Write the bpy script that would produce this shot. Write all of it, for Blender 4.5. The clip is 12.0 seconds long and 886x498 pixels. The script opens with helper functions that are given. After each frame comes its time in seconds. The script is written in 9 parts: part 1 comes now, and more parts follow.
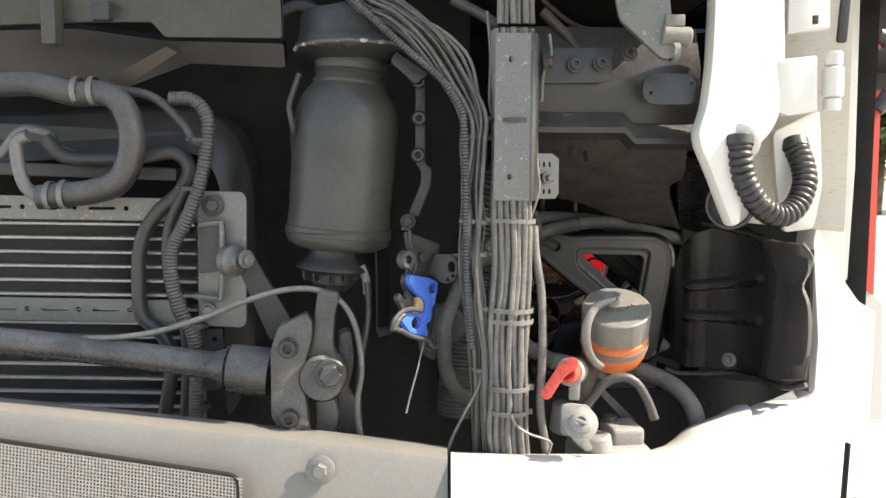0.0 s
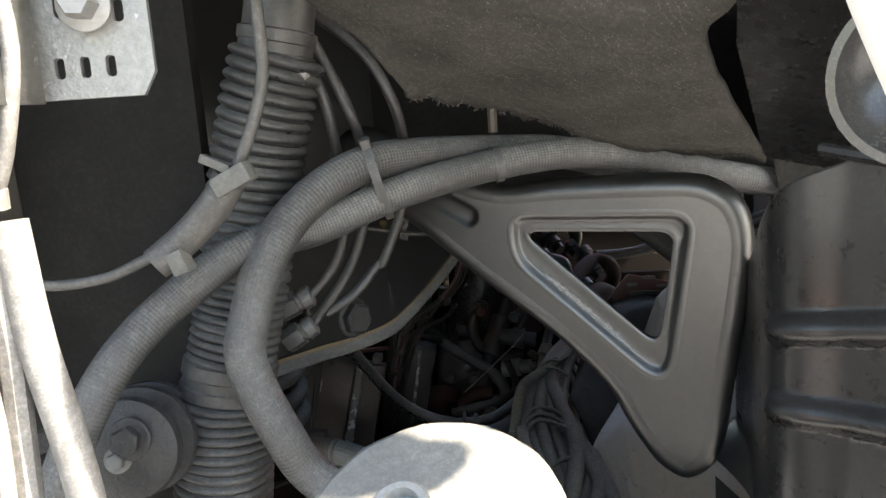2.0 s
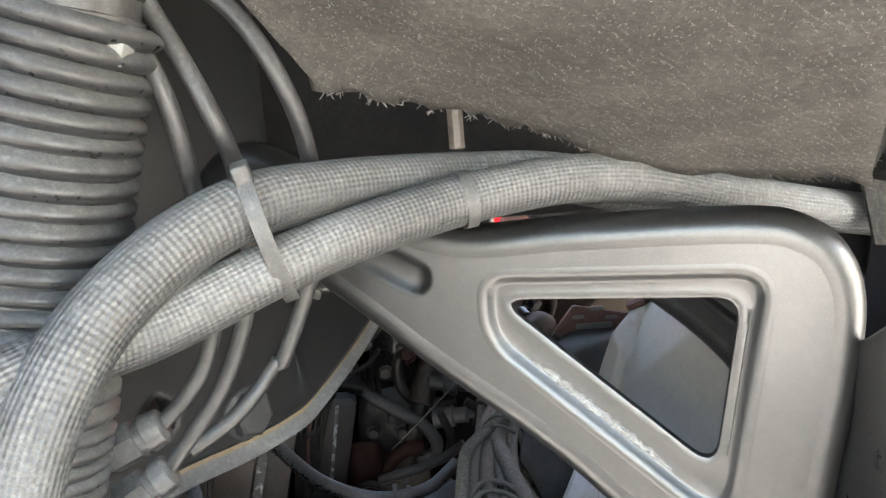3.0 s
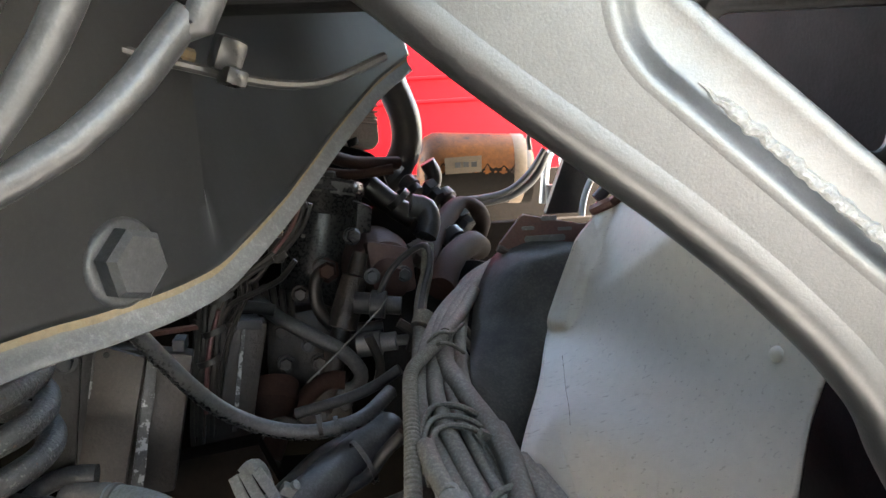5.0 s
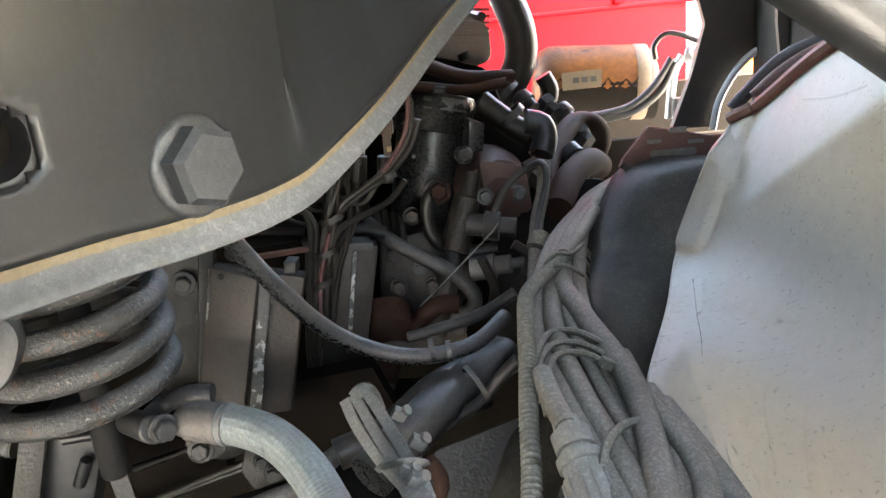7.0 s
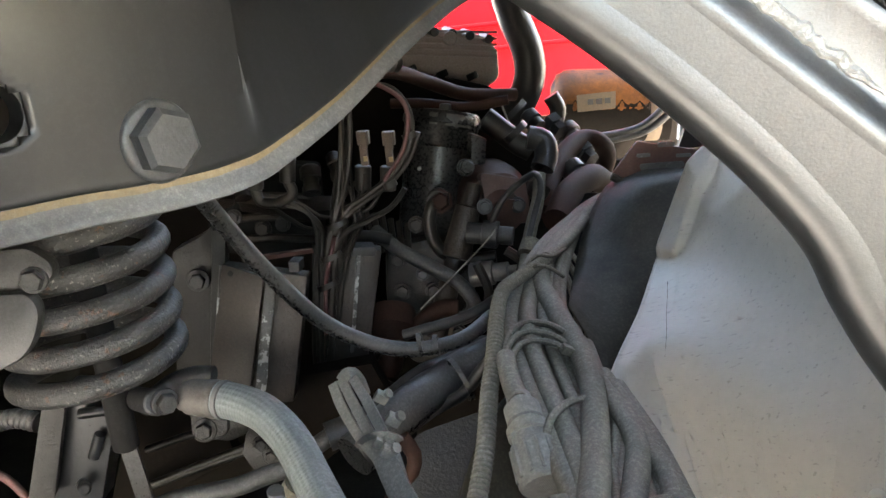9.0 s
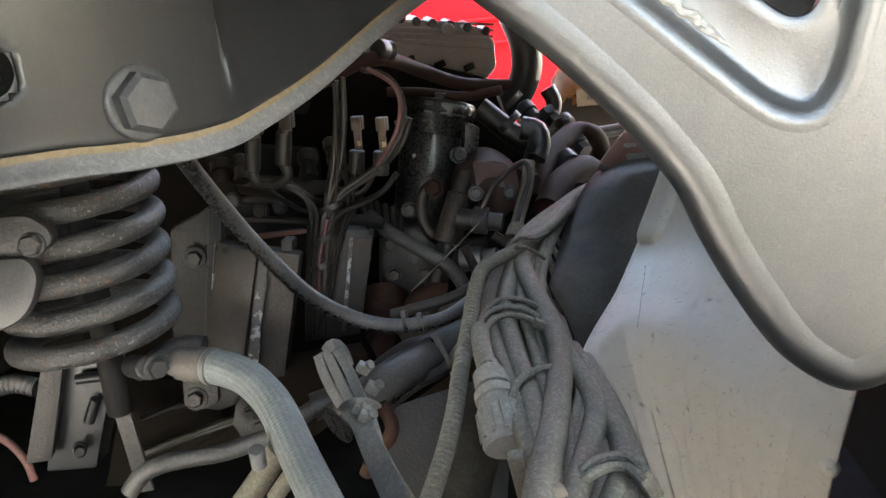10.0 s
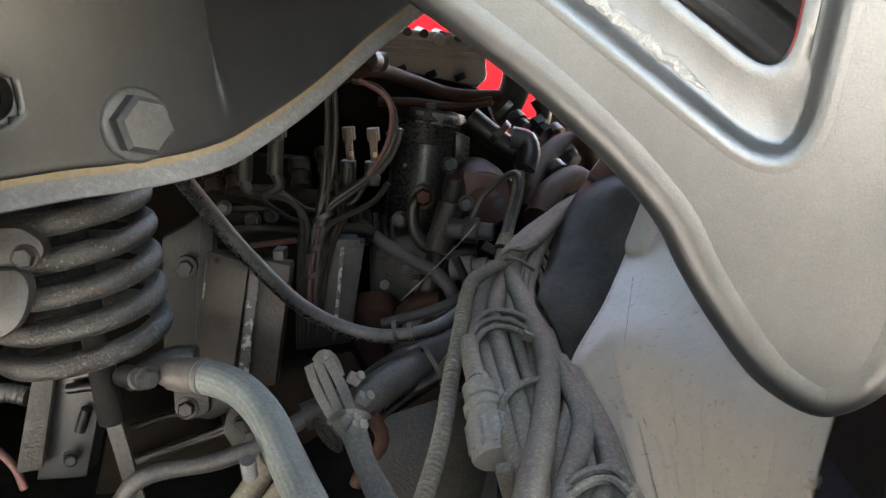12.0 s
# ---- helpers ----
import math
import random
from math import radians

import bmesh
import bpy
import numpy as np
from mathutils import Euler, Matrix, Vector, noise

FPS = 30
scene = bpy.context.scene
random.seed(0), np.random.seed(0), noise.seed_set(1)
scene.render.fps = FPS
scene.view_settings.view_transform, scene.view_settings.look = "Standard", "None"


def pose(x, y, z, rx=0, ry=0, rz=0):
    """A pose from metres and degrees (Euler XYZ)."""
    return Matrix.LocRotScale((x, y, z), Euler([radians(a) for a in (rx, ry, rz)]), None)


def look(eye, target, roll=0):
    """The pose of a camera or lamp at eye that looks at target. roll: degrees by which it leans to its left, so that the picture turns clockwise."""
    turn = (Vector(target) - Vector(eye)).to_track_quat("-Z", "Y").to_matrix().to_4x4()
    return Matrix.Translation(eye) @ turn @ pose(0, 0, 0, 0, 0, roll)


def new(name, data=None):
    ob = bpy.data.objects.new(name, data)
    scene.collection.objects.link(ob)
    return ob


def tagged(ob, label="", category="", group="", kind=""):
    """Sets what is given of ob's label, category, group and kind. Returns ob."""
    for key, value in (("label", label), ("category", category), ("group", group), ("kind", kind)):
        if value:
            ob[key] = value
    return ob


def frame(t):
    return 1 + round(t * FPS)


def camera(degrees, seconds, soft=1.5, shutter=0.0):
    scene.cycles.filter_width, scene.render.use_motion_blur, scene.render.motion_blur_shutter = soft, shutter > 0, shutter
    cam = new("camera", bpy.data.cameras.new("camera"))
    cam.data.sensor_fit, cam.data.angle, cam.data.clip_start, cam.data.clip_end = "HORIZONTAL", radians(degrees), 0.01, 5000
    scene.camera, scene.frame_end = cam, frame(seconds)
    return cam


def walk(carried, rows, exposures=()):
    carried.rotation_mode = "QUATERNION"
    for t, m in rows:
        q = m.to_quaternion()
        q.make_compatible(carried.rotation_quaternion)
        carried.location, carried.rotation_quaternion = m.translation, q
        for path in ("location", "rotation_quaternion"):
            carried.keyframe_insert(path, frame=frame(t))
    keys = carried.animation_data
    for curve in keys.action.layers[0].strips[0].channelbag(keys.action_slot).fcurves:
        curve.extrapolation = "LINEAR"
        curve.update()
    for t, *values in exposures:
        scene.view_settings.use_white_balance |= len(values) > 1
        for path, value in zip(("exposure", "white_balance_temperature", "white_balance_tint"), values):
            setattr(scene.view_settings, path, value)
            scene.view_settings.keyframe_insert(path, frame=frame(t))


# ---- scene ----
cam = camera(60.5, 12.0)
# each row: seconds, eye, target, roll; LEVEL sets the rows upright
ROWS = [
    (0, (0.008, 0.032, 1.27), (0.001, 2.031, 1.237), 2.3),
    (0.5, (0.147, 0.208, 1.269), (0.019, 2.203, 1.203), 2.4),
    (1, (0.216, 0.387, 1.275), (-0.014, 2.369, 1.141), 1.9),
    (1.5, (0.24, 0.544, 1.288), (-0.049, 2.514, 1.093), 0.8),
    (2, (0.238, 0.692, 1.298), (-0.075, 2.654, 1.07), -1.1),
    (2.5, (0.219, 0.809, 1.311), (-0.009, 2.784, 1.097), -2.4),
    (2.7, (0.211, 0.835, 1.31), (0.047, 2.819, 1.112), -2.4),
    (4.3, (0.171, 0.971, 1.255), (0.321, 2.952, 1.028), -1.8),
    (4.5, (0.168, 0.981, 1.239), (0.342, 2.958, 0.99), -1.5),
    (5, (0.152, 1.022, 1.215), (0.344, 2.988, 0.905), -0.4),
    (5.5, (0.138, 1.067, 1.213), (0.301, 3.025, 0.839), -0.2),
    (6, (0.137, 1.087, 1.202), (0.215, 3.038, 0.766), -0.6),
    (6.5, (0.145, 1.081, 1.199), (0.116, 3.021, 0.716), -1.7),
    (7, (0.156, 1.066, 1.198), (0.037, 3.002, 0.708), -2.8),
    (8.8, (0.203, 1.016, 1.18), (-0.021, 2.957, 0.756), -2.5),
    (9, (0.208, 1.013, 1.184), (-0.012, 2.956, 0.766), -2.5),
    (9.5, (0.221, 1.003, 1.184), (-0.002, 2.947, 0.768), -2.2),
    (10, (0.235, 0.986, 1.172), (-0.01, 2.925, 0.749), -1.5),
    (10.5, (0.24, 0.971, 1.162), (-0.023, 2.908, 0.741), -0.6),
    (11, (0.239, 0.968, 1.154), (-0.024, 2.908, 0.743), 0.0),
    (11.5, (0.24, 0.969, 1.157), (-0.023, 2.908, 0.746), -0.2),
    (12, (0.236, 0.98, 1.181), (0.016, 2.924, 0.767), -1.1),
]
EYE = (0.008, 0.032, 1.27)
LEVEL = look(EYE, (EYE[0], EYE[1] + 2.0, EYE[2] - 0.175)) @ look(EYE, (0.001, 2.031, 1.237), 2.3).inverted()
walk(cam, [(t, LEVEL @ look(eye, target, roll)) for t, eye, target, roll in ROWS],
     exposures=[(0, 1.34, 8000, 10), (0.5, 1.42, 8000, 10), (1, 1.92, 8000, 10), (1.5, 2.22, 8000, 10), (2, 2.8, 7700, 10), (2.5, 4.3, 7700, 10), (2.7, 4.3, 7700, 10), (4.3, 4.15, 7700, 10), (4.5, 4.15, 7700, 10), (5, 4.55, 7900, 10), (5.5, 4.65, 8300, 10), (6, 5.05, 8300, 10), (7, 5.2, 8300, 10), (9, 4.78, 8300, 10), (10.5, 4.72, 8300, 10), (11, 4.6, 8300, 10), (12, 4.6, 8300, 10)])

from mathutils.bvhtree import BVHTree

# ---- world, sun, exposure ----
SUN_EL, SUN_AZ = radians(42), radians(96)
world = bpy.data.worlds.new("sky")
scene.world = world
world.use_nodes = True
wn = world.node_tree.nodes
sky = wn.new("ShaderNodeTexSky")
sky.sky_type, sky.sun_disc, sky.sun_elevation, sky.sun_rotation = "NISHITA", False, SUN_EL, SUN_AZ
world.node_tree.links.new(sky.outputs[0], wn["Background"].inputs[0])
wn["Background"].inputs[1].default_value = 0.15
sun = new("sun", bpy.data.lights.new("sun", "SUN"))
sun.data.energy, sun.data.angle, sun.data.color = 4.5, radians(0.5), (1.0, 0.97, 0.93)
SUN_DIR = Vector((math.sin(SUN_AZ) * math.cos(SUN_EL), math.cos(SUN_AZ) * math.cos(SUN_EL), math.sin(SUN_EL)))
sun.matrix_world = look((0, 0, 6), Vector((0, 0, 6)) - SUN_DIR)


# ---- materials ----
def material(name, base, rough=0.6, metal=0.0, dust=None, amount=0.0, grain=60.0, bump=0.15, spots=None, spot_amount=0.0, coat=0.0, weave=0.0, blotch=0.4, spot_scale=1.6, toplit_dust=0.45, chips=None, streak=None, spec=0.5, braid=False, vary=0.6, scuff=None):
    """A surface of one base colour, with dust laid over it in uneven patches, fine grain and spots of wear."""
    m = bpy.data.materials.new(name)
    m.use_nodes = True
    nt = m.node_tree
    n, link = nt.nodes, nt.links.new
    bsdf = n["Principled BSDF"]
    coords = n.new("ShaderNodeTexCoord")
    info = n.new("ShaderNodeObjectInfo")

    def noise_node(scale, detail=4.0, rough_=0.6):
        t = n.new("ShaderNodeTexNoise")
        t.inputs["Scale"].default_value, t.inputs["Detail"].default_value, t.inputs["Roughness"].default_value = scale, detail, rough_
        link(coords.outputs["Object"], t.inputs["Vector"])
        return t

    def ramp(src, lo, hi, out_lo=0.0, out_hi=1.0):
        r = n.new("ShaderNodeMapRange")
        r.inputs[1].default_value, r.inputs[2].default_value, r.inputs[3].default_value, r.inputs[4].default_value = lo, hi, out_lo, out_hi
        link(src, r.inputs[0])
        return r.outputs[0]

    def mix(fac, a, b):
        x = n.new("ShaderNodeMix")
        x.data_type = "RGBA"
        for sock, val in ((x.inputs[0], fac), (x.inputs[6], a), (x.inputs[7], b)):
            if isinstance(val, (int, float)):
                sock.default_value = val
            elif isinstance(val, tuple):
                sock.default_value = (*val, 1)
            else:
                link(val, sock)
        return x.outputs[2]

    fine, broad, speck, grit = noise_node(grain * 6), noise_node(grain * 0.45, 6.0, 0.65), noise_node(1400.0, 2.0), noise_node(330.0, 3.0, 0.7)
    dark = tuple(c * vary for c in base)
    colour = mix(ramp(fine.outputs[0], 0.3, 0.7), dark, base)
    hue = n.new("ShaderNodeHueSaturation")
    link(colour, hue.inputs["Color"])
    link(ramp(info.outputs["Random"], 0, 1, 0.88, 1.12), hue.inputs["Value"])
    colour = hue.outputs[0]
    spread = 0.25 * (1 - vary)
    rough_out = ramp(fine.outputs[0], 0.25, 0.75, max(rough - spread, 0.02), min(rough + spread, 1))
    if dust:
        cover = n.new("ShaderNodeMath")
        cover.operation = "MULTIPLY"
        link(ramp(broad.outputs[0], 0.22, 0.76, amount * (1 - blotch), min(amount * (1 + 0.5 * blotch), 1)), cover.inputs[0])
        both = n.new("ShaderNodeMath")
        both.operation = "MULTIPLY"
        link(ramp(speck.outputs[0], 0.44, 0.70, 0.85, 1.3), both.inputs[0])
        link(ramp(grit.outputs[0], 0.46, 0.74, 0.88, 1.55), both.inputs[1])
        link(both.outputs[0], cover.inputs[1])
        # upward faces paler, undersides darker: dust, with top light put into the colour
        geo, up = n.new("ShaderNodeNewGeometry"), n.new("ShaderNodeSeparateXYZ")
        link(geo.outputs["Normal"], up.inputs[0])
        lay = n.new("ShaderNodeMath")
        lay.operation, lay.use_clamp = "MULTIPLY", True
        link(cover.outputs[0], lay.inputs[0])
        link(ramp(up.outputs["Z"], -0.5, 0.8, 1 - toplit_dust, 1 + toplit_dust), lay.inputs[1])
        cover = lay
        colour = mix(cover.outputs[0], colour, dust)
        rough_out = mix(cover.outputs[0], rough_out, (0.78, 0.78, 0.78))
    if spots:
        sp = noise_node(grain * spot_scale, 3.0, 0.7)
        colour = mix(ramp(sp.outputs[0], 0.66 - spot_amount, 0.7 - spot_amount), colour, spots)
    if chips:
        # small bright chips, each its own shape
        cp = noise_node(grain * 5.0, 2.0, 0.6)
        colour = mix(ramp(cp.outputs[0], 0.63, 0.66), colour, chips)
    if scuff:
        # short level scuffs and splashes
        mp = n.new("ShaderNodeMapping")
        mp.inputs["Scale"].default_value = (55.0, 330.0, 330.0)
        link(coords.outputs["Object"], mp.inputs["Vector"])
        sn = n.new("ShaderNodeTexNoise")
        sn.inputs["Scale"].default_value, sn.inputs["Detail"].default_value = 1.0, 3.0
        link(mp.outputs[0], sn.inputs["Vector"])
        colour = mix(ramp(sn.outputs[0], 0.62, 0.72, 0.0, 0.42), colour, scuff)
    if streak:
        # dust wiped into long upright streaks
        mp = n.new("ShaderNodeMapping")
        mp.inputs["Scale"].default_value = (55.0, 55.0, 4.0)
        link(coords.outputs["Object"], mp.inputs["Vector"])
        sn = n.new("ShaderNodeTexNoise")
        sn.inputs["Scale"].default_value, sn.inputs["Detail"].default_value = 1.0, 5.0
        link(mp.outputs[0], sn.inputs["Vector"])
        colour = mix(ramp(sn.outputs[0], 0.45, 0.8, 0.0, 0.45), colour, streak)
    link(colour, bsdf.inputs["Base Color"])
    link(rough_out, bsdf.inputs["Roughness"])
    bsdf.inputs["Metallic"].default_value = metal
    bsdf.inputs["Specular IOR Level"].default_value = spec
    bsdf.inputs["Coat Weight"].default_value = coat
    b = n.new("ShaderNodeBump")
    b.inputs["Strength"].default_value, b.inputs["Distance"].default_value = bump, 0.0015
    height = fine.outputs[0]
    if weave:
        wv = n.new("ShaderNodeTexWave")
        wv.inputs["Scale"].default_value, wv.inputs["Distortion"].default_value = weave, 1.0
        wv.bands_direction = "DIAGONAL"
        link(coords.outputs["Object"], wv.inputs["Vector"])
        height = mix(0.3, fine.outputs[0], wv.outputs[1])
    if braid:
        # two sets of yarns that cross, along the hose's own coordinates
        uv = n.new("ShaderNodeSeparateXYZ")
        link(coords.outputs["UV"], uv.inputs[0])

        def math_node(op, a, c):
            x = n.new("ShaderNodeMath")
            x.operation = op
            for sock, val in zip(x.inputs, (a, c)):
                if isinstance(val, (int, float)):
                    sock.default_value = val
                else:
                    link(val, sock)
            return x.outputs[0]

        one = math_node("SINE", math_node("ADD", uv.outputs[0], uv.outputs[1]), 0)
        two = math_node("SINE", math_node("SUBTRACT", uv.outputs[0], uv.outputs[1]), 0)
        height = math_node("MULTIPLY", one, two)
        raised = ramp(height, -0.9, 0.3, 0.88, 1.0)
        colour = mix(raised, tuple(c * 0.5 for c in base), colour)
        link(colour, bsdf.inputs["Base Color"])
    link(height, b.inputs["Height"])
    link(b.outputs[0], bsdf.inputs["Normal"])
    return m


DUST = (0.30, 0.285, 0.26)
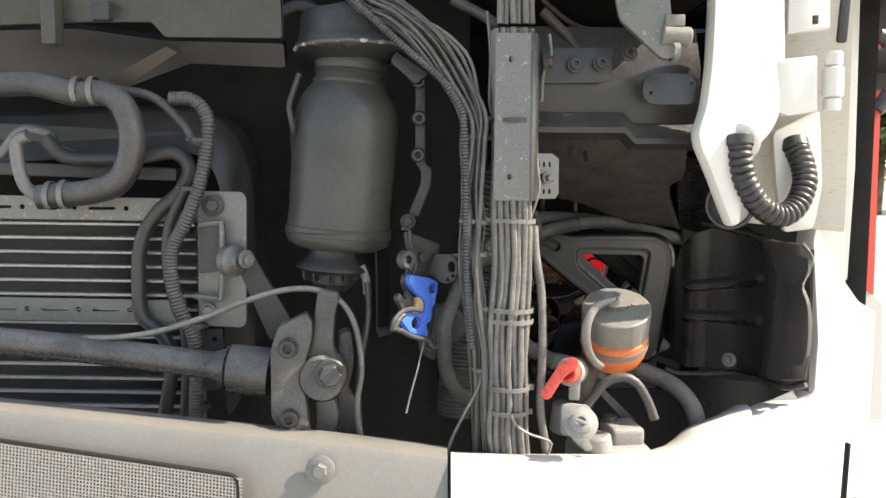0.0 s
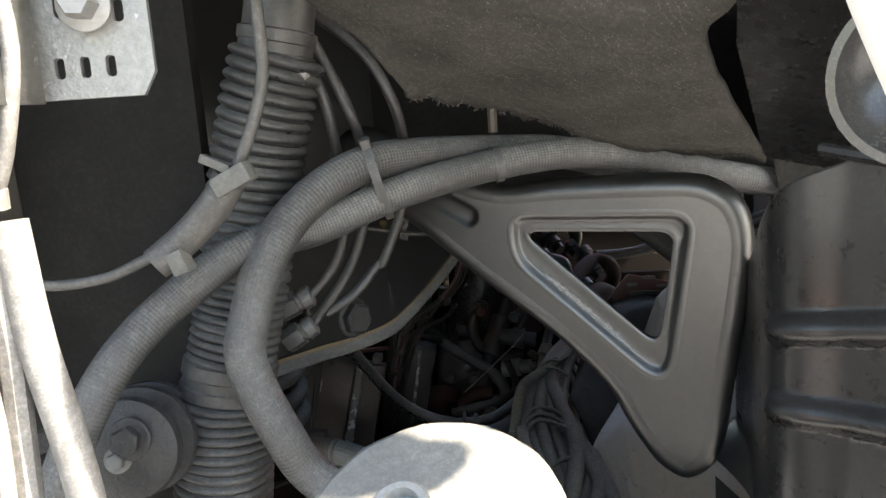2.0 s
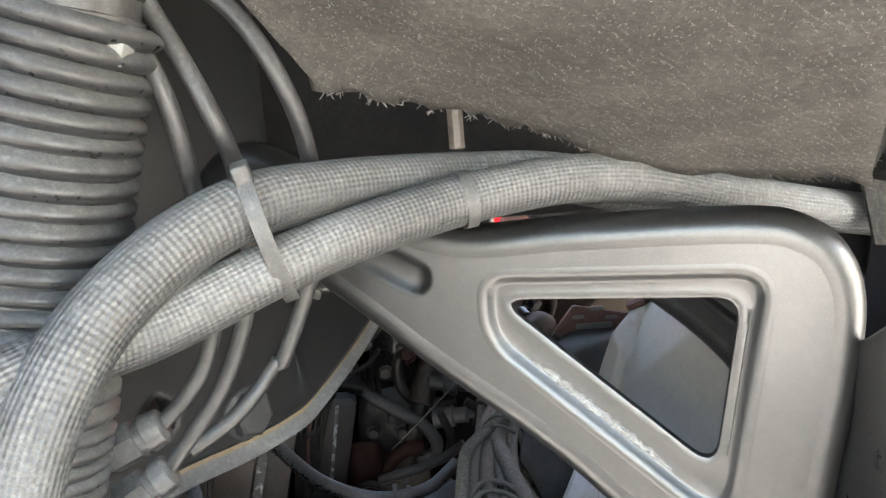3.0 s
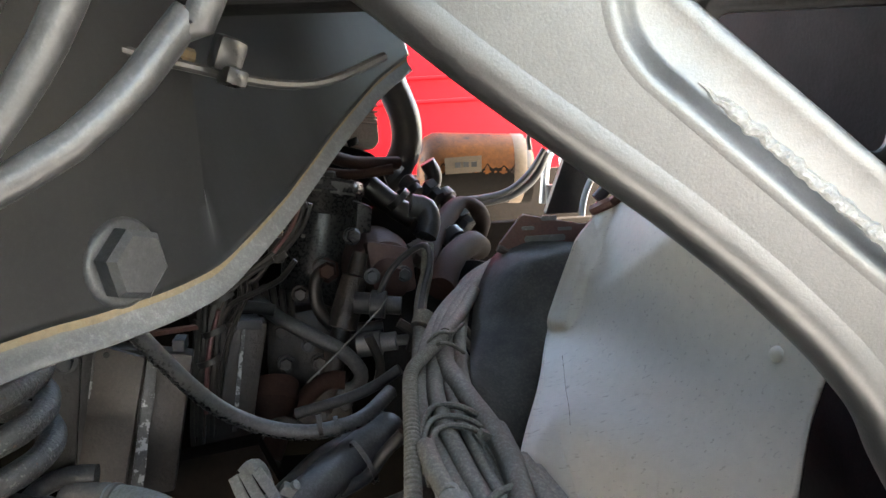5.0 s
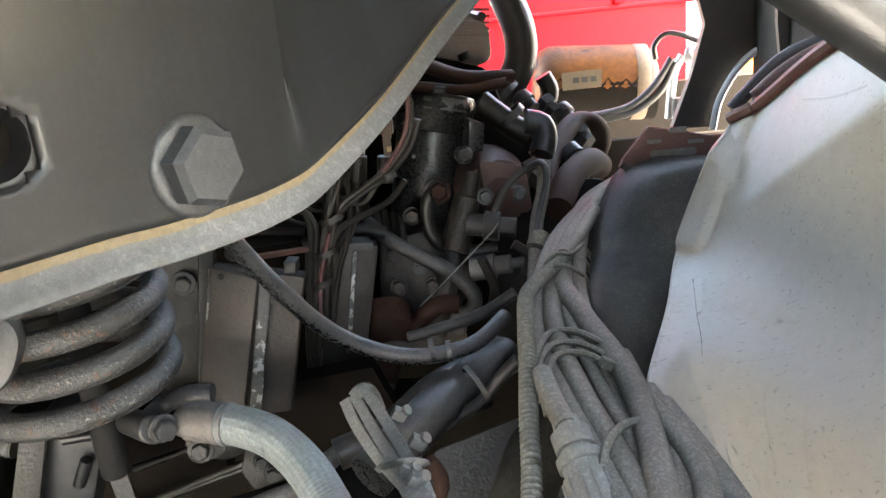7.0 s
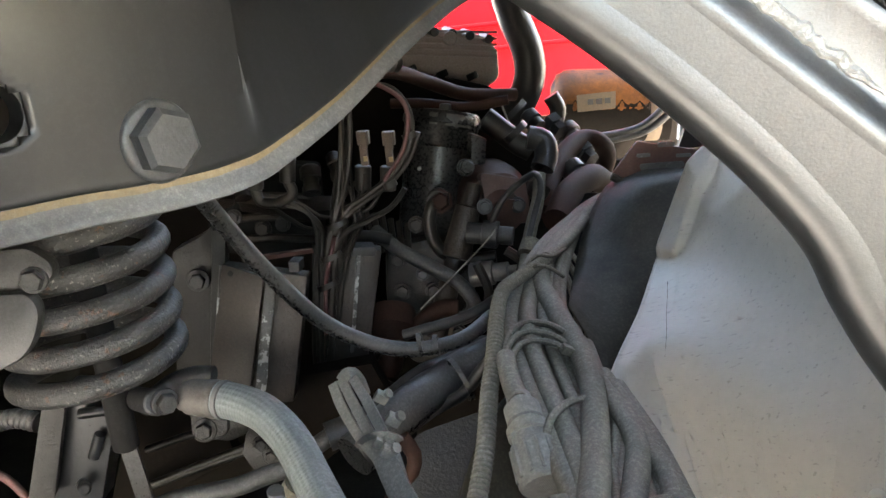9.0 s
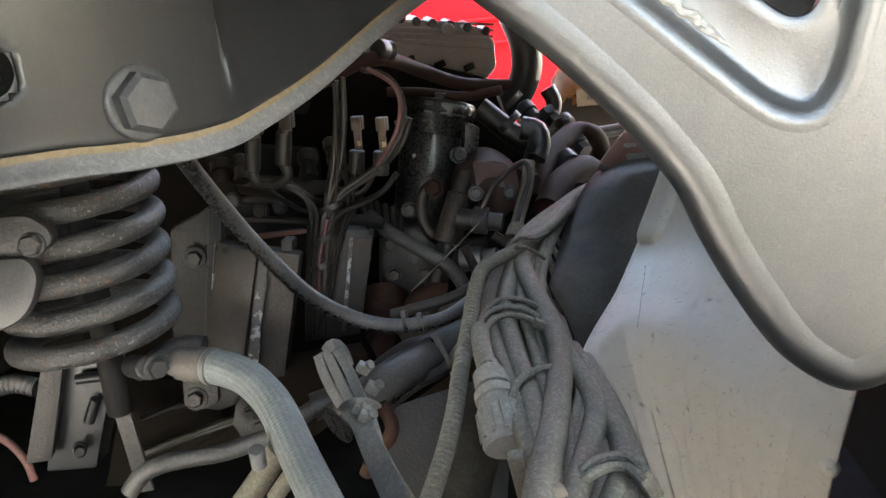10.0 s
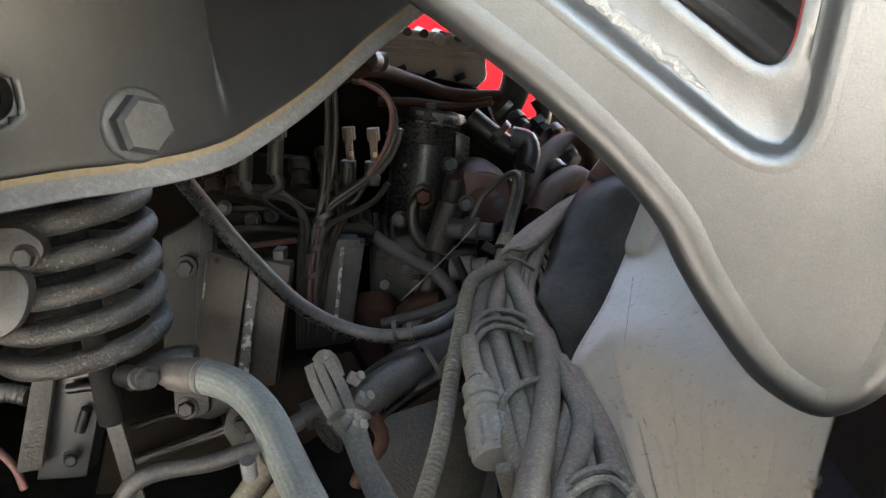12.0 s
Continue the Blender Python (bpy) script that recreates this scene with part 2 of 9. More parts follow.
M = {
    "black_paint": material("black_paint", (0.018, 0.018, 0.02), 0.33, dust=(0.34, 0.33, 0.31), amount=0.10, grain=40, blotch=0.7),
    "satin_black": material("satin_black", (0.105, 0.105, 0.106), 0.36, metal=0.9, dust=(0.40, 0.39, 0.37), amount=0.05, grain=260, bump=0.10, vary=0.86, blotch=0.8, toplit_dust=0.9, spots=(0.5, 0.49, 0.47), spot_amount=-0.10, spot_scale=5.0),
    "hinge_black": material("hinge_black", (0.011, 0.0115, 0.0125), 0.30, spec=0.5, dust=(0.34, 0.335, 0.32), amount=0.028, grain=9, bump=0.02, blotch=0.1, streak=(0.036, 0.036, 0.036), toplit_dust=0.2, vary=0.92),
    "plug": material("plug_housing", (0.11, 0.072, 0.052), 0.5, dust=(0.2, 0.14, 0.10), amount=0.4, grain=80),
    "bolt_grey": material("bolt_grey", (0.036, 0.037, 0.040), 0.36, metal=0.2, dust=(0.36, 0.355, 0.345), amount=0.11, grain=90, bump=0.2),
    "gloss_hose": material("gloss_hose", (0.012, 0.0125, 0.014), 0.27, dust=(0.38, 0.375, 0.36), amount=0.17, grain=60, bump=0.12, blotch=0.5, toplit_dust=0.9),
    "lip_plastic": material("lip_plastic", (0.022, 0.022, 0.0225), 0.14, dust=(0.32, 0.31, 0.29), amount=0.12, grain=20, bump=0.02),
    "chipped": material("chipped_edge", (0.05, 0.048, 0.045), 0.45, dust=(0.34, 0.33, 0.31), amount=0.25, grain=70, bump=0.6, spots=(0.45, 0.44, 0.42), spot_amount=0.12, spot_scale=1.2),
    "brown_hose": material("brown_hose", (0.040, 0.019, 0.014), 0.62, spec=0.15, dust=(0.12, 0.066, 0.048), amount=0.20, grain=50, bump=0.2, toplit_dust=0.8),
    "dusty_black": material("dusty_black", (0.02, 0.02, 0.022), 0.25, dust=(0.44, 0.43, 0.41), amount=0.20, grain=45, bump=0.25, blotch=0.8, toplit_dust=0.8),
    # near-black for the sheets that close the bay; shade put into the colour
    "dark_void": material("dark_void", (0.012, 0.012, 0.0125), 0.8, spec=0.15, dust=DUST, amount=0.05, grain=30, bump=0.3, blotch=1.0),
    "cable": material("cable", (0.03, 0.03, 0.031), 0.34, dust=(0.46, 0.44, 0.41), amount=0.38, grain=80, blotch=0.5),
    "loom": material("loom", (0.026, 0.026, 0.028), 0.4, dust=(0.44, 0.42, 0.39), amount=0.24, grain=80, blotch=0.6),
    "dark_cable": material("dark_cable", (0.017, 0.017, 0.0185), 0.34, dust=(0.33, 0.32, 0.30), amount=0.12, grain=80, blotch=0.6),
    "bay_cable": material("bay_cable", (0.030, 0.029, 0.0255), 0.65, spec=0.15, dust=(0.42, 0.39, 0.315), amount=0.36, grain=30, bump=0.15, blotch=0.4, toplit_dust=0.5),
    "rubber": material("rubber", (0.018, 0.019, 0.021), 0.36, dust=(0.40, 0.395, 0.38), amount=0.22, grain=70, bump=0.2, blotch=0.5),
    "braid": material("braid", (0.026, 0.027, 0.029), 0.34, dust=(0.40, 0.395, 0.38), amount=0.30, grain=40, bump=0.30, blotch=0.7, braid=True, toplit_dust=0.7),
    "pale_braid": material("pale_braid", (0.145, 0.165, 0.160), 0.5, dust=(0.35, 0.385, 0.365), amount=0.5, grain=60, bump=0.3, blotch=0.5, braid=True),
    # near-black; on block, rails and housing walls the shade is in the colour
    "deep_black": material("deep_black", (0.012, 0.009, 0.007), 0.85, spec=0.1, grain=20, bump=0.3),
    "lip_steel": material("lip_steel", (0.045, 0.045, 0.048), 0.36, dust=(0.42, 0.415, 0.40), amount=0.26, grain=40, bump=0.1, blotch=0.5),
    "hose_grey": material("hose_grey", (0.10, 0.10, 0.093), 0.6, dust=(0.44, 0.42, 0.37), amount=0.42, grain=60, weave=420, bump=0.5),
    "corrugated": material("corrugated", (0.024, 0.024, 0.026), 0.32, dust=(0.40, 0.39, 0.37), amount=0.19, grain=60, blotch=0.5, toplit_dust=0.9),
    "bellows": material("bellows", (0.032, 0.034, 0.032), 0.34, dust=(0.28, 0.275, 0.25), amount=0.15, grain=25, bump=0.15, blotch=0.8),
    "steel": material("steel", (0.20, 0.205, 0.21), 0.45, metal=0.55, dust=DUST, amount=0.4, grain=60),
    "galvanised": material("galvanised", (0.20, 0.205, 0.20), 0.42, metal=0.55, dust=(0.34, 0.33, 0.30), amount=0.24, grain=90, bump=0.3, spots=(0.30, 0.305, 0.30), spot_amount=0.03),
    "cast": material("cast", (0.022, 0.022, 0.024), 0.36, dust=(0.34, 0.335, 0.32), amount=0.10, grain=70, bump=0.5, blotch=0.8, toplit_dust=0.6),
    "engine_cast": material("engine_cast", (0.021, 0.0155, 0.0125), 0.38, dust=(0.27, 0.21, 0.165), amount=0.10, grain=36, bump=0.9, blotch=1.0, toplit_dust=0.8),
    "red_cast": material("red_cast", (0.085, 0.036, 0.028), 0.45, dust=(0.24, 0.16, 0.13), amount=0.25, grain=50, bump=0.5, blotch=0.9),
    "ferrule": material("ferrule_steel", (0.10, 0.092, 0.084), 0.5, metal=0.3, dust=(0.28, 0.25, 0.22), amount=0.4, grain=70, bump=0.3),
    "strap_grey": material("strap_grey", (0.11, 0.11, 0.102), 0.5, spec=0.3, dust=(0.42, 0.405, 0.36), amount=0.5, grain=50, bump=0.15, blotch=0.5),
    "engine_cable": material("engine_cable", (0.014, 0.0125, 0.0115), 0.36, dust=(0.27, 0.22, 0.18), amount=0.09, grain=80, blotch=0.7),
    "dark_plug": material("dark_plug", (0.034, 0.020, 0.015), 0.45, dust=(0.22, 0.15, 0.11), amount=0.12, grain=80),
    "grimy_iron": material("grimy_iron", (0.009, 0.0085, 0.008), 0.4, dust=(0.30, 0.28, 0.25), amount=0.035, grain=50, bump=0.7, blotch=0.9),
    "blue_black": material("blue_black_paint", (0.008, 0.010, 0.013), 0.35, dust=(0.33, 0.33, 0.32), amount=0.03, grain=40, bump=0.2, blotch=0.8),
    "oily_black": material("oily_black", (0.011, 0.011, 0.0125), 0.26, dust=(0.33, 0.32, 0.30), amount=0.08, grain=40, spots=(0.4, 0.385, 0.36), spot_amount=-0.085, blotch=0.8),
    "rusty": material("rusty", (0.03, 0.03, 0.031), 0.42, dust=(0.36, 0.35, 0.33), amount=0.11, grain=60, bump=1.0, spots=(0.11, 0.062, 0.042), spot_amount=0.05, spot_scale=1.6, blotch=1.0, toplit_dust=0.7, chips=(0.19, 0.18, 0.165)),
    "brown_steel": material("brown_steel", (0.042, 0.032, 0.026), 0.42, dust=(0.2, 0.165, 0.135), amount=0.22, grain=50, bump=0.5),
    "white_paint": material("white_paint", (0.66, 0.645, 0.61), 0.3, dust=(0.55, 0.51, 0.45), amount=0.14, grain=14, bump=0.02, coat=0.4, vary=0.96),
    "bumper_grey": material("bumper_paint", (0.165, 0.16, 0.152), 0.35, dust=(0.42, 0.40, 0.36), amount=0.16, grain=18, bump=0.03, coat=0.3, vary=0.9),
    "grey_plastic": material("grey_plastic", (0.23, 0.23, 0.22), 0.5, dust=(0.42, 0.40, 0.37), amount=0.3, grain=60, bump=0.2),
    "cap_grey": material("cap_grey", (0.16, 0.157, 0.143), 0.42, dust=(0.46, 0.44, 0.40), amount=0.18, grain=60, bump=0.2),
    "fender": material("fender_paint", (0.57, 0.525, 0.45), 0.33, spec=0.4, dust=(0.47, 0.43, 0.36), amount=0.30, grain=16, bump=0.04, spots=(0.27, 0.245, 0.21), spot_amount=-0.10, spot_scale=5.0, blotch=0.9, vary=0.90, scuff=(0.20, 0.18, 0.15)),
    "liner": material("liner", (0.009, 0.009, 0.0095), 0.27, spec=0.4, dust=(0.30, 0.295, 0.28), amount=0.075, grain=18, bump=0.02, blotch=0.9, vary=0.85, toplit_dust=0.9),
    "arch_plastic": material("arch_plastic", (0.020, 0.0195, 0.018), 0.55, spec=0.15, dust=(0.27, 0.25, 0.20), amount=0.14, grain=25, bump=0.12, blotch=1.0),
    "felt": material("felt", (0.022, 0.021, 0.02), 0.95, spec=0.2, dust=(0.20, 0.188, 0.168), amount=0.20, grain=60, bump=0.8, spots=(0.36, 0.345, 0.32), spot_amount=-0.05, spot_scale=14.0, blotch=0.7, toplit_dust=0.0),
    "orange": material("orange_plastic", (0.85, 0.17, 0.03), 0.4, dust=(0.4, 0.3, 0.22), amount=0.18, grain=40, bump=0.08),
    "red_plastic": material("red_plastic", (0.85, 0.10, 0.07), 0.35, grain=40, bump=0.05),
    "blue": material("blue_zinc", (0.03, 0.17, 0.72), 0.35, metal=0.1, dust=DUST, amount=0.1, grain=60, bump=0.1),
    "brass": material("brass", (0.56, 0.38, 0.19), 0.45, metal=0.1, grain=60),
    "red_paint": material("red_paint", (0.36, 0.004, 0.009), 0.5, spec=0.05, dust=(0.34, 0.06, 0.05), amount=0.05, grain=6, bump=0.05, coat=0.0, vary=0.92),
    "maroon": material("maroon_steel", (0.12, 0.040, 0.032), 0.5, dust=(0.26, 0.17, 0.13), amount=0.35, grain=40, bump=0.3),
    "red_wire": material("red_wire", (0.15, 0.014, 0.014), 0.5, dust=DUST, amount=0.3),
    "amber": material("amber_shell", (0.20, 0.062, 0.008), 0.4, spec=0.2, dust=(0.02, 0.012, 0.008), amount=0.5, grain=16, bump=0.1, blotch=1.0, spots=(0.02, 0.013, 0.01), spot_amount=0.12, spot_scale=0.6),
    "tan": material("tan_plastic", (0.26, 0.19, 0.12), 0.55, dust=(0.3, 0.27, 0.22), amount=0.3),
    "ochre": material("ochre_stain", (0.24, 0.15, 0.06), 0.7, dust=(0.3, 0.27, 0.2), amount=0.3),
    "alu": material("aluminium", (0.52, 0.53, 0.53), 0.42, metal=0.75, dust=DUST, amount=0.3, grain=70),
    "cover_alu": material("cover_casting", (0.50, 0.43, 0.40), 0.42, metal=0.2, dust=(0.42, 0.33, 0.29), amount=0.45, grain=60, bump=0.4),
    "fin": material("fin", (0.17, 0.172, 0.178), 0.5, dust=(0.30, 0.295, 0.28), amount=0.3, grain=300, bump=0.6),
    "perforated": material("perforated", (0.36, 0.35, 0.33), 0.5, dust=DUST, amount=0.3, grain=60),
    "ground": material("concrete_yard", (0.46, 0.452, 0.435), 0.9, dust=(0.40, 0.392, 0.375), amount=0.5, grain=3, bump=0.5),
    "leaf": material("leaf", (0.06, 0.10, 0.025), 0.6, grain=3),
    "bark": material("bark", (0.12, 0.09, 0.06), 0.9, grain=20, bump=0.8),
    "yellow": material("yellow_paint", (0.70, 0.26, 0.03), 0.45, grain=10),
    "label": material("worn_band", (0.24, 0.17, 0.11), 0.5, dust=(0.12, 0.08, 0.05), amount=0.4, grain=20, blotch=0.8),
    "scar": material("weld_scar", (0.16, 0.16, 0.16), 0.5, metal=0.4, dust=(0.5, 0.49, 0.46), amount=0.6, grain=300, bump=0.5),
    "fibre": material("felt_fibre", (0.22, 0.212, 0.195), 0.9, grain=60),
    "paper": material("paper_label", (0.13, 0.09, 0.05), 0.6, dust=(0.06, 0.04, 0.025), amount=0.4, grain=40, blotch=0.8),
    "clip_plastic": material("clip_plastic", (0.07, 0.07, 0.068), 0.45, dust=(0.36, 0.35, 0.32), amount=0.3, grain=60, bump=0.2),
    "loom_rubber": material("loom_rubber", (0.013, 0.013, 0.014), 0.30, dust=(0.40, 0.39, 0.36), amount=0.10, grain=60, blotch=0.6, toplit_dust=0.9),
    "tube": material("tube", (0.018, 0.018, 0.019), 0.36, dust=(0.38, 0.37, 0.35), amount=0.13, grain=80, blotch=0.5, toplit_dust=0.8),
    "ink": material("ink", (0.05, 0.045, 0.04), 0.7),
}


# ---- mesh helpers ----
def part(name, bm, mat, parent=None, label="", smooth=40):
    """Links a bmesh as one mesh object, under a thing or a part if one is given."""
    me = bpy.data.meshes.new(name)
    bmesh.ops.recalc_face_normals(bm, faces=bm.faces[:])
    bm.to_mesh(me)
    bm.free()
    me.materials.append(M[mat])
    if smooth:
        me.shade_auto_smooth(angle=radians(smooth)) if hasattr(me, "shade_auto_smooth") else None
        for p in me.polygons:
            p.use_smooth = True
        me.set_sharp_from_angle(angle=radians(smooth))
    ob = new(name, me)
    if parent:
        ob.parent = parent
    if label:
        ob["label"] = label
    return ob


def thing(name, label, category, group="", kind="", at=(0, 0, 0)):
    return tagged(new(name), label, category, group, kind)


def add_grid(bm, rows_, closed=False):
    """A skin over rows of points; closed: each row is a ring."""
    made = [[bm.verts.new(p) for p in r] for r in rows_]
    for a, b in zip(made, made[1:]):
        k = len(a)
        for i in range(k if closed else k - 1):
            j = (i + 1) % k
            bm.faces.new((a[i], a[j], b[j], b[i]))
    return made


def spline(points, step=0.006, radii=None):
    """Catmull-Rom through the points, at about even steps."""
    p = [Vector(q) for q in points]
    p = [p[0] * 2 - p[1]] + p + [p[-1] * 2 - p[-2]]
    out = []
    for i in range(1, len(p) - 2):
        count = max(2, int((p[i + 1] - p[i]).length / step))
        for k in range(count):
            u = k / count
            a, b, c, d = p[i - 1], p[i], p[i + 1], p[i + 2]
            out.append(0.5 * (2 * b + (c - a) * u + (2 * a - 5 * b + 4 * c - d) * u * u + (3 * b - a - 3 * c + d) * u ** 3))
    out.append(p[-2])
    return out


def frames_along(path):
    side, out = None, []
    for i, q in enumerate(path):
        d = (path[min(i + 1, len(path) - 1)] - path[max(i - 1, 0)]).normalized()
        if side is None:
            side = d.cross(Vector((0.3, 1, 0.2))).normalized()
        side = (side - d * side.dot(d)).normalized()
        out.append((q, d, side, d.cross(side)))
    return out


def add_tube(bm, path, r, sides=10, radius=None, cap=True):
    """Rings along a path; radius(i, s): its own radius by step and metres run."""
    run, rings = 0.0, []
    for i, (q, d, a, b) in enumerate(frames_along(path)):
        if i:
            run += (q - path[i - 1]).length
        rr = radius(i, run) if radius else r
        rings.append([q + (a * math.cos(k * math.tau / sides) + b * math.sin(k * math.tau / sides)) * rr for k in range(sides)])
    made = add_grid(bm, rings, True)
    if cap:
        bm.faces.new(made[0]), bm.faces.new(list(reversed(made[-1])))
    return bm


def hose_mesh(points, r, sides=12, step=0.006):
    return add_tube(bmesh.new(), spline(points, step), r, sides)


def ribbed_mesh(points, r, pitch=0.004, depth=0.12, sides=16, duty=0.5):
    """A corrugated pipe."""
    return add_tube(bmesh.new(), spline(points, pitch / 8), r, sides, lambda i, s: r * (1 - depth * (1 - abs(math.sin(math.pi * s / pitch)) ** 0.6)))


def braided_mesh(points, r, yarns=36, pitch=0.011, sides=24, step=0.004):
    """A hose with coordinates for its braid: round it, and along it."""
    path = spline(points, step)
    bm = add_tube(bmesh.new(), path, r, sides)
    layer = bm.loops.layers.uv.new("braid")
    run = [0.0]
    for a, b in zip(path, path[1:]):
        run.append(run[-1] + (b - a).length)
    bm.verts.index_update()
    for f in bm.faces:
        if len(f.verts) != 4:
            continue
        ks = [l.vert.index % sides for l in f.loops]
        wrap = max(ks) - min(ks) > 1
        for l, k in zip(f.loops, ks):
            u = (k + sides if wrap and k == 0 else k) / sides
            l[layer].uv = (u * yarns / 2 * math.tau, run[l.vert.index // sides] / pitch * math.tau)
    return bm


def hose(name, points, r, mat, label, category="hose", sides=12, ribbed=0.0, depth=0.12, group="", braid=0.0):
    bm = braided_mesh(points, r, pitch=braid) if braid else ribbed_mesh(points, r, ribbed, depth) if ribbed else hose_mesh(points, r, sides)
    return tagged(part(name, bm, mat), label, category, group)


def axes(n, up=(0, 0, 1)):
    """Two directions across n, the second as near to up as can be."""
    n = Vector(n).normalized()
    u = Vector(up).cross(n)
    if u.length < 1e-4:
        u = Vector((1, 0, 0)).cross(n)
    u.normalize()
    return u, n.cross(u), n


def round_outline(pts, r, seg=4):
    """Rounds the corners of a flat outline; r: one radius, or one a corner."""
    out, k = [], len(pts)
    for i in range(k):
        a, b, c = Vector(pts[i - 1]), Vector(pts[i]), Vector(pts[(i + 1) % k])
        rr = r[i] if isinstance(r, (list, tuple)) else r
        u, v = (a - b), (c - b)
        rr = min(rr, 0.45 * u.length, 0.45 * v.length)
        if rr < 1e-5:
            out.append(b)
            continue
        p, q = b + u.normalized() * rr, b + v.normalized() * rr
        for s in range(seg + 1):
            t = s / seg
            out.append((1 - t) ** 2 * p + 2 * t * (1 - t) * b + t * t * q)
    return out


def circle2(x, y, r, n=12):
    return [Vector((x + r * math.cos(i * math.tau / n), y + r * math.sin(i * math.tau / n))) for i in range(n)]


def slot2(x, y, w, h):
    return round_outline([(x - w / 2, y - h / 2), (x + w / 2, y - h / 2), (x + w / 2, y + h / 2), (x - w / 2, y + h / 2)], min(w, h) / 2 - 1e-5, 3)


def add_sheet(bm, at, n, outline, holes=(), thick=0.003, up=(0, 0, 1), bevel=0.0):
    """A plate with holes through it: the outline lies in the plane at `at` with normal n; it is thick behind that plane."""
    u, v, n = axes(n, up)
    at = Vector(at)
    tmp = bmesh.new()
    for loop in (outline, *holes):
        vs = [tmp.verts.new(at + u * p[0] + v * p[1]) for p in loop]
        for i in range(len(vs)):
            tmp.edges.new((vs[i], vs[(i + 1) % len(vs)]))
    bmesh.ops.triangle_fill(tmp, use_beauty=True, use_dissolve=False, edges=tmp.edges[:])
    bmesh.ops.recalc_face_normals(tmp, faces=tmp.faces[:])
    faces = tmp.faces[:]
    made = bmesh.ops.extrude_face_region(tmp, geom=faces)
    bmesh.ops.translate(tmp, verts=[g for g in made["geom"] if isinstance(g, bmesh.types.BMVert)], vec=-n * thick)
    if bevel:
        rim = [e for e in tmp.edges if len(e.link_faces) == 2 and e.calc_face_angle(0) > 1.0]
        bmesh.ops.bevel(tmp, geom=rim, offset=bevel, segments=2, affect="EDGES", profile=0.6)
    me = bpy.data.meshes.new("tmp")
    tmp.to_mesh(me)
    tmp.free()
    bm.from_mesh(me)
    bpy.data.meshes.remove(me)
    return bm


def sheet(at, n, outline, holes=(), thick=0.003, up=(0, 0, 1), bevel=0.0):
    return add_sheet(bmesh.new(), at, n, outline, holes, thick, up, bevel)


def flat(points, at, n, up=(0, 0, 1)):
    """Points in space as flat coordinates in the plane at `at`."""
    u, v, n = axes(n, up)
    return [Vector(((Vector(p) - Vector(at)).dot(u), (Vector(p) - Vector(at)).dot(v))) for p in points]


def plate3(points, n, thick=0.003, r=0.0, bevel=0.0, holes=()):
    """A plate whose outline is given in space."""
    at = Vector(points[0])
    return sheet(at, n, round_outline(flat(points, at, n), r) if r else flat(points, at, n), [flat(h, at, n) for h in holes], thick, bevel=bevel)


def add_box(bm, c, size, m=None, bevel=0.0, seg=2):
    tmp = bmesh.new()
    bmesh.ops.create_cube(tmp, size=1)
    bmesh.ops.scale(tmp, vec=size, verts=tmp.verts[:])
    if bevel:
        bmesh.ops.bevel(tmp, geom=tmp.edges[:], offset=bevel, segments=seg, affect="EDGES", profile=0.6)
    bmesh.ops.transform(tmp, matrix=Matrix.Translation(c) @ (m.to_4x4() if m else Matrix()), verts=tmp.verts[:])
    me = bpy.data.meshes.new("tmp")
    tmp.to_mesh(me)
    tmp.free()
    bm.from_mesh(me)
    bpy.data.meshes.remove(me)
    return bm


def box(c, size, rot=(0, 0, 0), bevel=0.002, seg=2):
    return add_box(bmesh.new(), c, size, Euler([radians(a) for a in rot]).to_matrix(), bevel, seg)


def add_lathe(bm, a, b, profile, sides=32, cap=True):
    """Turned about the line from a to b; profile: (metres from a, radius)."""
    a, b = Vector(a), Vector(b)
    u, v, n = axes(b - a, (0.13, 0.97, 0.2))
    made = add_grid(bm, [[a + n * h + (u * math.cos(k * math.tau / sides) + v * math.sin(k * math.tau / sides)) * max(r, 1e-4) for k in range(sides)] for h, r in profile], True)
    if cap:
        bm.faces.new(made[0]), bm.faces.new(list(reversed(made[-1])))
    return bm


def lathe(a, b, profile, sides=32):
    return add_lathe(bmesh.new(), a, b, profile, sides)


def rod(a, b, r, sides=16, edge=0.15):
    h = (Vector(b) - Vector(a)).length
    e = min(r, h) * edge
    return lathe(a, b, [(0, r - e), (e, r), (h - e, r), (h, r - e)], sides)


def bolt(p, n, r=0.007, parent=None, mat="steel", washer=1.5, h=None, torx=False, name="bolt", label=""):
    """A hexagon head with its washer, or a round torx head, its seat at p, pointing along n."""
    p, n = Vector(p), Vector(n).normalized()
    h = h or r * 1.1
    bm = bmesh.new()
    t = 0.25 * r
    add_lathe(bm, p - n * 0.001, p + n * t, [(0, r * washer), (0.001 + t * 0.7, r * washer), (0.001 + t, r * washer * 0.94)], 20)
    if torx:
        add_lathe(bm, p, p + n * h, [(t, r), (h * 0.9, r), (h, r * 0.9), (h, r * 0.55), (h * 0.5, r * 0.5), (h * 0.5, 0.0001)], 12)
    else:
        add_lathe(bm, p, p + n * h, [(t, r), (h * 0.88, r), (h, r * 0.86)], 6)
    return part(name, bm, mat, parent, label)


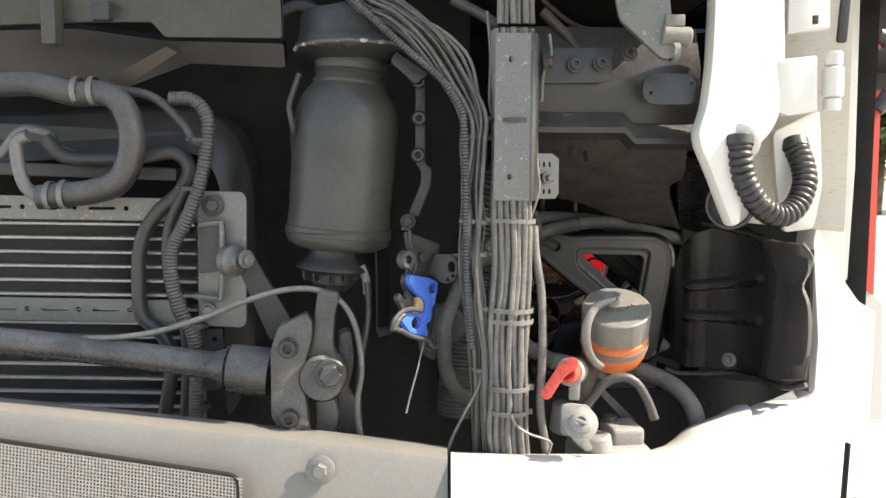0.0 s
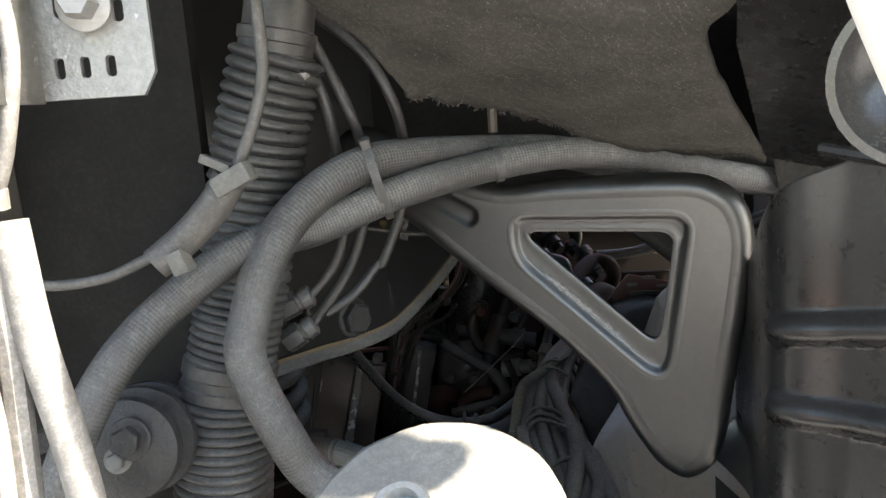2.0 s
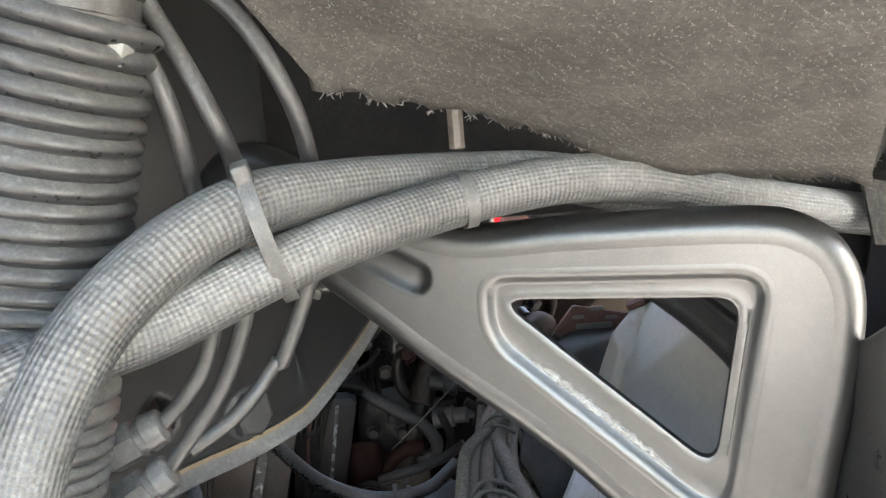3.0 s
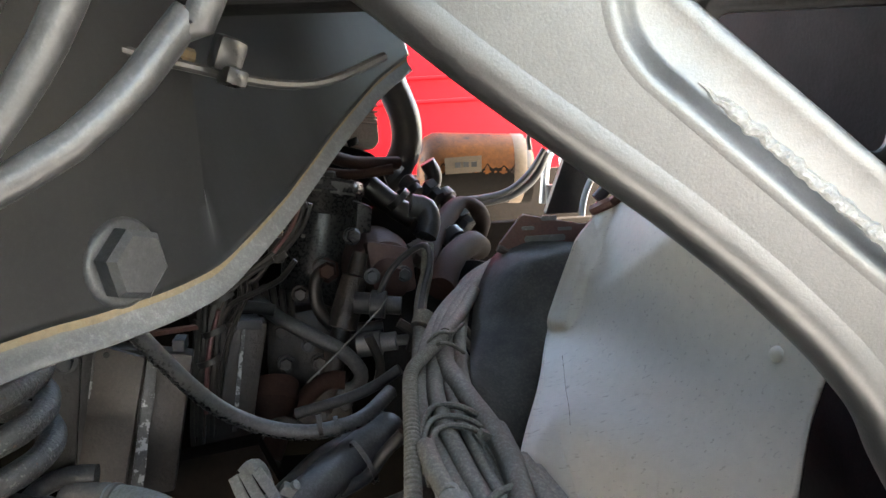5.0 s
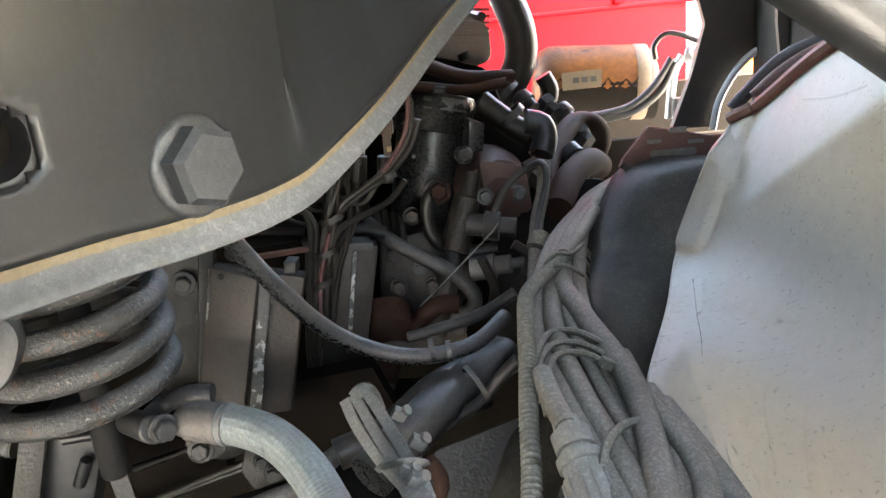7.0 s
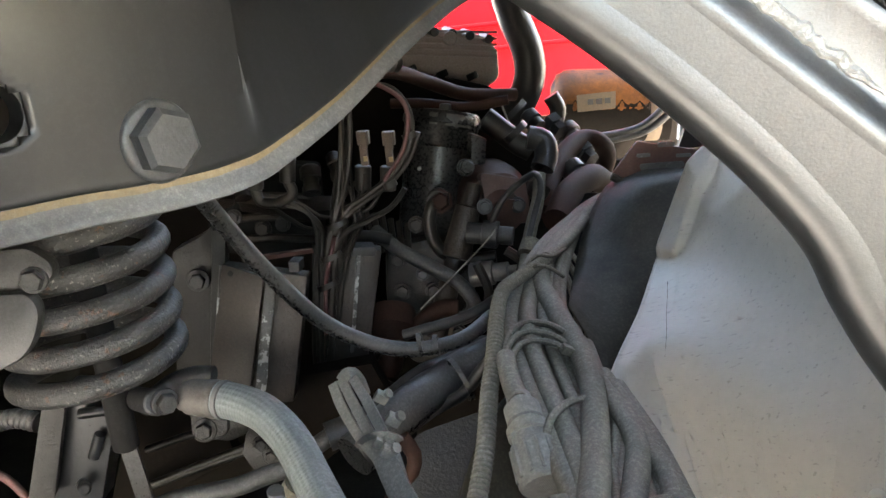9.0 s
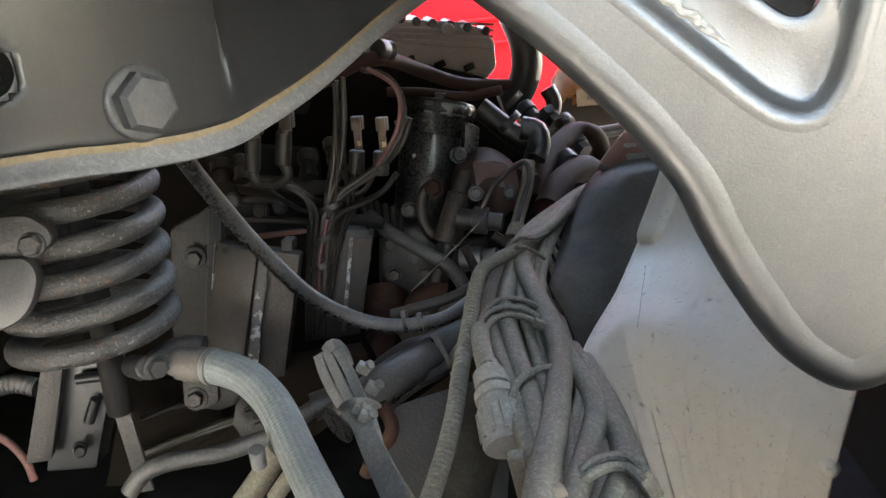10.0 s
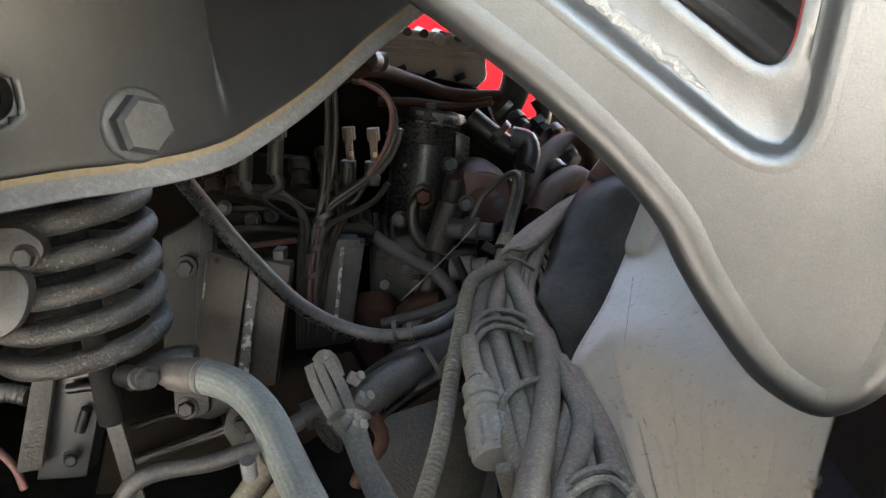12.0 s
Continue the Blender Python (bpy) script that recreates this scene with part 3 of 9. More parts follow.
def tie_mesh(c, d, rx, ry, width=0.0045, up=(0, -1, 0), head=True, turn=0.0):
    """A cable tie: an oval band round c across d, with its lock on the outside."""
    u, v, d = axes(d, up)
    c = Vector(c)
    bm = bmesh.new()
    rings = []
    for h, g in ((-0.5, 0), (-0.5, 0.0012), (0.5, 0.0012), (0.5, 0)):
        rings.append([c + d * (h * width) + u * ((rx + g) * math.cos(k * math.tau / 28)) + v * ((ry + g) * math.sin(k * math.tau / 28)) for k in range(28)])
    rings.append(rings[0])
    add_grid(bm, rings, True)
    if head:
        a = radians(turn)
        q = c + u * ((rx + 0.002) * math.cos(a)) + v * ((ry + 0.002) * math.sin(a))
        add_box(bm, q, (width * 1.5, width * 1.3, width * 1.1), Matrix((u, v, d)).transposed(), 0.0006, 1)
        add_box(bm, q + u * (0.002 if rx < 0.02 else 0.0), (0.004, width * 0.6, 0.0014), Matrix((u, v, d)).transposed())
    return bm


def strands(parent, path, offsets, r, mat, seed=1, jitter=0.0012, name="cable", twist=0.0, radii=None):
    """Cables side by side along a path: offsets across it, in metres (sideways, outwards)."""
    made = []
    base = [Vector(p) for p in path]
    fr = frames_along(base)
    for k, (ox, oy) in enumerate(offsets):
        rnd = random.Random(seed * 97 + k)
        pts = []
        for i, (q, d, a, b) in enumerate(fr):
            side = d.cross(Vector((0, -1, 0.02))).normalized() * -1
            out = side.cross(d) * -1
            if out.y > 0:
                out = -out
            ph = twist * i
            x, y = ox * math.cos(ph) - oy * math.sin(ph), ox * math.sin(ph) + oy * math.cos(ph)
            pts.append(q + side * (x + rnd.uniform(-jitter, jitter)) + out * (y + rnd.uniform(-jitter, jitter)))
        made.append(part(name, hose_mesh(pts, (radii[k] if radii else r), 8, 0.008), mat, parent))
    return made


# ---- the setting ----
def big_sheet(name, pts, mat, label, category, kind="structure"):
    bm = bmesh.new()
    bm.faces.new([bm.verts.new(p) for p in pts])
    return tagged(part(name, bm, mat, smooth=0), label, category, kind=kind)


big_sheet("ground", [(-400, -400, 0), (400, -400, 0), (400, 400, 0), (-400, 400, 0)], "ground", "pale dusty asphalt yard in sunlight", "ground")

# dark boxes added round the bay, mostly unseen, to block and shape light
cab = thing("bay_blockers", "dark boxes added round the bay to block and shape light", "cab", kind="structure")
# added roof pieces; the gap between them lets skylight onto the fender
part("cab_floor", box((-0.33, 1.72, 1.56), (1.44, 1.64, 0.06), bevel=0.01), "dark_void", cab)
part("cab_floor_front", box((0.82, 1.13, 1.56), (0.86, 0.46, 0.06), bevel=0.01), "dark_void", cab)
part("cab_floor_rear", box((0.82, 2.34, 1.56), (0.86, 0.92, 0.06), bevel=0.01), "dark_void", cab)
# added to close off light from the front right
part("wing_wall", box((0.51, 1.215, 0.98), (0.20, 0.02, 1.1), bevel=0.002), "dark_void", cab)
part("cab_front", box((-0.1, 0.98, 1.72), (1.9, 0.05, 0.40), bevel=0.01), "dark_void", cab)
# added out of view to shade the air spring from the sun
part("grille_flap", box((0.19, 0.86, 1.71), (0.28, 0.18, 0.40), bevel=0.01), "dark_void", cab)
# added to keep direct sun out of the bay
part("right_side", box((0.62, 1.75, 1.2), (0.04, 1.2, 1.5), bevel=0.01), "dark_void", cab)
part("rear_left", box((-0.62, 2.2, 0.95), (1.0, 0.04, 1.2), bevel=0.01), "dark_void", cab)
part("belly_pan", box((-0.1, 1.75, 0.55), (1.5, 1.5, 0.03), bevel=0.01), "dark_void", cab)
# added to hide the bright view behind the bracket
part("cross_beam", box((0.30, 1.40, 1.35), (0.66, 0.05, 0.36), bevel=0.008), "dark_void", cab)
# added to stop light under the bracket from reaching the fender
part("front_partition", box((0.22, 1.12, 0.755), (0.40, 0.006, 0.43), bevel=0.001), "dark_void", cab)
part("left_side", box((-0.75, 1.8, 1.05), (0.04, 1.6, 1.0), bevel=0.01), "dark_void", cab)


# ---- front corner: pillar, bumper, liner ----
def bumper():
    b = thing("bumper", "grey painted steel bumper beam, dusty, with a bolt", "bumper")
    top = [(-0.6938, 0.8, 1.057), (-0.4501, 0.8, 1.036), (-0.2053, 0.8, 1.01), (-0.0765, 0.8, 0.996), (0.0127, 0.8, 0.9839)]
    bm = bmesh.new()
    rows_ = []
    for dy, dz in ((0.055, -0.006), (0.02, 0.0), (0.004, -0.002), (0.0, -0.008), (-0.012, -0.06), (-0.018, -0.12), (-0.01, -0.3)):
        rows_.append([Vector(p) + Vector((0, dy, dz)) for p in spline(top, 0.03)])
    add_grid(bm, rows_)
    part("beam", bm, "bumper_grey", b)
    bolt((-0.118, 0.79, 0.9757), (0, -1, 0.1), 0.008, b, "steel", 1.9, label="dusty round-headed bolt")
    return b


bumper()


def mesh_grille():
    """A perforated panel let into the bumper."""
    g = thing("grille_panel", "grey perforated metal panel set in the bumper", "grille")
    a, b, c, d = [Vector(p) for p in [(-0.606, 0.776, 1.038), (-0.195, 0.776, 0.9776), (-0.1921, 0.776, 0.9054), (-0.6153, 0.776, 0.9054)]]
    n = (0, -1, 0.16)
    outline = round_outline(flat([a, b, c, d], a, n), 0.012)
    u0 = flat([a, b, c, d], a, n)
    part("frame", sheet(a + Vector((0, -0.001, 0)), n, outline, [round_outline([p * 0.985 + (u0[0] + u0[2]) * 0.0075 for p in u0], 0.011)], 0.003), "dark_void", g)
    pitch = 0.0034
    part("backing", sheet(a + Vector((0, 0.004, 0)), n, outline, (), 0.002), "ink", g)
    u, v, nn = axes(n)
    bm = bmesh.new()
    span_u = max(p[0] for p in u0)
    for k in range(int(span_u / pitch) + 1):
        x = k * pitch
        ytop = u0[0][1] + (u0[1][1] - u0[0][1]) * x / span_u - 0.004
        p, q = a + u * x + v * ytop, a + u * x + v * (ytop - 0.11)
        add_box(bm, (p + q) / 2, (0.0014, 0.0012, 0.11), Matrix((u, -nn, v)).transposed())
    for k in range(int(0.11 / pitch)):
        p = a + v * (u0[0][1] - 0.004 - k * pitch)
        q = p + u * span_u + v * (u0[1][1] - u0[0][1])
        w = (q - p).normalized()
        add_box(bm, (p + q) / 2, ((q - p).length, 0.0011, 0.0014), Matrix((w, -nn, nn.cross(w) * -1)).transposed())
    tagged(part("perforation", bm, "perforated", g, smooth=0), kind="stuff")


mesh_grille()


def corner_panel():
    c = thing("bumper_corner", "white painted bumper corner panel in bright sun", "bumper")
    bm = bmesh.new()
    edge = [(0.0162, 0.8, 0.9852), (0.1232, 0.8, 0.9827), (0.2467, 0.83, 0.9765), (0.296, 0.86, 0.9921), (0.3412, 0.88, 1.003), (0.3643, 0.89, 1.011)]
    rows_ = []
    for dy, dz in ((0.05, -0.012), (0.012, 0.0), (0.0, -0.004), (-0.012, -0.03), (-0.02, -0.10), (-0.02, -0.3)):
        rows_.append([Vector(p) + Vector((0, dy, dz)) for p in spline(edge, 0.012)])
    add_grid(bm, rows_)
    part("panel", bm, "white_paint", c)
    body = [(0.45, 0.935, 1.198), (0.4672, 0.935, 1.266), (0.4658, 0.935, 1.417), (0.4652, 0.935, 1.532), (0.4984, 0.935, 1.532), (0.5064, 0.935, 1.286), (0.5021, 0.935, 1.151), (0.5243, 0.935, 1.127), (0.5671, 0.9, 1.116), (0.5543, 0.86, 0.8907), (0.3413, 0.87, 0.8861), (0.344, 0.88, 0.9967), (0.3901, 0.92, 1.006), (0.4315, 0.94, 1.01), (0.4473, 0.935, 1.02), (0.4549, 0.935, 1.082)]
    part("corner_skin", plate3(body, (0.35, -1, 0.08), 0.03, 0.004, 0.004), "white_paint", c)
    part("inner_wedge", plate3([(0.3379, 0.95, 0.9583), (0.3686, 0.95, 0.9834), (0.4372, 0.95, 1.016), (0.4446, 0.95, 1.005), (0.4155, 0.95, 0.944), (0.4003, 0.95, 0.8787), (0.3721, 0.95, 0.8787)], (-0.4, -1, 0.2), 0.004), "white_paint", c)
    part("shut_line", box((0.4425, 0.828, 0.9559), (0.004, 0.006, 0.07), (0, 2, 0), 0.001), "dark_void", c)
    return c


corner_panel()


def pillar():
    p = thing("door_pillar", "white painted lower door pillar with hinge", "pillar")
    body = [(0.2943, 0.85, 1.496), (0.2924, 0.85, 1.444), (0.2892, 0.85, 1.391), (0.2821, 0.85, 1.347), (0.272, 0.85, 1.323), (0.2749, 0.85, 1.307), (0.2902, 0.85, 1.278), (0.3033, 0.85, 1.248), (0.3163, 0.85, 1.222), (0.3272, 0.85, 1.225), (0.3288, 0.85, 1.248), (0.3385, 0.85, 1.284), (0.3467, 0.85, 1.307), (0.366, 0.85, 1.323), (0.3774, 0.85, 1.341), (0.3845, 0.85, 1.373), (0.3859, 0.85, 1.426), (0.3854, 0.85, 1.496)]
    part("body", plate3(body, (0.28, -1, 0.05), 0.018, 0.012, 0.006), "white_paint", p)
    part("boss", lathe((0.3288, 0.862, 1.315), (0.3228, 0.846, 1.307), [(0, 0.021), (0.006, 0.022), (0.01, 0.017)], 24), "white_paint", p)
    part("hinge_plate", plate3([(0.3811, 0.87, 1.43), (0.4266, 0.87, 1.436), (0.4237, 0.87, 1.501), (0.3813, 0.87, 1.501)], (0, -1, 0), 0.012, 0.003, 0.002), "white_paint", p)
    part("hinge_leaf", plate3([(0.3683, 0.865, 1.402), (0.412, 0.865, 1.407), (0.4146, 0.865, 1.347), (0.3823, 0.865, 1.342), (0.3718, 0.865, 1.345)], (0, -1, 0), 0.02, 0.004, 0.003), "white_paint", p)
    for y0, y1, r in ((98, 122, 0.009), (124, 176, 0.011), (178, 200, 0.009)):
        kx = 1461
        part("hinge_knuckle", rod(P0(kx, y0), P0(kx, y1), r, 20), "white_paint", p)
    # solid black block painted for the dark inside the slot
    part("hinge_slot", box((0.4031, 0.856, 1.442), (0.005, 0.004, 0.009), bevel=0.0005), "ink", p)
    part("stepped_plate", plate3([(0.3815, 0.9, 1.326), (0.4341, 0.9, 1.352), (0.4404, 0.9, 1.266), (0.4322, 0.9, 1.217), (0.3987, 0.9, 1.213), (0.3877, 0.9, 1.266)], (0, -1, 0), 0.01, 0.006, 0.002), "white_paint", p)
    part("rear_wall", plate3([(0.3302, 0.95, 1.536), (0.4827, 0.95, 1.536), (0.4841, 0.95, 1.212), (0.364, 0.95, 1.223)], (-0.2, -1, 0), 0.006), "fender", p)
    return p


def P0(x, y, depth=0.87):
    """A place on the pillar by its offset from the pillar's foot, in sixteenths of a centimetre or so."""
    e = Vector((0.008, 0.87, 1.197))
    k = (depth - 0.032) / (0.87 - 0.032)
    return Vector((0.008 + (x - 784) * 0.0006257 * k, depth, 1.27 + (e.z - 1.27 + (441 - y) * 0.0006241) * k))


pillar()
loom_hose = hose("door_loom_hose", [(0.3235, 0.848, 1.31), (0.3245, 0.846, 1.293), (0.3313, 0.846, 1.269), (0.349, 0.85, 1.245), (0.373, 0.858, 1.234), (0.3956, 0.868, 1.244), (0.4093, 0.878, 1.269), (0.4106, 0.888, 1.291), (0.4078, 0.9, 1.309)], 0.0135, "loom_rubber", "black corrugated rubber hose looped between pillar and door", "hose", ribbed=0.0075, depth=0.22)


for a_, b_ in (((0.3233, 0.85, 1.32), (0.3232, 0.847, 1.307)), ((0.4078, 0.905, 1.317), (0.4072, 0.897, 1.305))):
    part("end_cuff", rod(a_, b_, 0.0150, 24), "loom_rubber", loom_hose, "smooth rubber cuff")


FAR_CAR = thing("parked_van", "red and white parked van across the yard", "van")


def door_side():
    d = thing("cab_door", "white cab door edge with a black rubber seal", "door")
    part("door_edge", plate3([(0.4946, 1, 1.551), (0.5379, 1, 1.551), (0.5437, 1, 1.287), (0.5391, 1, 1.142), (0.513, 1, 1.142)], (0.3, -1, 0), 0.05, 0.004, 0.006), "white_paint", d)
    part("seal", box((0.4681, 0.93, 1.467), (0.012, 0.02, 0.075), (0, 3, 0), 0.004), "black_paint", d)
    part("red_stripe", plate3([(2.177, 4, 2.366), (2.235, 4, 2.366), (2.266, 4, 1.629), (2.278, 4, 0.6806), (2.172, 4, 0.7646), (2.187, 4, 1.338)], (0, -1, 0), 0.05), "red_plastic", FAR_CAR, "bright red door edge")
    part("white_sill", plate3([(2.162, 4.02, 0.7801), (2.183, 4.02, 0.7621), (2.289, 4.02, 0.6776), (2.334, 4.02, 0.6232), (2.374, 4.02, -0.1778), (2.191, 4.02, -0.1778)], (0, -1, 0), 0.05), "white_paint", FAR_CAR)
    part("mirror_arm", hose_mesh([(2.229, 4, 2.023), (2.288, 4, 1.986), (2.318, 4, 1.858), (2.302, 4, 1.729), (2.242, 4, 1.643)], 0.04, 12), "black_paint", FAR_CAR)
    return d


door_side()


def wing_liner():
    """Black plastic inner wing: a bowed wall with pressed ribs, and a lip towards the front."""
    w = thing("wing_liner", "black plastic inner wing liner with pressed ribs and a screw", "wing liner")
    plan = [(0.350, 1.190), (0.346, 1.130), (0.340, 1.066), (0.368, 1.042), (0.394, 1.014), (0.407, 0.974), (0.408, 0.945), (0.410, 0.928), (0.420, 0.916), (0.437, 0.905)]
    path = spline([(x, y, 0) for x, y in plan], 0.0035)
    total = len(path) - 1
    crest = [(0.88, 1.190), (0.93, 1.196), (0.99, 1.2065), (1.03, 1.221), (1.05, 1.205), (1.075, 1.1845), (1.11, 1.165), (1.14, 1.147), (1.20, 1.118)]

    def top_at(y):
        for (y0, z0), (y1, z1) in zip(crest, crest[1:]):
            if y <= y1:
                return z0 + (z1 - z0) * max(y - y0, 0.0) / (y1 - y0)
        return crest[-1][1]

    bm = bmesh.new()
    rows_ = []
    for j in range(121):
        f = j / 120
        row = []
        for i, q in enumerate(path):
            g = i / total
            lo = 1.008 + 0.018 * min(g / 0.8, 1.0)
            z = lo + (top_at(q.y) - lo) * f
            d = (path[min(i + 1, total)] - path[max(i - 1, 0)]).normalized()
            nrm = Vector((-d.y, d.x, 0))
            push = 0.0
            # two pressed ribs that rise towards the front
            for zc, rise in ((1.129, 0.020), (1.089, 0.007)):
                zc += rise * (1.06 - q.y) / 0.075
                along = min(max((1.072 - q.y) / 0.008, 0), 1) * min(max((q.y - 0.968) / 0.008, 0), 1)
                push -= 0.0065 * along * max(0, 1 - ((z - zc) / 0.0085) ** 2)
            if g > 0.82:
                push -= 0.004 * math.sin((z - 1.02) * 45)
            slant = -1.0 * max(1.03 - z, 0.0) * max(0.0, 1 - g / 0.3)
            row.append(Vector((q.x + slant, q.y, z)) + nrm * push)
        rows_.append(row)
    add_grid(bm, rows_)
    wall = part("wall", bm, "liner", w)
    m = wall.modifiers.new("thickness", "SOLIDIFY")
    m.thickness, m.offset = 0.003, 1
    bolt((0.3860, 1.0195, 1.0365), (-0.62, -0.76, 0.15), 0.0045, w, "steel", 2.1, h=0.006, label="small zinc screw and washer")
    # front lip, wavy towards the door
    inner_ = [(0.3939, 0.93, 1.203), (0.404, 0.93, 1.184), (0.4076, 0.925, 1.165), (0.4089, 0.925, 1.138), (0.4078, 0.925, 1.106), (0.4076, 0.93, 1.064), (0.4068, 0.935, 1.032)]
    outer_ = [(0.4143, 0.89, 1.201), (0.4245, 0.888, 1.185), (0.4205, 0.886, 1.169), (0.4135, 0.885, 1.153), (0.4215, 0.885, 1.131), (0.4255, 0.887, 1.097), (0.4232, 0.89, 1.044)]
    a_, b_ = spline(inner_, 0.0004), spline(outer_, 0.0004)
    count = 50
    rows_ = []
    for i in range(count + 1):
        p, q = a_[round(i * (len(a_) - 1) / count)], b_[round(i * (len(b_) - 1) / count)]
        e = min(1.0, 4 * min(i, count - i) / count + 0.2)
        rows_.append([p + Vector((-0.006, 0.02, 0)), p, p.lerp(q, 0.15) + Vector((0, -0.006 * e, 0)), p.lerp(q, 0.5) + Vector((0, -0.010 * e, 0)), p.lerp(q, 0.85) + Vector((0, -0.008 * e, 0)), q, q + Vector((0.003, 0.006, 0))])
    bm = bmesh.new()
    add_grid(bm, rows_)
    lip = part("front_lip", bm, "lip_plastic", w, "satin grey-black wavy lip")
    m = lip.modifiers.new("thickness", "SOLIDIFY")
    m.thickness = 0.003
    part("lip_bead", hose_mesh(outer_, 0.0022, 8), "liner", w)
    cup = Vector((0.353, 0.946, 1.243))
    part("cup", lathe(cup + Vector((0.02, 0.03, 0.0)), cup, [(0, 0.010), (0.012, 0.024), (0.030, 0.028), (0.036, 0.0292), (0.036, 0.0262), (0.028, 0.022), (0.02, 0.004)], 32), "lip_plastic", w, "glossy round cup")
    top = [(0.3495, 1.03, 1.216), (0.3771, 1, 1.209), (0.412, 0.96, 1.199)]
    part("rim", hose_mesh(top, 0.003, 8), "liner", w)
    part("lower_bead", hose_mesh([(0.3160, 1.066, 1.014), (0.3330, 1.062, 1.0085), (0.3640, 1.042, 1.013), (0.3900, 1.013, 1.020), (0.4040, 0.972, 1.022), (0.4090, 0.935, 1.025), (0.4180, 0.912, 1.028), (0.4290, 0.896, 1.036)], 0.0032, 10), "lip_plastic", w)
    return w


wing_liner()
bm = bmesh.new()
add_grid(bm, [[(0.332, 1.165, 1.0), (0.36, 1.075, 1.0), (0.43, 1.0, 1.01)], [(0.336, 1.18, 0.85), (0.37, 1.09, 0.8), (0.45, 1.0, 0.8)], [(0.34, 1.2, 0.4), (0.38, 1.1, 0.4), (0.5, 1.0, 0.4)]])
tagged(part("lower_liner", bm, "liner"), "black plastic lower wheel housing panel", "wing liner")


def insulation():
    """Felt-faced sheet that slopes down and back under the cab."""
    f = thing("insulation_sheet", "dusty grey felt insulation sheet with a frayed lower edge", "insulation")
    lines = (
        [(0.1263, 0.935, 1.337), (0.1782, 0.935, 1.337), (0.2368, 0.93, 1.334), (0.2905, 0.915, 1.324)],
        [(0.113, 1, 1.317), (0.1722, 0.968, 1.313), (0.2389, 0.96, 1.322), (0.3079, 0.985, 1.278)],
        [(0.139, 1.06, 1.287), (0.1948, 1.05, 1.275), (0.2578, 1.03, 1.27), (0.3038, 1.03, 1.26)],
        [(0.1623, 1.105, 1.253), (0.2057, 1.145, 1.241), (0.2799, 1.162, 1.215), (0.3617, 1.168, 1.2)],
    )
    cols = [[l[i] for l in lines] for i in range(4)]
    rows_ = [spline(c, 0.004) for c in cols]
    k = min(len(r) for r in rows_)
    rows_ = [[r[int(i * (len(r) - 1) / (k - 1))] for i in range(k)] for r in rows_]
    across = [spline([r[i] for r in rows_], 0.004) for i in range(k)]
    w = min(len(r) for r in across)
    across = [[r[int(i * (len(r) - 1) / (w - 1))] for i in range(w)] for r in across]
    rnd = random.Random(4)
    for j, r in enumerate(across):
        for i, q in enumerate(r):
            r[i] = q + Vector((0, 0, 0.0025 * noise.noise(q * 45) + 0.0006 * noise.noise(q * 400)))
    for i in range(w):
        across[-1][i] = across[-1][i] + Vector((0, rnd.uniform(-0.002, 0.003), rnd.uniform(-0.002, 0.001)))
    bm = bmesh.new()
    add_grid(bm, across)
    s = part("sheet", bm, "felt", f)
    m = s.modifiers.new("thickness", "SOLIDIFY")
    m.thickness, m.offset = 0.004, (1 if s.data.polygons[0].normal.z > 0 else -1)
    edge = across[-1]
    fr = bmesh.new()
    for i in range(0, w - 1):
        for k2 in range(3):
            q = edge[i].lerp(edge[i + 1], rnd.random())
            add_tube(fr, [q, q + Vector((rnd.uniform(-0.002, 0.002), rnd.uniform(-0.002, 0.001), -rnd.uniform(0.0005, 0.002)))], 0.00012, 3, cap=False)
    tagged(part("fringe", fr, "fibre", f, "frayed pale fibres"), kind="stuff")
    nap = bmesh.new()
    for _ in range(9000):
        j, i = int((len(across) - 1) * rnd.random() ** 0.8), int((w - 1) * rnd.random() ** 0.75)
        q = across[j][i].lerp(across[j + 1][i + 1], rnd.random())
        d = Vector((rnd.uniform(-1, 1), rnd.uniform(-1, 1), rnd.uniform(-1.2, 0.1))).normalized() * rnd.uniform(0.0004, 0.0013)
        q = q + Vector((0, -0.0004, -0.0005))
        e = d.orthogonal().normalized() * rnd.uniform(0.00005, 0.00012)
        g = d.cross(e).normalized() * e.length
        tip = nap.verts.new(q + d)
        ring = [nap.verts.new(q + e), nap.verts.new(q - e * 0.5 + g * 0.87), nap.verts.new(q - e * 0.5 - g * 0.87)]
        for k2 in range(3):
            nap.faces.new((ring[k2], ring[(k2 + 1) % 3], tip))
    tagged(part("nap", nap, "fibre", f, "short pale fibres on the felt", smooth=0), kind="stuff")
    side = bmesh.new()
    add_grid(side, [[(0.300, 0.955, 1.302), (0.318, 1.04, 1.262), (0.361, 1.166, 1.203)], [(0.345, 0.955, 1.29), (0.37, 1.04, 1.245), (0.41, 1.166, 1.19)]])
    part("side_flap", side, "liner", f)
    part("end_flap", plate3([(0.3652, 1.2, 1.301), (0.4544, 1.2, 1.292), (0.4593, 1.2, 1.165), (0.3807, 1.2, 1.17), (0.3715, 1.19, 1.208)], (-0.2, -1, 0), 0.004), "felt", f)
    q = Vector((0.2028, 1.15, 1.24))
    part("stud", hose_mesh([q + Vector((0, 0, 0.012)), q, q - Vector((0, 0, 0.012))], 0.003, 8), "brown_steel", f)
    q = Vector((0.182, 0.968, 1.308))
    part("clip_disc", lathe(q + Vector((0, 0.01, 0.006)), q - Vector((0, 0.003, 0.003)), [(0, 0.017), (0.010, 0.017), (0.013, 0.012)], 24), "felt", f)
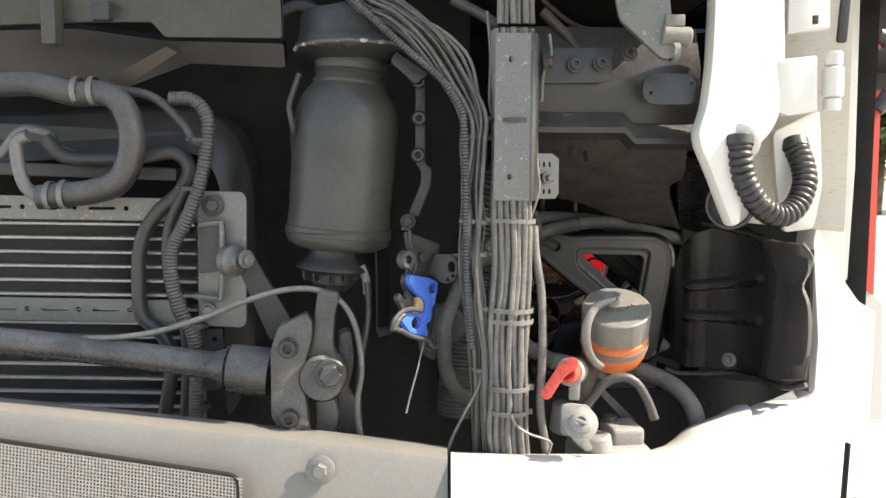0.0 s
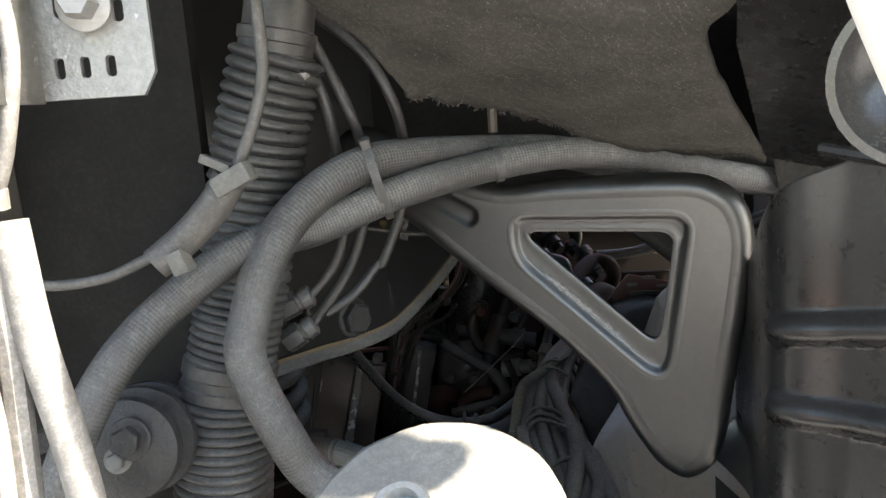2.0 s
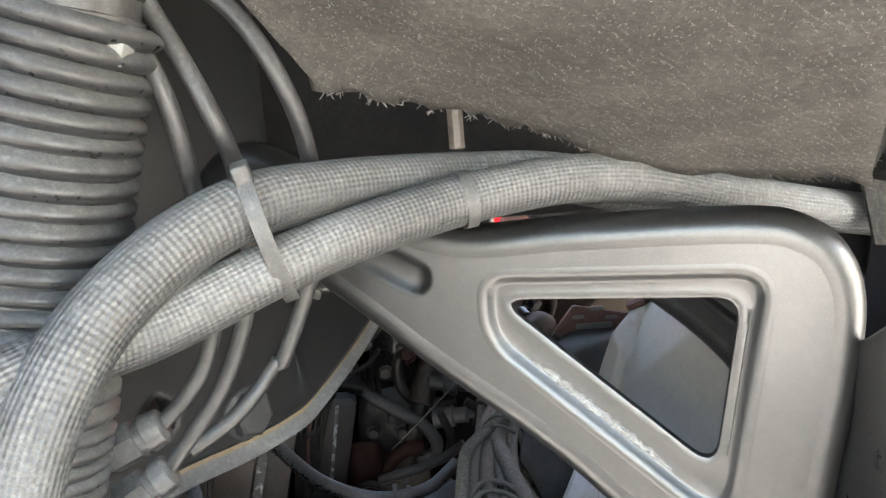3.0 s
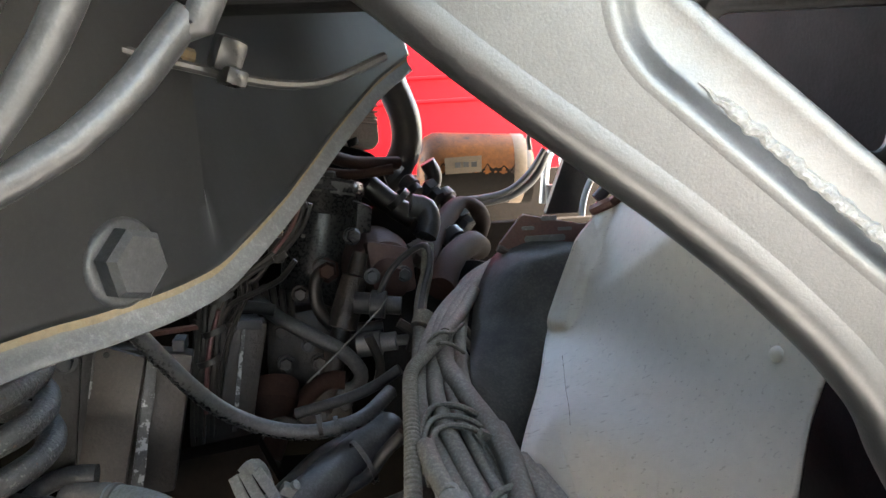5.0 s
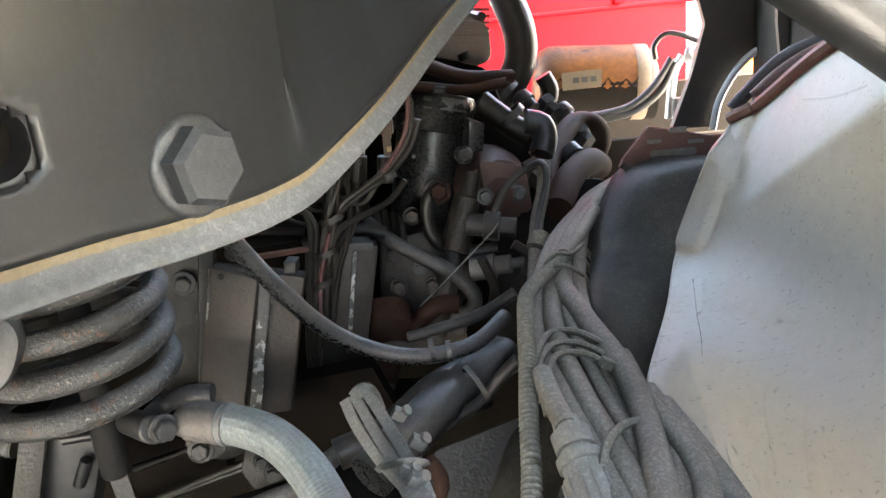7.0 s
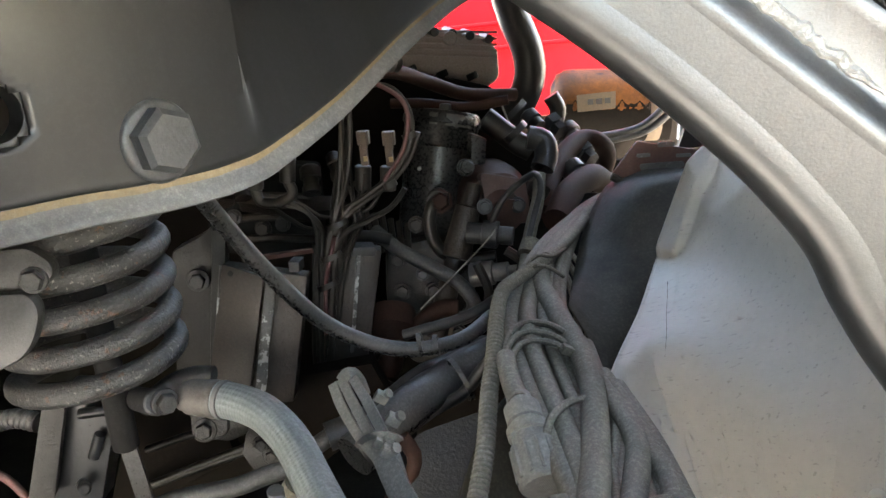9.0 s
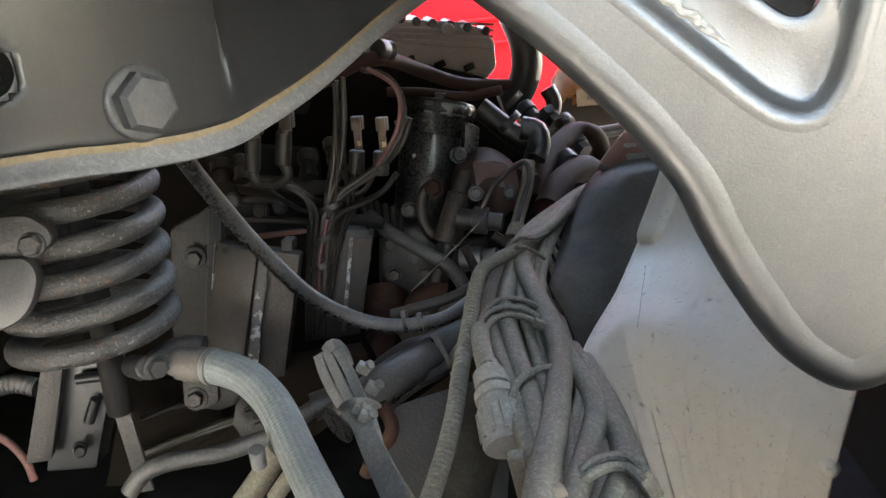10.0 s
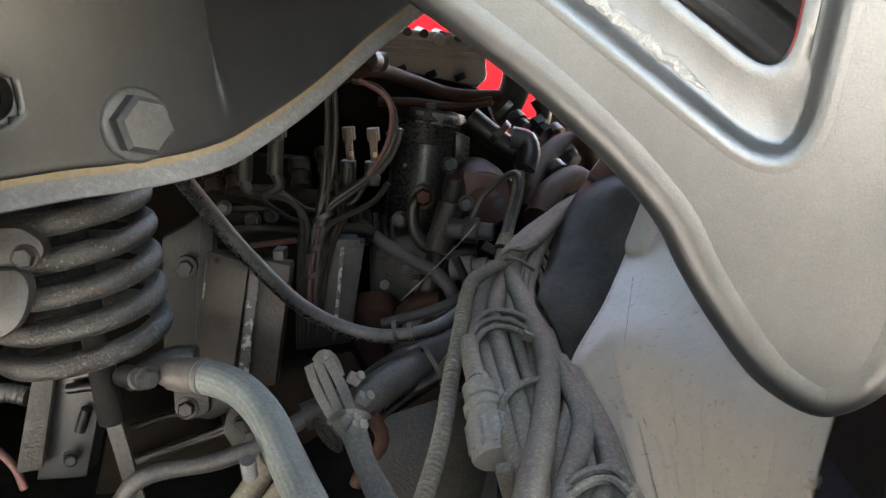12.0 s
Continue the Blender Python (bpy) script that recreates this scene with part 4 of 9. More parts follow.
    part("clip_pin", hose_mesh([q, q + Vector((0, -0.012, -0.014))], 0.0028, 8), "felt", f)


insulation()


def cross_member():
    c = thing("cross_member", "pressed black steel cross member with oval cover and bolts", "cross member")
    bm = bmesh.new()
    prof = [(0.0, 0.02, 0.06), (0.0, -0.002, 0.012), (0.0, 0.0, -0.02), (0.0, 0.006, -0.036), (0.0, -0.003, -0.046), (0.0, -0.008, -0.054), (0.0, -0.007, -0.060), (0.0, 0.02, -0.066)]
    xs = [0.17 + i * 0.0125 for i in range(20)]
    add_grid(bm, [[Vector((-0.11 + x, 0.895 + dy - 0.012 * math.sin(x * 9), 1.385 + dz - (0.012 if x > 0.33 else 0.0) * (dz < -0.01))) for x in xs] for _, dy, dz in prof])
    part("pressing", bm, "black_paint", c)
    oc = Vector((0.2556, 0.868, 1.371))
    part("oval_cover", sheet(oc, (0, -1, 0.12), slot2(0, 0, 0.062, 0.034), [circle2(-0.022, -0.004, 0.0018, 8), circle2(0.022, 0.006, 0.0018, 8)], 0.004, bevel=0.001), "black_paint", c)
    part("backplate", plate3([(0.1167, 0.878, 1.417), (0.1938, 0.878, 1.417), (0.1926, 0.878, 1.383), (0.1853, 0.878, 1.379), (0.1171, 0.878, 1.378)], (0, -1, 0.05), 0.004, 0.003, 0.001), "black_paint", c)
    for x, y in ((1013, 120), (1058, 118), (1106, 100)):
        bolt(P0(x, y, 0.872), (0, -1, 0.05), 0.006, c, "cast", 1.5, torx=True)
    return c


cross_member()


def corner_bracket():
    b = thing("lamp_bracket", "dusty cast bracket with clamp under the cab edge", "bracket")
    part("arm", plate3([(0.1802, 0.83, 1.479), (0.2368, 0.83, 1.479), (0.2441, 0.83, 1.423), (0.2535, 0.83, 1.397), (0.2331, 0.83, 1.395), (0.1885, 0.83, 1.437)], (-0.2, -1, 0), 0.014, 0.006, 0.003), "galvanised", b)
    part("clamp", rod((0.2297, 0.82, 1.419), (0.2596, 0.82, 1.417), 0.010, 16), "cap_grey", b)
    part("clamp_tab", box((0.2425, 0.82, 1.433), (0.02, 0.012, 0.012), bevel=0.002), "cap_grey", b)
    part("clip", tie_mesh((0.2433, 0.82, 1.403), (1, 0, 0), 0.009, 0.012, 0.006, head=False), "galvanised", b)


corner_bracket()


# ---- air spring and stabiliser ----
def air_spring():
    s = thing("air_spring", "dark grey rubber cab air spring with dusty top mount", "air spring")
    top, low = Vector((-0.0989, 0.935, 1.413)), Vector((-0.1181, 0.935, 1.192))
    h = (low - top).length
    k = 0.0006743
    prof = [(0.0, 58), (0.03, 62), (0.06, 60), (0.075, 64), (0.09, 58), (0.105, 60), (0.12, 64), (0.135, 62), (0.15, 66), (0.20, 78), (0.26, 86), (0.36, 90), (0.60, 90), (0.80, 89), (0.90, 91), (0.94, 91), (0.975, 86), (1.0, 70)]
    part("bellows", lathe(top, low, [(f * h, r * k) for f, r in prof], 48), "bellows", s)
    part("ribbed_band", add_tube(bmesh.new(), [top.lerp(low, 0.905) + Vector((math.cos(i * math.tau / 96), math.sin(i * math.tau / 96), 0)) * (91.5 * k) for i in range(97)], 0.0016, 6), "bellows", s)
    part("crimp_ring", lathe(top + (low - top) * 0.885, low, [(0, 91 * k), (0.001, 92.5 * k), (0.010, 92.5 * k), (0.011, 91 * k)], 48), "bellows", s)
    a = Vector((-0.12, 0.935, 1.2))
    b = Vector((-0.1248, 0.935, 1.143))
    hh = (b - a).length
    part("piston", lathe(a, b, [(0, 46 * k), (0.25 * hh, 44 * k), (0.38 * hh, 50 * k), (0.5 * hh, 64 * k), (0.56 * hh, 66 * k), (0.6 * hh, 60 * k), (0.66 * hh, 42 * k), (0.85 * hh, 40 * k), (hh, 26 * k)], 32), "black_paint", s)
    rib = bmesh.new()
    for i in range(12):
        t = i * math.tau / 12
        q = a.lerp(b, 0.68) + Vector((math.cos(t), math.sin(t), 0)) * 46 * k
        add_box(rib, q, (18 * k, 2.5 * k, 16 * k), Euler((0, 0, t)).to_matrix(), 0.0005, 1)
    tagged(part("piston_ribs", rib, "black_paint", s), kind="stuff")
    m = Vector((-0.0942, 0.93, 1.434))
    bm = lathe(m + Vector((0, 0, 0.03)), m - Vector((0, 0, 0.025)), [(0, 84 * k), (0.006, 90 * k), (0.026, 93 * k), (0.032, 97 * k), (0.036, 100 * k), (0.043, 101 * k), (0.046, 96 * k), (0.048, 74 * k), (0.054, 62 * k)], 48)
    for v in bm.verts:
        v.co += Vector((noise.noise(v.co * 40), noise.noise(v.co * 40 + Vector((5, 0, 0))), noise.noise(v.co * 60))) * 0.003
    part("top_mount", bm, "cast", s, "dusty cast top mount")
    part("worn_brim", add_tube(bmesh.new(), [m + Vector((math.cos(i * math.tau / 96) * 101 * k, math.sin(i * math.tau / 96) * 101 * k, -0.012 + 0.0012 * noise.noise(Vector((i * 0.3, 0, 0))))) for i in range(97)], 0.0026, 8, lambda i, d: 0.0022 + 0.0009 * noise.noise(Vector((d * 120, 2, 0)))), "chipped", s, "worn pale brim of the top mount")
    part("mount_arm", plate3([(-0.0452, 0.9, 1.417), (-0.0072, 0.9, 1.392), (-0.0232, 0.9, 1.38), (-0.0516, 0.9, 1.405)], (0, -1, 0), 0.03, 0.004, 0.002), "cast", s)
    part("strap_wire", hose_mesh([(-0.1534, 0.9, 1.392), (-0.1614, 0.9, 1.37), (-0.1655, 0.9, 1.355), (-0.162, 0.9, 1.333), (-0.1671, 0.93, 1.305)], 0.0035, 8), "dark_cable", s)
    part("valve_stem", hose_mesh([(-0.0877, 0.92, 1.173), (-0.0825, 0.92, 1.156), (-0.0813, 0.92, 1.139)], 0.005, 10), "grey_plastic", s)
    return s


air_spring()
hose("air_line", [(-0.0777, 0.885, 1.157), (-0.0767, 0.885, 1.119), (-0.0849, 0.885, 1.073), (-0.0892, 0.885, 1.027), (-0.0859, 0.885, 0.967)], 0.0035, "dark_cable", "thin dusty black air line hanging beside the spring", "air line")
hose("air_line", [(-0.4892, 0.873, 1.1), (-0.4133, 0.873, 1.095), (-0.3307, 0.873, 1.1), (-0.2604, 0.873, 1.119), (-0.2157, 0.873, 1.137), (-0.1712, 0.873, 1.15), (-0.1358, 0.873, 1.151), (-0.1082, 0.873, 1.139), (-0.0908, 0.873, 1.111), (-0.0837, 0.873, 1.063), (-0.0892, 0.873, 1.017), (-0.0845, 0.873, 0.9713)], 0.0034, "cable", "thin dusty black air line looped past the spring foot", "air line")


def stabiliser():
    s = thing("cab_stabiliser", "dusty black stabiliser tube with clamp bracket and link", "stabiliser")
    part("tube", add_tube(bmesh.new(), spline([(-0.681, 0.875, 1.101), (-0.4908, 0.875, 1.092), (-0.3641, 0.875, 1.079), (-0.237, 0.875, 1.062), (-0.2339, 0.875, 1.061), (-0.2116, 0.875, 1.059), (-0.1861, 0.875, 1.056)], 0.004), 0.016, 20, lambda i, d: 0.0155 if d < 0.43 else 0.0155 + min((d - 0.43) / 0.03, 1) * 0.0125), "dusty_black", s)
    block = [(-0.1715, 0.848, 1.114), (-0.1418, 0.848, 1.128), (-0.1346, 0.848, 1.119), (-0.1348, 0.848, 1.1), (-0.1453, 0.848, 1.063), (-0.1405, 0.848, 1.012), (-0.1389, 0.848, 0.993), (-0.1689, 0.848, 0.9917), (-0.1808, 0.848, 1.015), (-0.1806, 0.848, 1.088)]
    part("clamp_block", plate3(block, (0.1, -1, 0.05), 0.03, 0.003, 0.004), "dusty_black", s)
    for x, y in ((507, 620), (508, 748)):
        bolt(P0(x, y, 0.846), (0.05, -1, 0.05), 0.0095, s, "cast", 1.2, torx=True)
    part("link_arm", plate3([(-0.1302, 0.862, 1.153), (-0.1054, 0.862, 1.149), (-0.1119, 0.862, 1.123), (-0.1148, 0.862, 1.091), (-0.1076, 0.862, 1.066), (-0.1092, 0.862, 1.04), (-0.127, 0.862, 1.027), (-0.1427, 0.862, 1.034), (-0.1518, 0.862, 1.053), (-0.1483, 0.862, 1.072), (-0.1374, 0.862, 1.091), (-0.1344, 0.862, 1.123)], (0, -1, 0), 0.016, 0.008, 0.003), "dusty_black", s)
    e = Vector((-0.1242, 0.855, 1.056))
    part("bush", lathe(e + Vector((0, 0.03, 0)), e - Vector((0, 0.012, 0)), [(0, 0.024), (0.038, 0.026), (0.042, 0.023), (0.042, 0.017)], 28), "dusty_black", s)
    bolt((-0.1147, 0.842, 1.063), (0.15, -1, 0), 0.0125, s, "bolt_grey", 1.35, h=0.014)
    part("lower_arm", plate3([(-0.137, 0.87, 1.038), (-0.1154, 0.87, 1.038), (-0.1094, 0.87, 1.005), (-0.1194, 0.87, 0.9724), (-0.1386, 0.87, 0.9724), (-0.1349, 0.87, 1.005)], (0, -1, 0), 0.014, 0.006, 0.003), "dusty_black", s)
    part("pivot_casting", plate3([(-0.1124, 0.9, 1.096), (-0.098, 0.9, 1.099), (-0.0944, 0.9, 1.063), (-0.1014, 0.9, 1.029), (-0.0871, 0.9, 1.002), (-0.0875, 0.9, 0.9617), (-0.1173, 0.9, 0.9617), (-0.1159, 0.9, 1.023)], (0.2, -1, 0), 0.03, 0.006, 0.004), "dusty_black", s)
    return s


stabiliser()


# ---- condenser and its pipes ----
def condenser():
    c = thing("condenser", "finned aluminium condenser with flat tubes and slotted brackets", "condenser")
    k = 0.0006892
    x0, x1 = -0.62, -0.2909
    ztop, zlow = 1.221, 0.9639
    fins = bmesh.new()
    pitch = 0.01723
    rows_n = int((ztop - zlow) / pitch)
    for j in range(rows_n):
        z = ztop - j * pitch
        part("flat_tube", box(((x0 + x1) / 2, 0.954, z), (x1 - x0, 0.016, 0.0042), (0, 0.8, 0), 0.0012, 1), "alu", c)
        xs = x0
        pts = []
        while xs < x1:
            pts.append(xs)
            xs += 0.0021
        a, b = z - 0.0026, z - pitch + 0.0026
        made = [[fins.verts.new((x, y, a if (i % 2) else b)) for i, x in enumerate(pts)] for y in (0.949, 0.965)]
        for i in range(len(pts) - 1):
            fins.faces.new((made[0][i], made[0][i + 1], made[1][i + 1], made[1][i]))
    tagged(part("fin_pack", fins, "fin", c, smooth=0), kind="stuff")
    part("core_back", box(((x0 + x1) / 2, 0.9665, (ztop + zlow) / 2), (x1 - x0, 0.01, ztop - zlow + 0.02), bevel=0), "fin", c)
    n = (0, -1, 0)
    for ya, yb, d in ((345, 385, 0.94), (527, 566, 0.938)):
        o = Vector(P0(0, (ya + yb) / 2, d))
        pts = [Vector((-0.15, -0.0125)), Vector((0.218, -0.0185)), Vector((0.218, 0.0085)), Vector((-0.15, 0.0155))]
        holes = [slot2(i * 0.062 + 0.0, -0.001 - i * 0.001, 0.032, 0.0035) for i in (-2, -1, 0, 1, 2)] + [circle2(i * 0.062 + 0.029, -0.001 - i * 0.001, 0.0032, 10) for i in (-1, 0, 1, 2)]
        part("slotted_rail", sheet(o, n, round_outline(pts, 0.002), holes, 0.002), "galvanised", c)
    plate = [(-0.2811, 0.93, 1.26), (-0.2292, 0.93, 1.259), (-0.224, 0.93, 1.252), (-0.2274, 0.93, 1.103), (-0.2329, 0.93, 1.097), (-0.2842, 0.93, 1.1)]
    part("end_plate", plate3(plate, n, 0.003, 0.004), "galvanised", c)
    part("hook_bracket", hose_mesh([(-0.277, 0.918, 1.221), (-0.2552, 0.918, 1.223), (-0.2507, 0.918, 1.216), (-0.2526, 0.918, 1.141), (-0.2581, 0.918, 1.134), (-0.284, 0.918, 1.137)], 0.0036, 8), "galvanised", c)
    part("bush_plate", plate3([(-0.2777, 0.92, 1.22), (-0.2538, 0.92, 1.221), (-0.2552, 0.92, 1.166), (-0.2793, 0.92, 1.163)], n, 0.004, 0.002), "cast", c)
    a = Vector((-0.2474, 0.91, 1.179))
    part("mount_bush", lathe(a + Vector((-0.004, 0.015, 0)), a + Vector((0.026, -0.004, 0)), [(0, 0.008), (0.008, 0.008), (0.009, 0.019), (0.02, 0.019), (0.024, 0.010), (0.03, 0.009)], 24), "galvanised", c)
    bolt((-0.2168, 0.896, 1.183), (0.8, -0.6, 0), 0.007, c, "steel", 1.5)
    bolt((-0.2627, 0.925, 1.243), (0.2, -1, 0), 0.008, c, "cast", 1.6)
    bolt((-0.2714, 0.925, 1.119), (0.2, -1, 0), 0.006, c, "steel", 1.5)
    part("stay", plate3([(-0.2398, 0.93, 1.177), (-0.2174, 0.93, 1.185), (-0.1738, 0.93, 1.111), (-0.1743, 0.93, 1.083), (-0.198, 0.93, 1.083)], (-0.1, -1, 0), 0.006), "cast", c)
    part("lower_plate", plate3([(-0.2808, 0.94, 1.092), (-0.2602, 0.94, 1.094), (-0.258, 0.94, 1.074), (-0.2649, 0.94, 1.018), (-0.2828, 0.94, 1.018)], n, 0.003, 0.003, holes=([(-0.2728, 0.94, 1.084), (-0.266, 0.94, 1.084), (-0.2661, 0.94, 1.077), (-0.273, 0.94, 1.077)],)), "cast", c)
    return c


condenser()


def shroud():
    """Moulded fan shroud behind the condenser, with its rounded shoulder."""
    s = thing("fan_shroud", "black moulded plastic fan shroud behind the condenser", "fan shroud")
    bm = bmesh.new()
    front = [(-0.7634, 1, 1.357), (-0.4072, 1, 1.368), (-0.3075, 1, 1.373), (-0.2653, 1, 1.357), (-0.2375, 1, 1.326), (-0.2258, 1, 1.272), (-0.2244, 1, 1.2), (-0.2272, 1, 1.069), (-0.2355, 1, 0.9186)]
    inner = [(-0.7483, 0.975, 1.286), (-0.399, 0.975, 1.3), (-0.308, 0.975, 1.313), (-0.2806, 0.975, 1.297), (-0.266, 0.975, 1.265), (-0.2634, 0.975, 1.202), (-0.2666, 0.975, 1.074), (-0.2725, 0.975, 0.9277)]
    back = [(-0.8274, 1.08, 1.361), (-0.4417, 1.08, 1.372), (-0.3299, 1.08, 1.378), (-0.2818, 1.08, 1.361), (-0.2502, 1.08, 1.327), (-0.2374, 1.08, 1.273), (-0.2358, 1.08, 1.195), (-0.2387, 1.08, 1.052), (-0.2476, 1.08, 0.8895)]
    add_grid(bm, [spline(r, 0.02)[:120] for r in (inner, front, back)] if len({len(spline(r, 0.02)) for r in (inner, front, back)}) == 1 else [[Vector(p) for p in r] for r in (inner, front, back)])
    ob = part("shoulder", bm, "black_paint", s)
    sub = ob.modifiers.new("round", "SUBSURF")
    sub.levels = sub.render_levels = 2
    # dark sheet added to stop the view into the bay, black for its shade
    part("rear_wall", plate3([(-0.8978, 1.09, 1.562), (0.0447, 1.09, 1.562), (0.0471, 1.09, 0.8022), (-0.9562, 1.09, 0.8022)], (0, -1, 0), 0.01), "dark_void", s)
    part("upper_rail", box((-0.4608, 0.99, 1.329), (0.36, 0.012, 0.022), (0, 3, 0), 0.003), "cast", s)
    part("lower_ledge", box((-0.4945, 0.97, 1.286), (0.36, 0.03, 0.016), (0, 2, 0), 0.003), "cast", s)


shroud()
hose("coolant_hose", [(-0.5289, 0.9, 1.38), (-0.4907, 0.9, 1.38), (-0.4525, 0.9, 1.381), (-0.4084, 0.9, 1.37), (-0.3766, 0.9, 1.37), (-0.3547, 0.9, 1.358), (-0.3438, 0.9, 1.326), (-0.3489, 0.9, 1.291), (-0.3645, 0.9, 1.269), (-0.3938, 0.9, 1.259), (-0.4261, 0.9, 1.256), (-0.452, 0.9, 1.253)], 0.0145, "corrugated", "thick dusty grey coolant hose bent into a hook", "hose")
hose("coolant_pipe", [(-0.4573, 0.91, 1.253), (-0.473, 0.91, 1.266), (-0.4802, 0.91, 1.292), (-0.4803, 0.91, 1.317), (-0.467, 0.91, 1.324)], 0.0075, "steel", "bent dusty steel pipe end", "pipe")
for x, y in ((150, 165), (178, 165), (120, 345), (95, 347)):
    tagged(part("hose_clamp", tie_mesh(P0(x, y, 0.90), (1, 0, 0), 0.0155, 0.0155, 0.006, head=False), "steel"), "narrow steel hose clamp on the coolant hose", "hose clamp", "clamps on the coolant hose")
hose("coolant_hose", [(-0.4581, 0.93, 1.322), (-0.4391, 0.93, 1.302), (-0.4061, 0.93, 1.297), (-0.3463, 0.93, 1.3), (-0.3063, 0.93, 1.305), (-0.2903, 0.93, 1.286), (-0.3024, 0.93, 1.259), (-0.332, 0.93, 1.232), (-0.3498, 0.93, 1.199), (-0.3548, 0.93, 1.152), (-0.3515, 0.93, 1.111), (-0.3299, 0.93, 1.09), (-0.3174, 0.93, 1.056), (-0.3299, 0.93, 0.9827)], 0.0085, "dark_cable", "dark rubber hose running down past the condenser", "hose")
hose("condenser_hose", [(-0.3679, 0.925, 1.377), (-0.3288, 0.925, 1.369), (-0.2969, 0.925, 1.341), (-0.2811, 0.925, 1.318), (-0.2745, 0.925, 1.318)], 0.0055, "rubber", "thin dark hose behind the conduit", "hose")
hose("wire_conduit", [(-0.3021, 0.905, 1.365), (-0.2766, 0.905, 1.363), (-0.261, 0.905, 1.346), (-0.2598, 0.905, 1.32), (-0.2695, 0.905, 1.272), (-0.287, 0.905, 1.227), (-0.3042, 0.905, 1.194), (-0.3054, 0.905, 1.155), (-0.2935, 0.905, 1.115), (-0.2814, 0.905, 1.082), (-0.2821, 0.905, 0.9839)], 0.0082, "corrugated", "grey corrugated wire conduit", "conduit", ribbed=0.0042, depth=0.14)
hose("wire_conduit", [(-0.2926, 0.925, 1.266), (-0.3139, 0.925, 1.219), (-0.318, 0.925, 1.172), (-0.3101, 0.925, 1.125), (-0.2979, 0.925, 1.084), (-0.3023, 0.925, 0.9808)], 0.0062, "dark_cable", "plain dark wire sleeve beside the conduit", "conduit")
hose("return_pipe", [(-0.5179, 0.94, 1.302), (-0.4896, 0.94, 1.332), (-0.4565, 0.94, 1.326), (-0.4504, 0.94, 1.311), (-0.4174, 0.94, 1.299), (-0.3773, 0.94, 1.294)], 0.006, "steel", "thin bent steel pipe above the condenser", "pipe")
for x, y in ((358, 250), (338, 335), (348, 578), (350, 725)):
    tagged(part("cable_tie", tie_mesh(P0(x, y, 0.905), (0.1, 0, 1), 0.0095, 0.0095), "dark_cable"), "black plastic cable tie round the conduit", "cable tie", "ties on the front conduit")


def upper_panel():
    p = thing("front_panel", "grey inner front panel, the dark cavity below it painted as a black tray", "panel")
    part("sheet", plate3([(-0.641, 0.86, 1.499), (-0.165, 0.86, 1.499), (-0.1664, 0.86, 1.424), (-0.2931, 0.86, 1.425), (-0.3065, 0.86, 1.441), (-0.38, 0.86, 1.441), (-0.6458, 0.86, 1.431)], (0, -1, -0.15), 0.012, 0.003, 0.002), "bellows", p)
    part("rib", box((-0.4062, 0.855, 1.445), (0.016, 0.02, 0.06), (0, 0, 0), 0.003), "bellows", p)
    part("clip", box((-0.352, 0.852, 1.45), (0.02, 0.012, 0.02), bevel=0.002), "cast", p)
    # tray made black to stand for the shaded cavity under the panel
    part("lower_tray", plate3([(-0.725, 0.96, 1.447), (-0.4272, 0.96, 1.454), (-0.3263, 0.96, 1.438), (-0.1843, 0.96, 1.434), (-0.1849, 0.96, 1.401), (-0.3002, 0.96, 1.407), (-0.3898, 0.96, 1.371), (-0.7292, 0.96, 1.387)], (0, -1, -0.5), 0.02, 0.004), "black_paint", p)


upper_panel()
tagged(part("stay_bracket", plate3([(-0.3826, 0.93, 1.39), (-0.3091, 0.93, 1.429), (-0.2962, 0.93, 1.422), (-0.3667, 0.93, 1.377)], (0, -1, -0.3), 0.006), "brown_steel"), "rusty brown stay under the front panel", "bracket")


